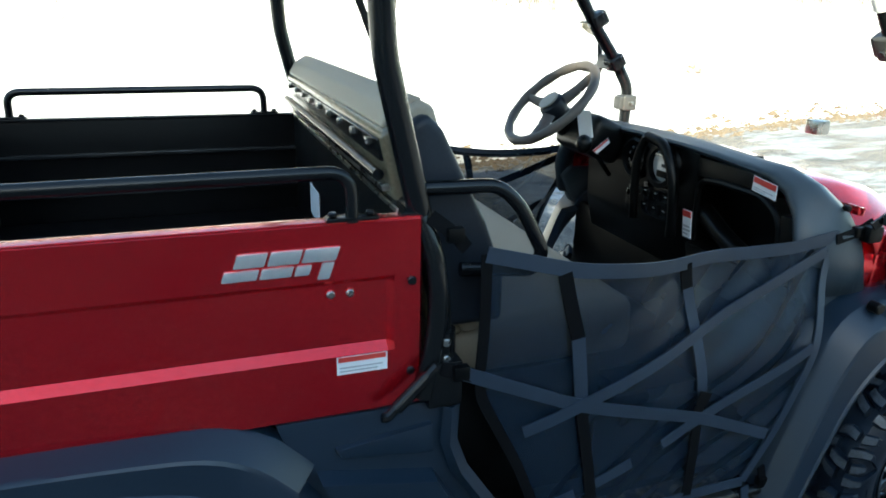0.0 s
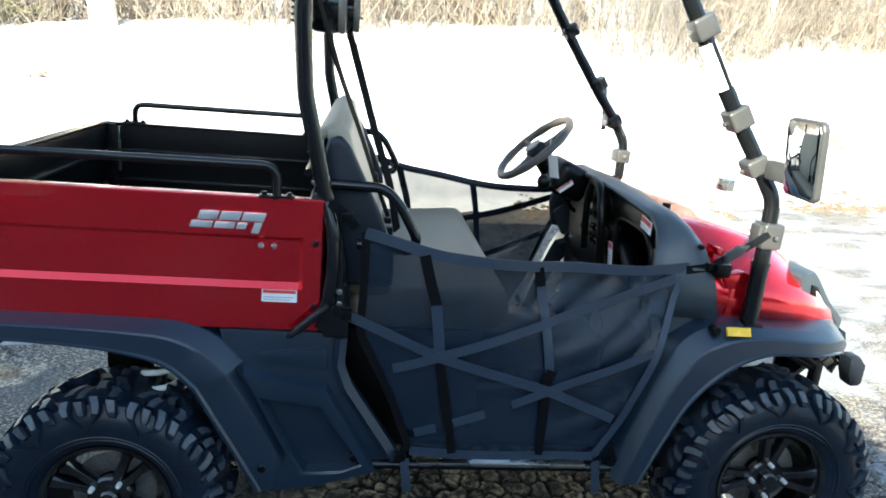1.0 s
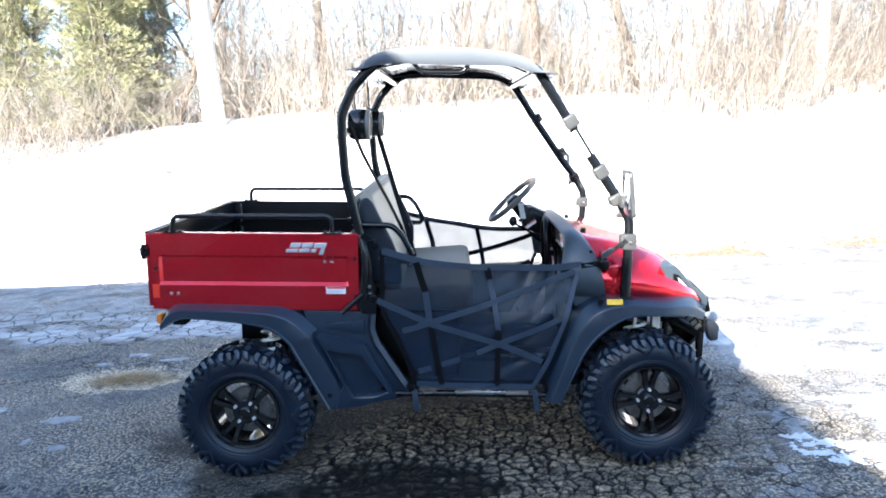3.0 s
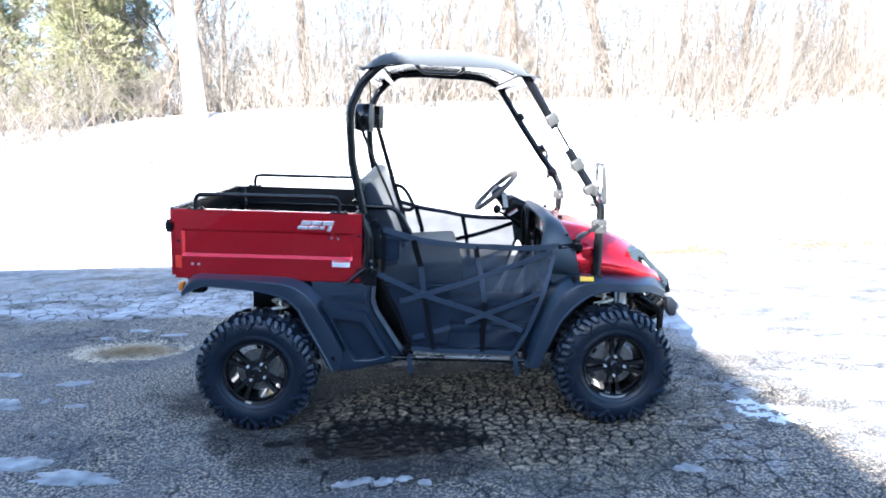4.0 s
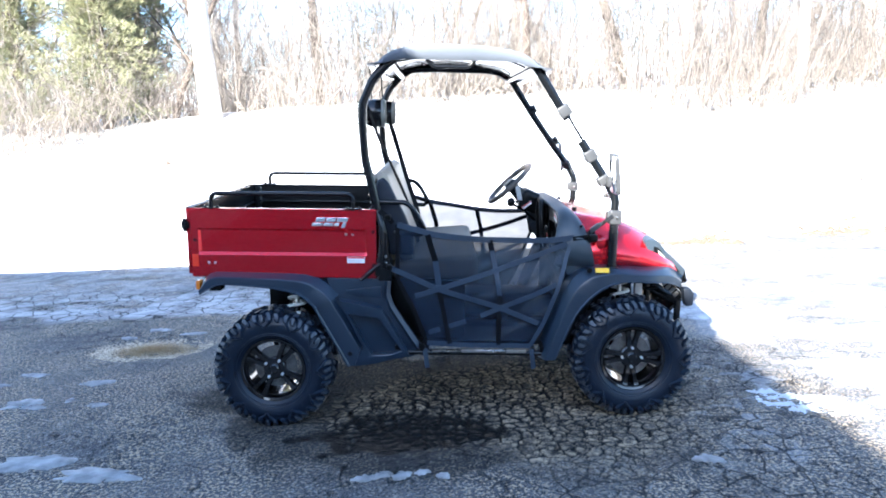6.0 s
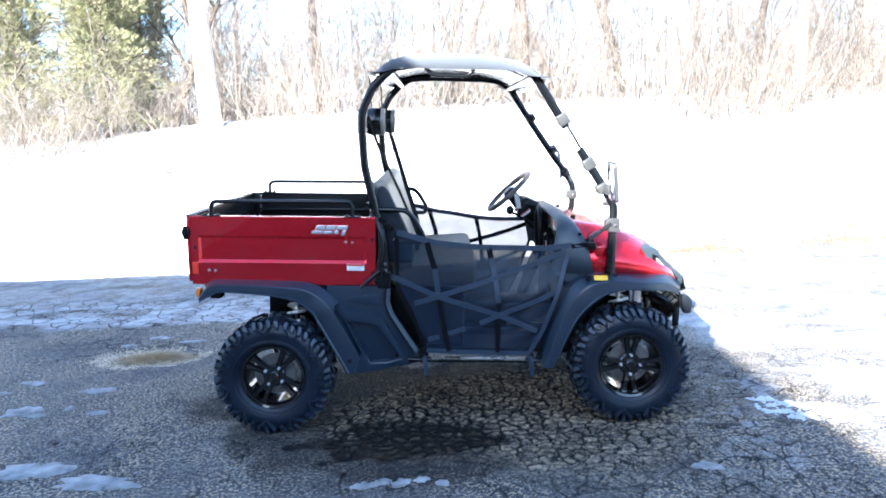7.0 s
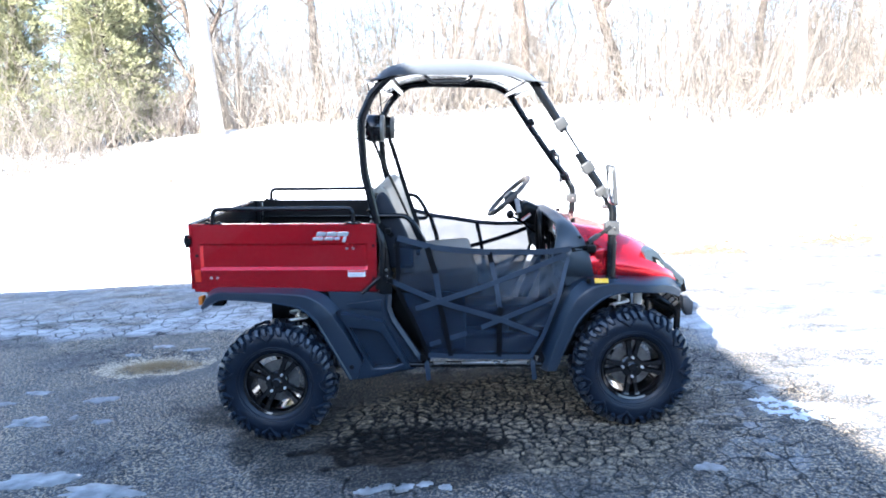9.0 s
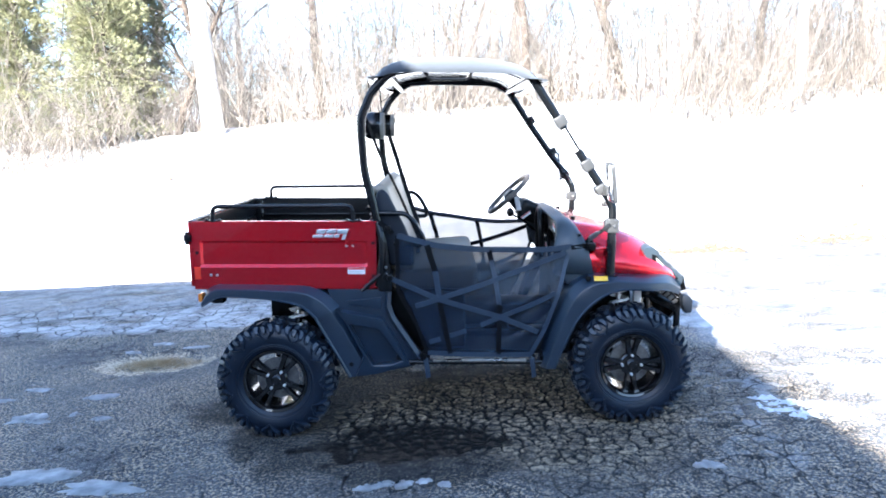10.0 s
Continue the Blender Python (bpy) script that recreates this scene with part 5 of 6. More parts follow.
def side_net(s):
    top = [(-0.319, 1.082), (-0.241, 1.062), (-0.133, 1.032), (0.007, 1.015), (0.166, 0.995), (0.327, 0.988), (0.492, 0.990), (0.628, 1.008)]
    low = [(-0.158, 0.438), (0.05, 0.428), (0.238, 0.421), (0.400, 0.418)]
    left = [(-0.158, 0.438), (-0.226, 0.613), (-0.322, 0.80), (-0.316, 0.93), (-0.319, 1.082)]
    right = [(0.400, 0.418), (0.470, 0.549), (0.548, 0.77), (0.600, 0.95), (0.628, 1.008)]
    n, m = 80, 52
    bm = bmesh.new()
    grid = []
    for i in range(n + 1):
        u = i / n
        col = []
        for j in range(m + 1):
            v = j / m
            t, b, l, r = curve_at(top, u), curve_at(low, u), curve_at(left, v), curve_at(right, v)
            x, z = ((1 - v) * b[k] + v * t[k] + (1 - u) * l[k] + u * r[k] - ((1 - u) * (1 - v) * low[0][k] + u * (1 - v) * low[-1][k] + (1 - u) * v * top[0][k] + u * v * top[-1][k]) for k in (0, 1))
            sway = 0.9 * math.sin(6 * x + 3 * z)
            # long folds slant across the cloth, sharpest towards the upper front corner
            pull = 0.5 + 0.9 * float(smooth(0.0, 0.5, x))
            wrinkle = pull * (0.009 * (abs(math.sin(12 * (x - 0.9 * z) + sway)) - 0.6) + 0.0065 * (abs(math.sin(27 * (x - 1.2 * z) + 1.7 * sway)) - 0.6)) + 0.004 * math.sin(9 * (x + 0.4 * z) + 2 * sway)
            col.append(bm.verts.new((x, s * (net_depth(x, z) + wrinkle), z)))
        grid.append(col)
    for i in range(n):
        for j in range(m):
            bm.faces.new((grid[i][j], grid[i + 1][j], grid[i + 1][j + 1], grid[i][j + 1]))
    net = part("side_net", bm, MESH, utv, "black mesh side net crossed by webbing straps", angle=180)

    def strap(points, width, material, lift=0.008):
        fine = [curve_at(points, k / 14) for k in range(15)]
        pts = [(x, s * (net_depth(x, z) + lift), z) for x, z in fine]
        return part("strap", ribbon(pts, width, 0.003, Vector((0, s, 0))), material, net)

    strap(top, 0.030, WEB, 0.010)
    strap(low, 0.026, WEB, 0.010)
    strap(left[::-1], 0.022, WEB_BLACK, 0.009)
    strap(right, 0.022, WEB, 0.009)
    strap([(-0.160, 1.030), (-0.140, 0.96), (-0.116, 0.885)], 0.030, WEB_BLACK, 0.010)
    strap([(-0.118, 0.892), (-0.104, 0.80), (-0.096, 0.738)], 0.030, WEB, 0.010)
    strap([(-0.095, 0.728), (-0.068, 0.60), (-0.036, 0.435)], 0.026, WEB_BLACK, 0.010)
    strap([(0.172, 0.992), (0.186, 0.930)], 0.028, WEB_BLACK, 0.010)
    strap([(0.185, 0.936), (0.206, 0.84), (0.230, 0.690)], 0.026, WEB, 0.011)
    strap([(0.235, 0.700), (0.224, 0.668)], 0.032, WEB_BLACK, 0.018)
    strap([(0.226, 0.665), (0.229, 0.55), (0.226, 0.425)], 0.026, WEB_BLACK, 0.011)
    strap([(-0.352, 0.848), (-0.100, 0.738), (0.224, 0.636), (0.440, 0.548)], 0.028, WEB, 0.014)
    strap([(0.590, 0.975), (0.40, 0.900), (0.211, 0.836), (-0.096, 0.742), (-0.147, 0.722), (-0.225, 0.700)], 0.028, WEB, 0.017)
    strap([(0.530, 0.765), (0.40, 0.700), (0.228, 0.630), (0.128, 0.590)], 0.026, WEB, 0.013)
    strap([(0.050, 0.562), (-0.040, 0.533)], 0.026, WEB, 0.009)
    strap([(-0.090, 0.516), (-0.150, 0.497)], 0.026, WEB, 0.009)
    # ties and buckles at the corners
    for pts, r in (([(-0.345, s * 0.66, 1.085), (-0.37, s * 0.665, 1.115), (-0.415, s * 0.66, 1.15)], 0.026), ([(-0.335, s * 0.69, 0.842), (-0.36, s * 0.69, 0.852), (-0.395, s * 0.68, 0.86)], 0.026),
                   ([(0.62, s * 0.61, 1.0), (0.70, s * 0.60, 1.01), (0.742, s * 0.60, 1.03)], 0.024), ([(0.45, s * 0.675, 0.45), (0.47, s * 0.67, 0.40), (0.47, s * 0.66, 0.375)], 0.02),
                   ([(-0.165, s * 0.69, 0.46), (-0.185, s * 0.69, 0.42), (-0.185, s * 0.67, 0.38)], 0.02)):
        part("tie_strap", ribbon(pts, r, 0.005, Vector((0, s, 0.2))), WEB_BLACK, net)
        a = Vector(pts[1])
        part("buckle", block(a.x - 0.016, a.x + 0.016, a.y - 0.010, a.y + 0.010, a.z - 0.014, a.z + 0.014, 0.004), DASH, net)
    part("bungee_end", block(0.705, 0.752, s * 0.612 - 0.016, s * 0.612 + 0.016, 0.985, 1.028, 0.01), DASH, net)


for s in SIDES:
    side_net(s)


# -- roll cage, roof, windshield --
def cage():
    main = None
    for s in SIDES:
        y = s * 0.635
        fx = 0.035 if s > 0 else 0.012
        # the upper front pillars lean in on one side and out on the other
        yu = -0.592 if s < 0 else 0.664
        hoop = tube([(-0.378, y, 0.42), (-0.382, y, 0.80), (-0.385, y, 0.98), (-0.425, y, 1.145), (-0.490, y, 1.42), (-0.502, y, 1.60), (-0.500, y, 1.70), (-0.445, y, 1.825), (-0.37, y, 1.905), (-0.30, y * 0.97, 1.950), (-0.15, y * 0.97, 1.958), (0.22, y * 0.97, 1.952), (0.31, y * 0.97, 1.940), (0.392, lerp(y, yu, 0.6), 1.895),
                     (0.545, yu, 1.668), (0.695 + fx * 0.5, yu, 1.435), (0.765 + fx, lerp(y, yu, 0.8), 1.325), (0.822 + fx, lerp(y, yu, 0.3), 1.225), (0.818 + fx, y, 1.10), (0.818 + fx, y, 0.84)], 0.0225, 0.03, 14)
        ob = part("roll_cage" if main is None else "cage_side", hoop, STEEL_BLACK, utv if main is None else main, "" if main else "black tubular roll cage")
        main = main or ob
        part("cage_sleeve", sweep(bmesh.new(), [(0.818 + fx, y, 0.83), (0.818 + fx, y, 1.04)], 0.0255, 14), STEEL_BLACK, main)
        part("sleeve_ring", sweep(bmesh.new(), [(0.818 + fx, y, 1.036), (0.818 + fx, y, 1.046)], 0.0275, 14), STEEL_BLACK, main)
        part("cage_foot", block(0.797, 0.862, y - 0.035, y + 0.035, 0.815, 0.86, 0.01), STEEL_BLACK, main)
        part("joint_collar", sweep(bmesh.new(), [(-0.381, y, 0.86), (-0.382, y, 0.92)], 0.029, 14), STEEL_BLACK, main)
        for z in (0.87, 0.905):
            hex_bolt(main, -0.381, y + s * 0.028, z, 0.008, s)
        part("grab_loop", tube([(-0.43, y, 1.16), (-0.40, s * 0.665, 1.06), (-0.40, s * 0.668, 0.95), (-0.425, s * 0.665, 0.80)], 0.019, 0.06), STEEL_BLACK, main)
    for x, z in ((-0.502, 1.62), (-0.36, 1.905), (0.385, 1.893), (-0.43, 1.15)):
        part("cross_tube", sweep(bmesh.new(), [(x, -0.635, z), (x, 0.635, z)], 0.019, 12), STEEL_BLACK, main)
    # side pin that locks the bed
    for s in SIDES:
        pin = part("bed_pin", tube([(-0.408, s * 0.69, 0.872), (-0.455, s * 0.695, 0.83), (-0.505, s * 0.70, 0.788), (-0.515, s * 0.70, 0.79)], 0.009, 0.01, 8), STEEL_BLACK, utv, "black locking pin with a bright end")
        part("pin_grip", tube([(-0.425, s * 0.692, 0.858), (-0.488, s * 0.699, 0.803)], 0.0125, 0, 10), STEEL_BLACK, pin)
        part("bracket", block(-0.42, -0.35, s * 0.65 - 0.03, s * 0.65 + 0.03, 0.775, 0.87, 0.008), STEEL_BLACK, pin)


cage()


def roof():
    prof = [(-0.480, 1.900), (-0.445, 1.904), (-0.42, 1.911), (-0.390, 1.943), (-0.345, 1.968), (-0.265, 1.988), (-0.17, 1.997), (-0.065, 2.000), (0.05, 1.996), (0.164, 1.987), (0.24, 1.977), (0.294, 1.966), (0.335, 1.950), (0.370, 1.928), (0.398, 1.904), (0.42, 1.894), (0.474, 1.885)]
    n = 26
    top, under = [], []
    for i in range(n + 1):
        y = lerp(-0.675, 0.675, i / n)
        e = max(0.0, (abs(y) - 0.625) / 0.05)
        drop = 0.003 * e ** 2.2
        pull = 1 - 0.012 * e ** 2
        rib = 0.004 * math.cos(y * 16) * (1 - e)
        top.append([(x * pull, y, z - drop + (rib if 1.93 < z else 0)) for x, z in prof])
        under.append([(x * pull * 0.985, y * 0.985, z - drop - 0.014 - 0.006 * (1 - e)) for x, z in prof])
    bm = bmesh.new()
    tv = [[bm.verts.new(p) for p in row] for row in top]
    for a, c in zip(tv, tv[1:]):
        for k in range(len(prof) - 1):
            bm.faces.new((a[k], a[k + 1], c[k + 1], c[k]))
    # side faces hang down to the eaves
    for row, s in ((tv[0], -1), (tv[-1], 1)):
        eave = []
        for v, (x, z) in zip(row, prof):
            zz = min(v.co.z, lerp(1.901, 1.889, (x + 0.4) / 0.8) + (0.024 if s < 0 else 0.046) * float(smooth(-0.41, -0.31, x)) * float(smooth(0.36, 0.27, x)))
            eave.append(bm.verts.new((v.co.x, s * 0.682, zz - 0.001)))
        for k in range(len(prof) - 1):
            bm.faces.new((row[k], row[k + 1], eave[k + 1], eave[k]))
    shell = part("roof", bm, ROOFING, utv, "grey grained plastic roof", angle=50)
    mod = shell.modifiers.new("thickness", "SOLIDIFY")
    mod.thickness, mod.offset = 0.004, -1
    bm = bmesh.new()
    uv = [[bm.verts.new(p) for p in row] for row in under]
    for a, c in zip(uv, uv[1:]):
        for k in range(len(prof) - 1):
            bm.faces.new((a[k], c[k], c[k + 1], a[k + 1]))
    part("roof_liner", bm, LINER, shell, "glossy black underside", angle=60)
    part("eave_handle", tube([(-0.185, -0.655, 1.938), (-0.138, -0.65, 1.888), (0.048, -0.65, 1.888), (0.085, -0.655, 1.935)], 0.010, 0.025, 10), STEEL_BLACK, shell)
    part("shield_edge", tube([(0.452, -0.60, 1.868), (0.458, 0.0, 1.872), (0.452, 0.60, 1.868)], 0.004, 0.02, 6), STEEL_BLACK, shell)
    for y in (-0.40, 0.40):
        part("roof_rib", tube([(-0.36, y, 1.925), (-0.2, y, 1.952), (0.1, y, 1.958), (0.28, y, 1.938), (0.36, y, 1.905)], 0.005, 0.05, 8), LINER, shell)


roof()


def clamp(parent, p, along, w, material, name="clamp"):
    """A two-part clamp round a tube."""
    d = Vector(along).normalized()
    m = Matrix.Translation(p) @ d.to_track_quat("Z", "Y").to_matrix().to_4x4()
    ob = part(name, moved(block(-0.031, 0.031, -0.031, 0.031, -w / 2, w / 2, 0.009, 3), m), material, parent)
    part("clamp_jaw", moved(block(0.026, 0.044, -0.024, 0.024, -w * 0.42, w * 0.42, 0.007, 2), m), material, ob)
    part("clamp_screw", moved(block(-0.006, 0.006, -0.045, -0.03, -0.006, 0.006, 0.002), m), ALLOY, ob)
    return ob


def windshield():
    slope = Vector((0.545 - 0.392, 0, 1.668 - 1.895))
    bm = plate([(0.415, 1.905), (0.425, 1.908), (0.845, 1.265), (0.835, 1.26)], -0.56, 0.60, 0.001)
    shield = part("windshield", bm, CLEAR, utv, "clear plastic windshield held by clamps")
    shield.visible_shadow = False
    low = Vector((0.15, 0, -0.235))
    clamp(shield, (0.547, -0.592, 1.675), low, 0.062, CLAMP_DARK)
    clamp(shield, (0.695, -0.592, 1.445), low, 0.062, CLAMP_DARK)
    clamp(shield, (0.545, 0.664, 1.69), low, 0.055, STEEL_BLACK)
    clamp(shield, (0.707, 0.664, 1.475), low, 0.055, STEEL_BLACK)
    clamp(shield, (0.853, 0.635, 1.165), (0, 0, -1), 0.06, CLAMP_DARK)
    clamp(shield, (0.832, -0.635, 1.125), (0, 0, -1), 0.075, CLAMP_DARK)
    part("lower_latch", block(0.858, 0.905, -0.285, -0.24, 1.185, 1.225, 0.006), ALLOY, shield, "bright latch block on the windshield")
    # white wrap on the tube between the clamps
    a, c = Vector((0.566, -0.592, 1.636)), Vector((0.640, -0.592, 1.522))
    d = (c - a).normalized()
    m = Matrix.Translation(a) @ d.to_track_quat("Z", "Y").to_matrix().to_4x4()
    bm = bmesh.new()
    rings = []
    for z in (0.0, (c - a).length):
        rings.append([bm.verts.new((0.0255 * math.cos(t), 0.0255 * math.sin(t), z)) for t in (radians(-180 + 15 * k) for k in range(23))])
    for k in range(22):
        bm.faces.new((rings[0][k], rings[0][k + 1], rings[1][k + 1], rings[1][k]))
    part("paper_wrap", moved(bm, m), LABEL, shield, "white paper wrapped on the tube", angle=80)


windshield()


def mirror(s):
    c = Vector((0.776, s * 0.808, 1.366))
    turn = Matrix.Translation(c) @ Matrix.Rotation(radians(-7), 4, "Y") @ Matrix.Rotation(radians(s * 0.5), 4, "Z")
    outline = [(-0.072, -0.088), (-0.060, -0.100), (0.060, -0.100), (0.072, -0.088), (0.078, 0.080), (0.073, 0.096), (0.058, 0.103), (-0.058, 0.103), (-0.073, 0.096), (-0.078, 0.080)]
    housing = plate(outline, -0.0095, 0.0095, 0.006, 3)
    housing = moved(housing, turn @ Matrix.Rotation(radians(90), 4, "Z"))
    ob = part("side_mirror", housing, CLAMP_DARK, utv, "grey framed side mirror")
    glass = plate([(x * 0.90, z * 0.93) for x, z in outline], -0.004, 0.004, 0.001)
    glass = moved(glass, turn @ Matrix.Translation((-0.0075, 0, 0)) @ Matrix.Rotation(radians(90), 4, "Z"))
    part("mirror_glass", glass, MIRROR, ob, "mirror glass")
    part("mirror_stay", block(0.770, 0.800, s * 0.70 - 0.05, s * 0.70 + 0.05, 1.29, 1.345, 0.010), CLAMP_DARK, ob)
    clamp(ob, (0.768 + (0.03 if s > 0 else 0), -0.602 if s < 0 else 0.658, 1.318), (0.15, 0, -0.235), 0.05, CLAMP_DARK if s < 0 else STEEL_BLACK, "mirror_clamp")


for s in SIDES:
    mirror(s)
# hand strap with a grey pad from cage to hood
strap_ = part("hood_strap", ribbon([(0.815, -0.665, 1.135), (0.775, -0.665, 1.105), (0.69, -0.64, 1.035)], 0.02, 0.008, Vector((0, -1, 0.3))), STEEL_BLACK, utv, "grey padded hood strap")
part("strap_pad", plate([(0.705, 1.038), (0.745, 1.068), (0.768, 1.100), (0.735, 1.096), (0.698, 1.066)], -0.672, -0.65, 0.007), CLAMP_DARK, strap_)


def pod_lamp(x, y, z, r):
    """A round black pod with a pale rim and a finned back."""
    bm = lathe([(0.0005, -0.052), (r * 0.72, -0.052), (r * 0.88, -0.046), (r * 0.97, -0.032), (r, -0.012), (r, 0.018), (r * 0.98, 0.032), (r * 0.93, 0.040)], 36, axis="x")
    pod = part("speaker_pod", moved(bm, Matrix.Translation((x, y, z))), LINER, utv, "round black pod with a pale rim hung under the roof")
    part("rim_ring", moved(lathe([(r * 0.75, 0.040), (r * 0.95, 0.036), (r * 0.985, 0.044), (r * 0.95, 0.056), (r * 0.78, 0.056)], 32, axis="x"), Matrix.Translation((x, y, z))), PALE, pod)
    part("pod_face", moved(disc(r * 0.80, 0.038, 0.050, 28, 0.003, axis="x"), Matrix.Translation((x, y, z))), DASH, pod)
    for k in range(8):
        zz = z - r * 0.72 + k * (1.44 * r) / 7
        half = 0.75 * math.sqrt(max(0.1, r * r - (zz - z) ** 2))
        part("fin", block(x - 0.078, x - 0.048, y - half, y + half, zz - 0.0035, zz + 0.0035, 0.0015), DASH, pod)
    part("hanger", sweep(bmesh.new(), [(x - 0.02, y, z + r), (x - 0.03, y, 1.90)], 0.004, 6), STEEL_BLACK, pod)
    part("wire", tube([(x - 0.03, y + 0.02, z + r), (x - 0.05, y + 0.04, z + r + 0.06), (x + 0.02, y + 0.03, z + r + 0.1), (x + 0.03, y + 0.02, 1.90)], 0.0025, 0.03, 5), DASH, pod)


pod_lamp(-0.462, -0.311, 1.653, 0.077)
pod_lamp(-0.424, -0.018, 1.657, 0.068)


# -- running gear --
def tyre_mesh():
    prof = [(0.165, -0.088), (0.182, -0.104), (0.192, -0.1085), (0.1945, -0.1135), (0.197, -0.112), (0.203, -0.1145), (0.206, -0.119), (0.2085, -0.117), (0.218, -0.1205), (0.245, -0.124), (0.270, -0.117), (0.291, -0.100), (0.300, -0.06), (0.301, 0.0), (0.300, 0.06), (0.291, 0.100), (0.270, 0.117), (0.245, 0.124), (0.215, 0.120), (0.182, 0.104), (0.165, 0.088)]
    carcass, bm = lathe(prof, 72), bmesh.new()
    # stations over sidewall, shoulder and crown: radius, along, and the way out
    way = [(0.225, -0.1215, 0.1, -1.0), (0.250, -0.1235, 0.25, -0.97), (0.270, -0.117, 0.6, -0.8), (0.291, -0.098, 0.85, -0.5), (0.2985, -0.070, 1.0, -0.1), (0.300, -0.036, 1.0, 0.0), (0.301, 0.004, 1.0, 0.0)]

    def lug(rows, s, th0):
        """rows of station, turn from th0, half width, height."""
        rings = []
        for k, turn, half, h in rows:
            i = min(int(k), len(way) - 2)
            r, y, nr, ny = (lerp(a, c, k - i) for a, c in zip(way[i], way[i + 1]))
            ring = []
            for sign, up in ((-1, -0.3), (-1, 0.7), (-0.72, 1.0), (0.72, 1.0), (1, 0.7), (1, -0.3)):
                rr, yy = r + nr * h * up, y + ny * h * up
                t = th0 + s * turn + sign * half / 0.29
                ring.append((rr * math.cos(t), -yy * s, rr * math.sin(t)))
            rings.append(ring)
        loft(rings, True, True, bm)
        if rows[-1][3] > 0.02:
            # the worn top of the block over the shoulder and crown, a hair proud of it
            tops = []
            for (k, turn, half, h), ring in zip(rows, rings):
                if k < 1.9:
                    continue
                mid = Vector(ring[2]).lerp(Vector(ring[3]), 0.5)
                i = min(int(k), len(way) - 2)
                r, y, nr, ny = (lerp(a, c, k - i) for a, c in zip(way[i], way[i + 1]))
                t = math.atan2(mid.z, mid.x)
                up = Vector((math.cos(t) * nr, -ny * s, math.sin(t) * nr)).normalized() * 0.0012
                tops.append([mid.lerp(Vector(ring[2]), 0.86) + up, mid.lerp(Vector(ring[3]), 0.86) + up])
            first = len(bm.faces)
            loft(tops, False, False, bm)
            bm.faces.ensure_lookup_table()
            for face in bm.faces[first:]:
                face.material_index = 1

    n = 11
    pitch = 2 * math.pi / n
    for k in range(n):
        for s in SIDES:
            th = pitch * (k + (0.5 if s > 0 else 0.0))
            # two legs rise from a V on the sidewall and hook over the shoulder
            lug([(0.35, -0.014, 0.004, 0.006), (0.9, -0.056, 0.006, 0.010), (1.5, -0.112, 0.008, 0.014), (2.0, -0.150, 0.011, 0.019), (2.5, -0.168, 0.014, 0.022), (3.1, -0.160, 0.015, 0.024)], s, th)
            lug([(0.35, 0.014, 0.004, 0.006), (0.9, 0.048, 0.006, 0.010), (1.5, 0.092, 0.008, 0.014), (2.0, 0.114, 0.011, 0.019), (2.6, 0.104, 0.014, 0.022), (3.3, 0.070, 0.014, 0.024)], s, th)
            # short blocks inside and between the Vs
            lug([(1.9, -0.018, 0.009, 0.011), (2.3, -0.028, 0.013, 0.019), (2.9, -0.046, 0.014, 0.024)], s, th)
            lug([(1.75, 0.262, 0.009, 0.010), (2.2, 0.248, 0.014, 0.018), (3.0, 0.215, 0.015, 0.024)], s, th)
            # crown blocks stagger
            lug([(3.3, 0.215, 0.014, 0.024), (3.9, 0.235, 0.015, 0.024), (4.4, 0.205, 0.014, 0.024)], s, th)
            lug([(3.2, -0.035, 0.014, 0.024), (3.8, -0.020, 0.015, 0.024), (4.3, 0.010, 0.014, 0.024)], s, th)
            lug([(3.7, -0.145, 0.014, 0.024), (4.2, -0.120, 0.015, 0.024), (4.9, -0.060, 0.013, 0.023)], s, th)
            lug([(4.2, 0.105, 0.013, 0.023), (4.9, 0.085, 0.014, 0.023), (5.4, 0.095, 0.013, 0.023)], s, th)
            lug([(5.1, 0.255, 0.014, 0.023), (6.0, 0.190, 0.015, 0.023)], s, th)
            # small raised bar between two Vs
            lug([(0.62, pitch / 2 - 0.035, 0.0022, 0.003), (0.66, pitch / 2 + 0.035, 0.0022, 0.003)], s, th)
    tread = finish(bm, "tread", TREAD_BLACK, 32)
    tread.materials.append(TREAD)
    return finish(carcass, "tyre", RUBBER, 32), tread


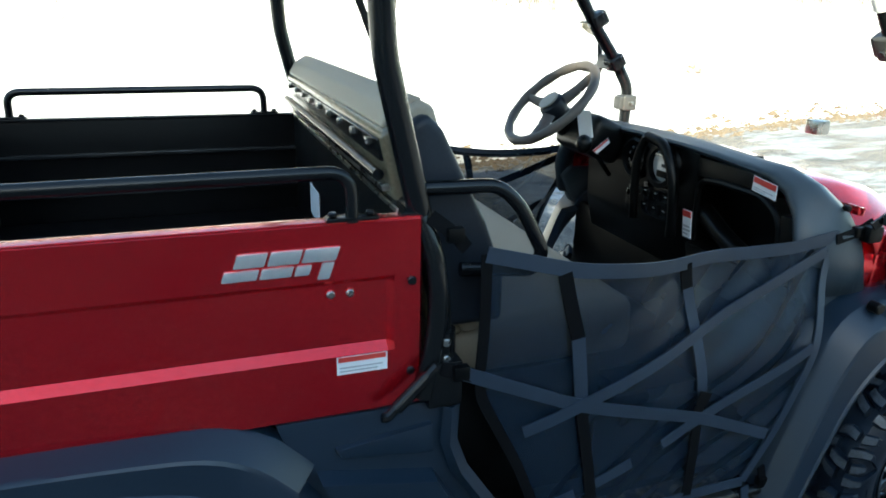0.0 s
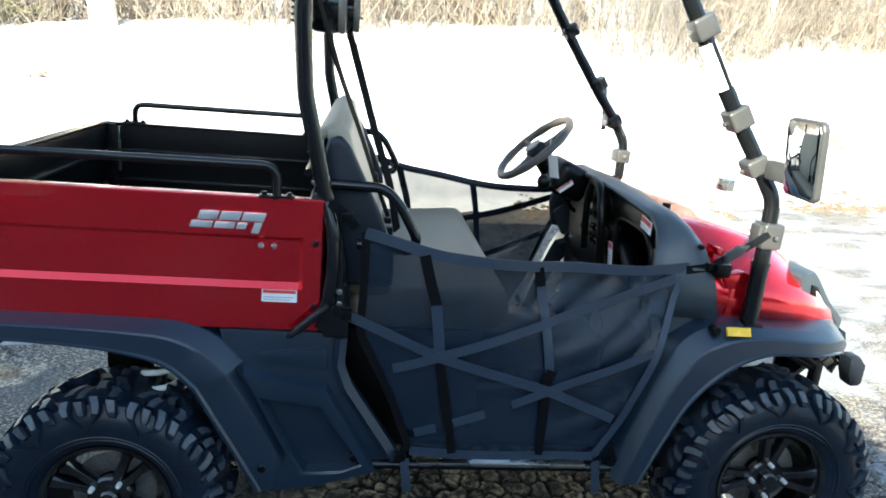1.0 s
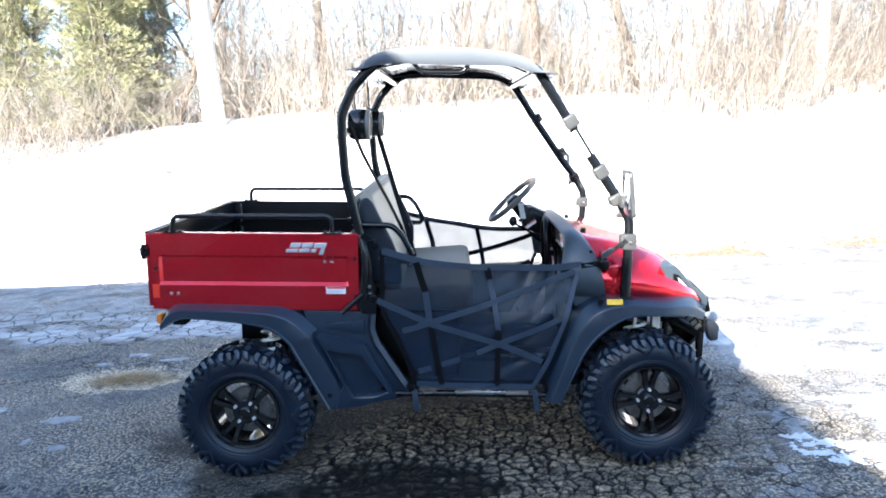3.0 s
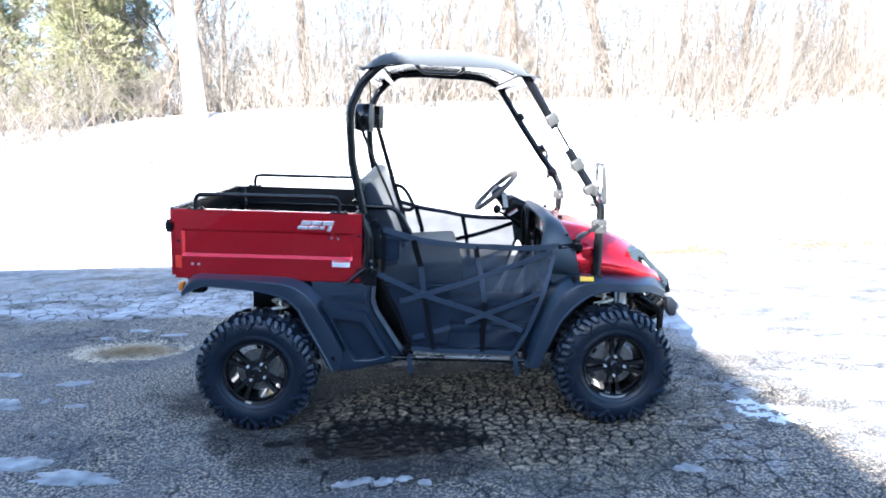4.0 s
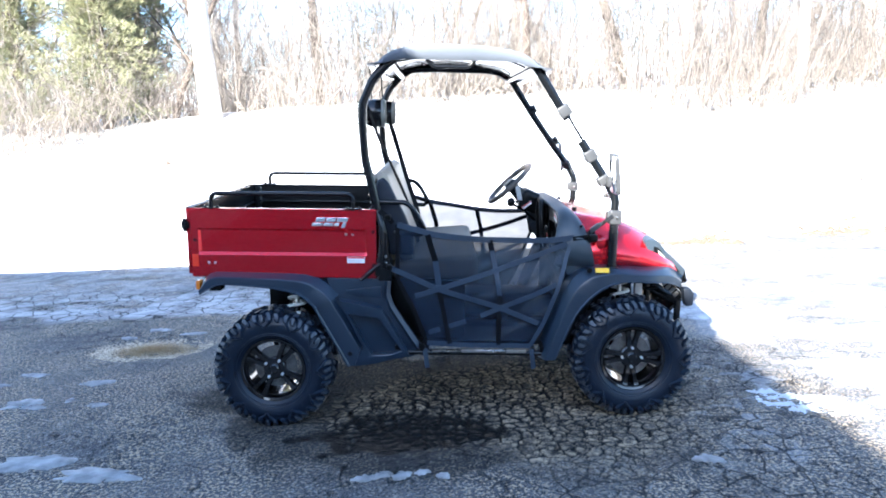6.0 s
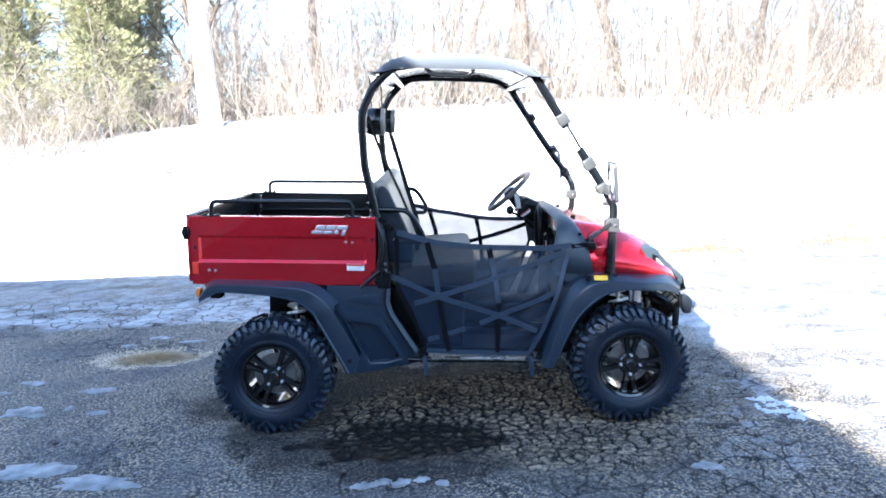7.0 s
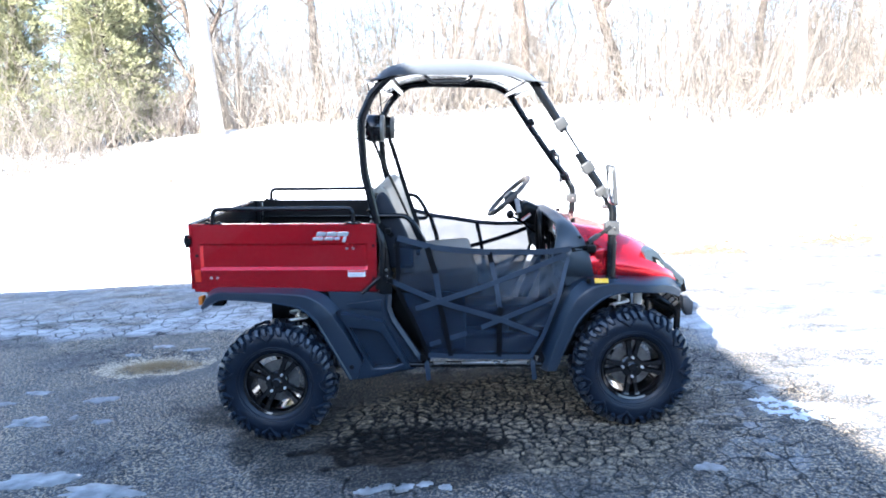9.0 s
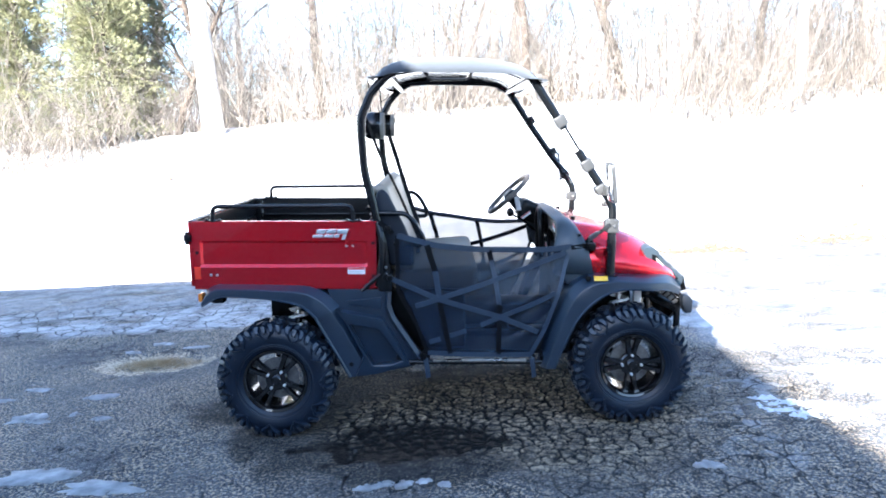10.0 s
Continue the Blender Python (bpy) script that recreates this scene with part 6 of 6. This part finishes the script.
def wheel_meshes():
    out = {}
    out["tyre"], out["tread"] = tyre_mesh()
    bm = lathe([(0.168, -0.092), (0.174, -0.098), (0.172, -0.104), (0.160, -0.100), (0.150, -0.085), (0.146, -0.05), (0.140, 0.06), (0.165, 0.09), (0.172, 0.094)], 56)
    spoke = bmesh.new()
    rows = []
    for r, y, w, h in ((0.030, -0.066, 0.017, 0.02), (0.075, -0.070, 0.014, 0.022), (0.12, -0.078, 0.013, 0.022), (0.152, -0.088, 0.018, 0.022)):
        rows.append([(r, y, w), (r, y - 0.006, w * 0.7), (r, y - 0.006, -w * 0.7), (r, y, -w), (r, y + h, -w), (r, y + h, w)])
    out["spoke"] = finish(loft(rows, True, True, spoke), "spoke", RIM, 35)
    out["hub_plate"] = finish(disc(0.060, -0.045, -0.074, 28, 0.006), "hub_plate", RIM)
    out["wheel"] = finish(bm, "wheel", RIM, 35)
    out["centre_cap"] = finish(disc(0.027, -0.07, -0.092, 24, 0.006), "centre_cap", RIM)
    out["brake_disc"] = finish(lathe([(0.055, -0.028), (0.112, -0.028), (0.114, -0.026), (0.114, -0.022), (0.112, -0.020), (0.055, -0.020), (0.055, -0.028)], 40), "brake_disc", RUSTY)
    cal = block(-0.04, 0.04, -0.05, 0.01, 0.075, 0.128, 0.008)
    out["caliper"] = finish(cal, "caliper", RUSTY)
    nut = lathe([(0.0004, -0.094), (0.0045, -0.0935), (0.0068, -0.090), (0.0072, -0.074)], 10)
    out["lug_nut"] = finish(nut, "lug_nut", NUT)
    out["hub_drum"] = finish(disc(0.058, 0.08, -0.02, 24, 0.004), "hub_drum", STEEL_BLACK)
    return out


WHEEL = wheel_meshes()


def put_wheel(spot, s, spin):
    """A wheel whose outer face stands at the given place of the ground plan."""
    m = BODY.inverted() @ Matrix.Translation(spot) @ (Matrix.Rotation(math.pi, 4, "Z") if s > 0 else Matrix.Identity(4)) @ Matrix.Rotation(radians(spin), 4, "Y")
    rim = part("wheel", WHEEL["wheel"], RIM, utv, "gloss black alloy wheel with knobbly tyre", m)
    part("tyre", WHEEL["tyre"], RUBBER, rim, "black off-road tyre")
    part("tread", WHEEL["tread"], TREAD, rim, "black knobbly tread blocks with dusty worn faces")
    for name in ("centre_cap", "brake_disc", "caliper", "hub_drum", "hub_plate"):
        part(name, WHEEL[name], RIM, rim)
    for k in range(4):
        for off in (-11.5, 11.5):
            part("spoke", WHEEL["spoke"], RIM, rim, "", Matrix.Rotation(radians(90 * k + off), 4, "Y"))
        a = radians(90 * k)
        part("lug_nut", WHEEL["lug_nut"], CHROME, rim, "", Matrix.Translation((0.052 * math.cos(a), 0, 0.052 * math.sin(a))))


put_wheel((-0.965, -0.575, 0.308), -1, 35)
put_wheel((0.958, -0.575, 0.308), -1, 3)
put_wheel((-0.965, 0.735, 0.308), 1, 20)
put_wheel((0.958, 0.735, 0.308), 1, 62)


def coil(parent, foot, head, r, turns, wire, material):
    foot, head = Vector(foot), Vector(head)
    d = (head - foot)
    q = d.to_track_quat("Z", "Y").to_matrix()
    pts = [foot + d * (k / (turns * 14)) + q @ Vector((r * math.cos(2 * math.pi * k / 14), r * math.sin(2 * math.pi * k / 14), 0)) for k in range(turns * 14 + 1)]
    shock = part("shock_absorber", sweep(bmesh.new(), [foot - d * 0.12, foot + d * 0.5], 0.021, 12), STEEL_BLACK, parent, "shock absorber with a white coil spring")
    part("coil_spring", sweep(bmesh.new(), pts, wire, 8), material, shock, "white coil spring")
    part("shock_rod", sweep(bmesh.new(), [foot + d * 0.45, head + d * 0.06], 0.012, 10), ALLOY, shock)


def running_gear():
    chassis = part("chassis", block(-1.08, 1.20, -0.34, -0.28, 0.40, 0.46, 0.008), STEEL_BLACK, utv, "black steel chassis")
    part("chassis_rail", block(-1.08, 1.20, 0.28, 0.34, 0.40, 0.46, 0.008), STEEL_BLACK, chassis)
    for x in (-1.05, -0.7, -0.2, 0.3, 0.75, 1.1):
        part("cross_member", block(x - 0.025, x + 0.025, -0.34, 0.34, 0.405, 0.455, 0.006), STEEL_BLACK, chassis)
    part("engine", block(-0.95, -0.42, -0.26, 0.26, 0.36, 0.74, 0.04, 3), STEEL_BLACK, utv, "black engine block under the bed")
    for s in SIDES:
        part("strut_tower", block(-1.04, -0.93, s * 0.47 - 0.05, s * 0.47 + 0.05, 0.56, 0.80, 0.006), DASH, chassis)
        coil(chassis, (-0.885, s * 0.60, 0.46), (-0.875, s * 0.52, 0.78), 0.045, 7, 0.0085, SPRING)
        coil(chassis, (0.912, s * 0.57, 0.52), (0.908, s * 0.50, 0.83), 0.048, 6, 0.009, SPRING)
        part("control_arm", tube([(0.80, s * 0.30, 0.44), (0.93, s * 0.60, 0.36), (1.06, s * 0.30, 0.44)], 0.016, 0.03, 8), STEEL_BLACK, chassis)
        part("control_arm", tube([(0.82, s * 0.32, 0.60), (0.94, s * 0.58, 0.52), (1.06, s * 0.32, 0.60)], 0.014, 0.03, 8), STEEL_BLACK, chassis)
        part("control_arm", tube([(-1.10, s * 0.30, 0.42), (-0.97, s * 0.60, 0.30), (-0.84, s * 0.30, 0.42)], 0.017, 0.03, 8), STEEL_BLACK, chassis)
        part("steel_plate", block(1.015, 1.055, s * 0.45 - 0.02, s * 0.45 + 0.02, 0.62, 0.78, 0.004), SPRING, chassis)
        # lower side bar with straps round it
        bar = part("side_step", sweep(bmesh.new(), [(-0.30, s * 0.665, 0.376), (0.52, s * 0.665, 0.374)], 0.0135, 12), STEEL_BLACK, utv, "black side bar below the net")
        part("bright_strip", block(-0.13, 0.38, s * 0.667 - 0.0135, s * 0.667 + 0.0135, 0.379, 0.391, 0.003), ALLOY, bar)
        for x in (-0.16, 0.42):
            part("bar_stay", block(x - 0.012, x + 0.012, s * 0.60 - 0.07, s * 0.60 + 0.07, 0.36, 0.40, 0.004), STEEL_BLACK, bar)
            part("strap_end", ribbon([(x - 0.01, s * 0.675, 0.40), (x - 0.005, s * 0.68, 0.36), (x + 0.004, s * 0.675, 0.29)], 0.026, 0.004, Vector((0.2, s, 0))), WEB, bar)
        # front bumper
        part("bumper_strut", tube([(1.06, s * 0.34, 0.76), (1.20, s * 0.36, 0.66), (1.30, s * 0.36, 0.60)], 0.019, 0.03, 10), STEEL_BLACK, chassis)
        part("bumper_strut", tube([(1.05, s * 0.34, 0.70), (1.30, s * 0.36, 0.585)], 0.015, 0, 10), STEEL_BLACK, chassis)
        part("bumper_post", block(1.285, 1.315, s * 0.36 - 0.018, s * 0.36 + 0.018, 0.44, 0.64, 0.004), STEEL_BLACK, chassis)
        part("hanger_bar", block(1.10, 1.13, s * 0.36 - 0.012, s * 0.36 + 0.012, 0.52, 0.78, 0.004), STEEL_BLACK, chassis)
    bumper = part("front_bumper", tube([(1.285, -0.53, 0.668), (1.33, -0.42, 0.655), (1.345, 0.0, 0.65), (1.33, 0.42, 0.655), (1.285, 0.53, 0.668)], 0.021, 0.04, 12), STEEL_BLACK, utv, "black tubular front bumper with dark end caps")
    for s in SIDES:
        part("end_cap", moved(plate([(-0.030, 0.048), (0.006, 0.052), (0.034, 0.022), (0.030, -0.050), (-0.008, -0.056), (-0.024, -0.010)], -0.03, 0.03, 0.012), Matrix.Translation((1.285, s * 0.535, 0.672))), NAVY, bumper)
        brace = part("bumper_brace", plate([(1.115, 0.765), (1.150, 0.790), (1.285, 0.668), (1.270, 0.622)], s * 0.47 - 0.012, s * 0.47 + 0.012, 0.006), STEEL_BLACK, chassis)
        for k in range(5):
            u = 0.15 + 0.16 * k
            part("brace_rib", block(-0.010, 0.010, -0.004, 0.004, -0.016, 0.016, 0.002, turn=Matrix.Translation((lerp(1.128, 1.272, u), s * 0.485, lerp(0.772, 0.642, u))) @ Matrix.Rotation(radians(48), 4, "Y")), RUSTY, brace)
        part("cross_bar", sweep(bmesh.new(), [(1.03, s * 0.45, 0.690), (1.15, s * 0.46, 0.694)], 0.010, 8), STEEL_BLACK, chassis)
        part("inner_liner", plate([(0.66, 0.42), (0.70, 0.66), (0.80, 0.80), (1.00, 0.82), (1.015, 0.60), (0.98, 0.42)], s * 0.40 - 0.006, s * 0.40 + 0.006, 0.003), DASH, chassis)
    part("skid_plate", plate([(1.02, 0.36), (1.20, 0.42), (1.36, 0.58), (1.34, 0.59), (1.19, 0.44), (1.02, 0.39)], -0.28, 0.28, 0.004), STEEL_BLACK, chassis)


running_gear()

# ---- brush and trees on the snow bank ----
def snow_at(x, y):
    z, _ = snow_height(np.array([float(x)]), np.array([float(y)]))
    return float(z[0])


def many_stems(name, base, way, length, radius, material, words, category, seed, sag=0.25):
    """Thousands of thin tapered stems in one mesh; base and way are rows of three."""
    rs = np.random.RandomState(seed)
    n = len(base)
    way = way / np.linalg.norm(way, axis=1, keepdims=True)
    side = np.cross(way, np.array([0.31, 0.17, 0.93]))
    side /= np.linalg.norm(side, axis=1, keepdims=True)
    third = np.cross(way, side)
    bend = (side * rs.normal(0, sag, (n, 1)) + third * rs.normal(0, sag, (n, 1)))
    kink = (side * rs.normal(0, 0.05, (n, 1)) + third * rs.normal(0, 0.05, (n, 1)))
    rows = []
    for f in (0.0, 0.35, 0.7, 1.0):
        mid = base + length[:, None] * (way * f + bend * f * f + kink * math.sin(6 * f))
        w = (radius * (1 - 0.85 * f))[:, None]
        rows.append(np.stack([mid + side * w, mid - side * 0.5 * w + third * 0.87 * w, mid - side * 0.5 * w - third * 0.87 * w], 1))
    pts = np.stack(rows, 1).reshape(-1, 3)
    quad = []
    for s in range(3):
        for e in range(3):
            quad.append((3 * s + e, 3 * s + (e + 1) % 3, 3 * s + 3 + (e + 1) % 3, 3 * s + 3 + e))
    faces = (np.arange(n)[:, None, None] * 12 + np.array(quad)[None]).reshape(-1, 4)
    me = bpy.data.meshes.new(name)
    me.vertices.add(len(pts))
    me.vertices.foreach_set("co", pts.ravel())
    me.loops.add(faces.size)
    me.loops.foreach_set("vertex_index", faces.ravel())
    me.polygons.add(len(faces))
    me.polygons.foreach_set("loop_start", np.arange(0, faces.size, 4))
    me.update()
    me.materials.append(material)
    return tagged(new(name, me), words, category, kind="stuff")


def brush():
    rs = np.random.RandomState(17)
    n = 6200
    x = rs.uniform(-19, 20, n)
    y = 13.3 + 0.8 * np.sin(x * 0.7) + rs.exponential(2.6, n) - 1.3 * smooth(-5.5, -9.0, x)
    keep = rough(x, y, 2.0, 121) + 0.25 * rs.rand(n) > 0.45
    x, y = x[keep], y[keep]
    n = len(x)
    z, _ = snow_height(x, y)
    base = np.stack([x, y, z - 0.05], 1)
    lean = rs.normal(0, 0.45, (n, 2))
    way = np.concatenate([lean, np.ones((n, 1))], 1)
    length = (rs.gamma(2.4, 0.85, n) * 0.8 + 0.4) * np.where(x < -6.5, 0.8, 1.0)
    many_stems("brush", base, way, length, 0.005 + 0.005 * rs.rand(n) + 0.0015 * length, TWIG, "dense bare tan brush along the snow bank", "brush", 18)
    # side twigs that leave the stems
    pick = rs.randint(0, n, 42000)
    f = rs.uniform(0.25, 0.95, len(pick))
    w = way[pick] / np.linalg.norm(way[pick], axis=1, keepdims=True)
    start = base[pick] + w * (length[pick] * f)[:, None]
    out = w * 0.7 + np.concatenate([rs.normal(0, 0.9, (len(pick), 2)), rs.normal(0.0, 0.5, (len(pick), 1))], 1)
    many_stems("brush_twigs", start, out, length[pick] * rs.uniform(0.12, 0.45, len(pick)), np.full(len(pick), 0.0036), TWIG, "fine tan twigs of the bare brush", "brush", 19, 0.35)
    # tall pale saplings among the brush
    m = 1500
    x = np.where(rs.rand(m) < 0.06, rs.uniform(-18, -7, m), rs.uniform(-7.2, 22, m))
    y = 13.8 + 0.8 * np.sin(x * 0.7) + rs.exponential(3.5, m)
    z, _ = snow_height(x, y)
    tall = np.stack([x, y, z - 0.05], 1)
    rise = np.concatenate([rs.normal(0, 0.16, (m, 2)), np.ones((m, 1))], 1)
    high = rs.uniform(2.6, 6.5, m)
    half = rs.rand(m) < 0.45
    for name, some, material, words in (("saplings", half, TWIG, "tall thin pale saplings behind the brush"), ("grey_saplings", ~half, TWIG_DARK, "tall thin grey saplings behind the brush")):
        many_stems(name, tall[some], rise[some], high[some], 0.006 + 0.002 * high[some], material, words, "brush", 23, 0.10)
    pick = rs.randint(0, m, 26000)
    f = rs.uniform(0.2, 0.97, len(pick))
    w = rise[pick] / np.linalg.norm(rise[pick], axis=1, keepdims=True)
    start = tall[pick] + w * (high[pick] * f)[:, None]
    out = w * 0.6 + np.concatenate([rs.normal(0, 1.0, (len(pick), 2)), rs.normal(0.0, 0.5, (len(pick), 1))], 1)
    long_ = rs.uniform(0.3, 1.3, len(pick))
    for name, some, material in (("sapling_twigs", half[pick], TWIG), ("grey_twigs", ~half[pick], TWIG_DARK)):
        many_stems(name, start[some], out[some], long_[some], np.full(int(some.sum()), 0.0055), material, "fine twigs of the saplings", "brush", 24, 0.35)
    # fallen sticks and dry stalks on the edge of the snow
    m = 900
    x = rs.uniform(-18, 18, m)
    y = 12.3 + 0.8 * np.sin(x * 0.7) + rs.normal(0, 0.45, m)
    z, _ = snow_height(x, y)
    way = np.stack([rs.normal(0, 1, m), rs.normal(0, 0.6, m), np.abs(rs.normal(0.15, 0.25, m))], 1)
    many_stems("dead_sticks", np.stack([x, y, z + 0.02], 1), way, rs.uniform(0.2, 1.1, m), np.full(m, 0.009), TWIG, "dead sticks lying at the edge of the snow", "sticks", 20)


brush()


def bare_tree_meshes(seed, height, r0, lean):
    """Trunk with limbs, and a crown of bare twigs."""
    rs = random.Random(seed)
    trunk, crown = bmesh.new(), bmesh.new()

    def limb(bm, start, way, length, r, depth):
        pts, radii, p, d = [start], [r], start.copy(), way.normalized()
        steps_ = 7 if depth == 0 else 5
        for k in range(steps_):
            d = (d + Vector((rs.gauss(0, 0.10), rs.gauss(0, 0.10), rs.gauss(0.03, 0.06))) * (0.6 if depth == 0 else 1.3)).normalized()
            p = p + d * length / steps_
            pts.append(p.copy())
            radii.append(r * (1 - 0.78 * (k + 1) / steps_))
        sweep(bm, pts, radii, 8 if depth == 0 else (5 if depth == 1 else 3), True)
        if depth < 3:
            for k in range((11, 6, 5)[depth]):
                f = rs.uniform(0.25 if depth == 0 else 0.2, 0.98)
                i = min(int(f * steps_), steps_ - 1)
                q = pts[i].lerp(pts[i + 1], f * steps_ - i)
                a = rs.random() * 6.283
                base = (pts[i + 1] - pts[i]).normalized()
                out = (base * rs.uniform(0.4, 0.9) + Vector((math.cos(a), math.sin(a), rs.uniform(0.0, 0.5))) * 0.8).normalized()
                limb(trunk if depth == 0 else crown, q, out, length * rs.uniform(0.22, 0.42) * (1.15 - 0.5 * f), max(0.004, radii[i] * rs.uniform(0.3, 0.5)), depth + 1)

    limb(trunk, Vector((0, 0, -0.2)), Vector((lean, 0, 1)), height, r0, 0)
    return trunk, crown


def plant_tree(meshes, x, y, turn, size, words, bark):
    ob = new("bare_tree")
    ob.matrix_world = pose(x, y, snow_at(x, y) - 0.05, 0, 0, turn) @ Matrix.Scale(size, 4)
    part("trunk", meshes[0], bark, ob)
    part("crown", meshes[1], bark, ob)
    return tagged(ob, words, "tree", "bare trees on the bank")


KINDS = []
for k, (h, r, lean, bark) in enumerate(((9.5, 0.22, 0.0, BARK), (8.0, 0.13, 0.06, BARK_DARK), (10.0, 0.16, -0.03, BARK), (7.0, 0.10, 0.12, BARK_DARK))):
    a, c = bare_tree_meshes(300 + k, h, r, lean)
    KINDS.append((finish(a, "trunk", bark, 60), finish(c, "crown", TWIG, 60), bark))
rs_ = random.Random(77)
spots = [(0, -5.62, 13.3, 0, 1.3), (1, 8.5, 14.8, 200, 1.0), (1, -6.1, 14.6, 80, 0.9), (3, 5.3, 15.6, 200, 1.6), (2, -0.2, 15.5, 90, 1.1), (2, 9.6, 14.6, 30, 1.0), (1, -3.2, 15.0, 10, 1.1), (1, 2.4, 14.8, 140, 1.0), (2, 7.4, 17.0, 250, 1.0), (0, 12.5, 16.5, 60, 0.9), (3, -7.0, 14.4, 20, 1.0)]
for k in range(30):
    spots.append((rs_.randrange(4), rs_.uniform(-20, 21), rs_.uniform(16.5, 30), rs_.uniform(0, 360), rs_.uniform(0.8, 1.25)))
for kind, x, y, turn, size in spots:
    t, c, bark = KINDS[kind]
    plant_tree((t, c), x, y, turn, size, "pale bare tree with a thick trunk" if kind in (0, 2) else "brown bare leaning tree", bark)


def evergreen_meshes(seed, height, spread):
    rs = random.Random(seed)
    trunk = sweep(bmesh.new(), [(0, 0, -0.2), (0.05, 0.02, height * 0.5), (0, 0, height * 0.97)], [0.16, 0.10, 0.02], 8)
    verts, faces = [], []
    for k in range(21000):
        f = rs.random() ** 0.85
        h = 0.25 + f * (height - 0.3)
        reach = spread * (1 - f) ** 0.6 * (0.75 + 0.25 * math.sin(9 * h + 5 * math.sin(3 * h)))
        a = rs.random() * 6.283
        lobes = 0.72 + 0.28 * math.sin(5 * a + 4 * h)
        r = reach * lobes * rs.uniform(0.35, 1.0) ** 0.5
        p = Vector((r * math.cos(a), r * math.sin(a), h))
        out = Vector((math.cos(a), math.sin(a), rs.uniform(-0.1, 0.9))).normalized()
        side = out.cross(Vector((0, 0, 1))).normalized()
        for j in range(4):
            d = (out + side * rs.gauss(0, 0.6) + Vector((0, 0, rs.gauss(0, 0.45)))).normalized()
            ln = rs.uniform(0.07, 0.17)
            w = d.cross(Vector((rs.gauss(0, 1), rs.gauss(0, 1), rs.gauss(0, 1)))).normalized() * rs.uniform(0.006, 0.013)
            q = len(verts)
            verts += [p, p + d * ln * 0.55 + w, p + d * ln, p + d * ln * 0.55 - w]
            faces.append((q, q + 1, q + 2, q + 3))
    limbs = bmesh.new()
    for k in range(60):
        f = rs.random()
        h, a = 0.4 + f * (height - 1), rs.random() * 6.283
        ln = spread * (1 - f) ** 0.7 * 0.8
        sweep(limbs, [(0, 0, h), (ln * 0.5 * math.cos(a), ln * 0.5 * math.sin(a), h + 0.1), (ln * math.cos(a), ln * math.sin(a), h + 0.35)], [0.03, 0.02, 0.006], 4)
    me = bpy.data.meshes.new("crown")
    me.from_pydata([tuple(v) for v in verts], [], faces)
    me.materials.append(LEAF)
    return finish(trunk, "trunk", BARK_DARK), me, finish(limbs, "limb", BARK_DARK)


GREENS = [evergreen_meshes(500, 7.4, 1.9), evergreen_meshes(501, 8.6, 2.2)]
for kind, x, y, turn, size in ((1, -13.0, 16.0, 0, 1.0), (0, -10.9, 14.3, 60, 0.95), (0, -8.6, 14.2, 130, 1.0), (1, -15.2, 15.0, 220, 0.9), (0, -12.6, 14.0, 300, 0.8), (0, -17.6, 19.0, 20, 1.1), (0, -8.5, 16.4, 250, 0.9), (1, -10.4, 18.0, 170, 0.95)):
    ob = new("cedar_tree")
    ob.matrix_world = pose(x, y, snow_at(x, y) - 0.05, 0, 0, turn) @ Matrix.Scale(size, 4)
    for name, me in zip(("trunk", "crown", "limb"), GREENS[kind]):
        part(name, me, LEAF, ob)
    tagged(ob, "grey-green cedar with ragged drooping foliage", "tree", "cedars behind the brush")


def litter(x, y, size, seed):
    """A clump of dead leaves on the snow."""
    rs = random.Random(seed)
    bm = bmesh.new()
    z = snow_at(x, y)
    for k in range(14):
        c = Vector((rs.gauss(0, size * 0.5), rs.gauss(0, size * 0.35), rs.uniform(0, size * 0.5)))
        u = Vector((rs.gauss(0, 1), rs.gauss(0, 1), rs.gauss(0, 0.6))).normalized() * size * 0.35
        v = u.cross(Vector((rs.gauss(0, 1), rs.gauss(0, 1), 1))).normalized() * size * 0.2
        m = (u + v) * 0.1
        bm.faces.new([bm.verts.new(Vector((x, y, z)) + c + p) for p in (-u, v + m, u, -v + m)])
    ob = new("dead_leaves", finish(bm, "dead_leaves", DEAD, 180))
    return tagged(ob, "clump of brown dead leaves on the snow", "leaves", "leaf litter on the snow")


for k, (x, y, size) in enumerate(((7.6, 8.6, 0.22), (7.9, 8.9, 0.16), (0.0, 9.4, 0.07), (3.4, 9.0, 0.06), (5.2, 9.3, 0.06), (-3.1, 7.2, 0.09), (-5.4, 9.8, 0.22), (5.9, 7.4, 0.10), (-9.0, 9.0, 0.12), (9.5, 10.0, 0.10), (1.2, 10.4, 0.08), (-1.0, 11.0, 0.1))):
    litter(x, y, size, 900 + k)
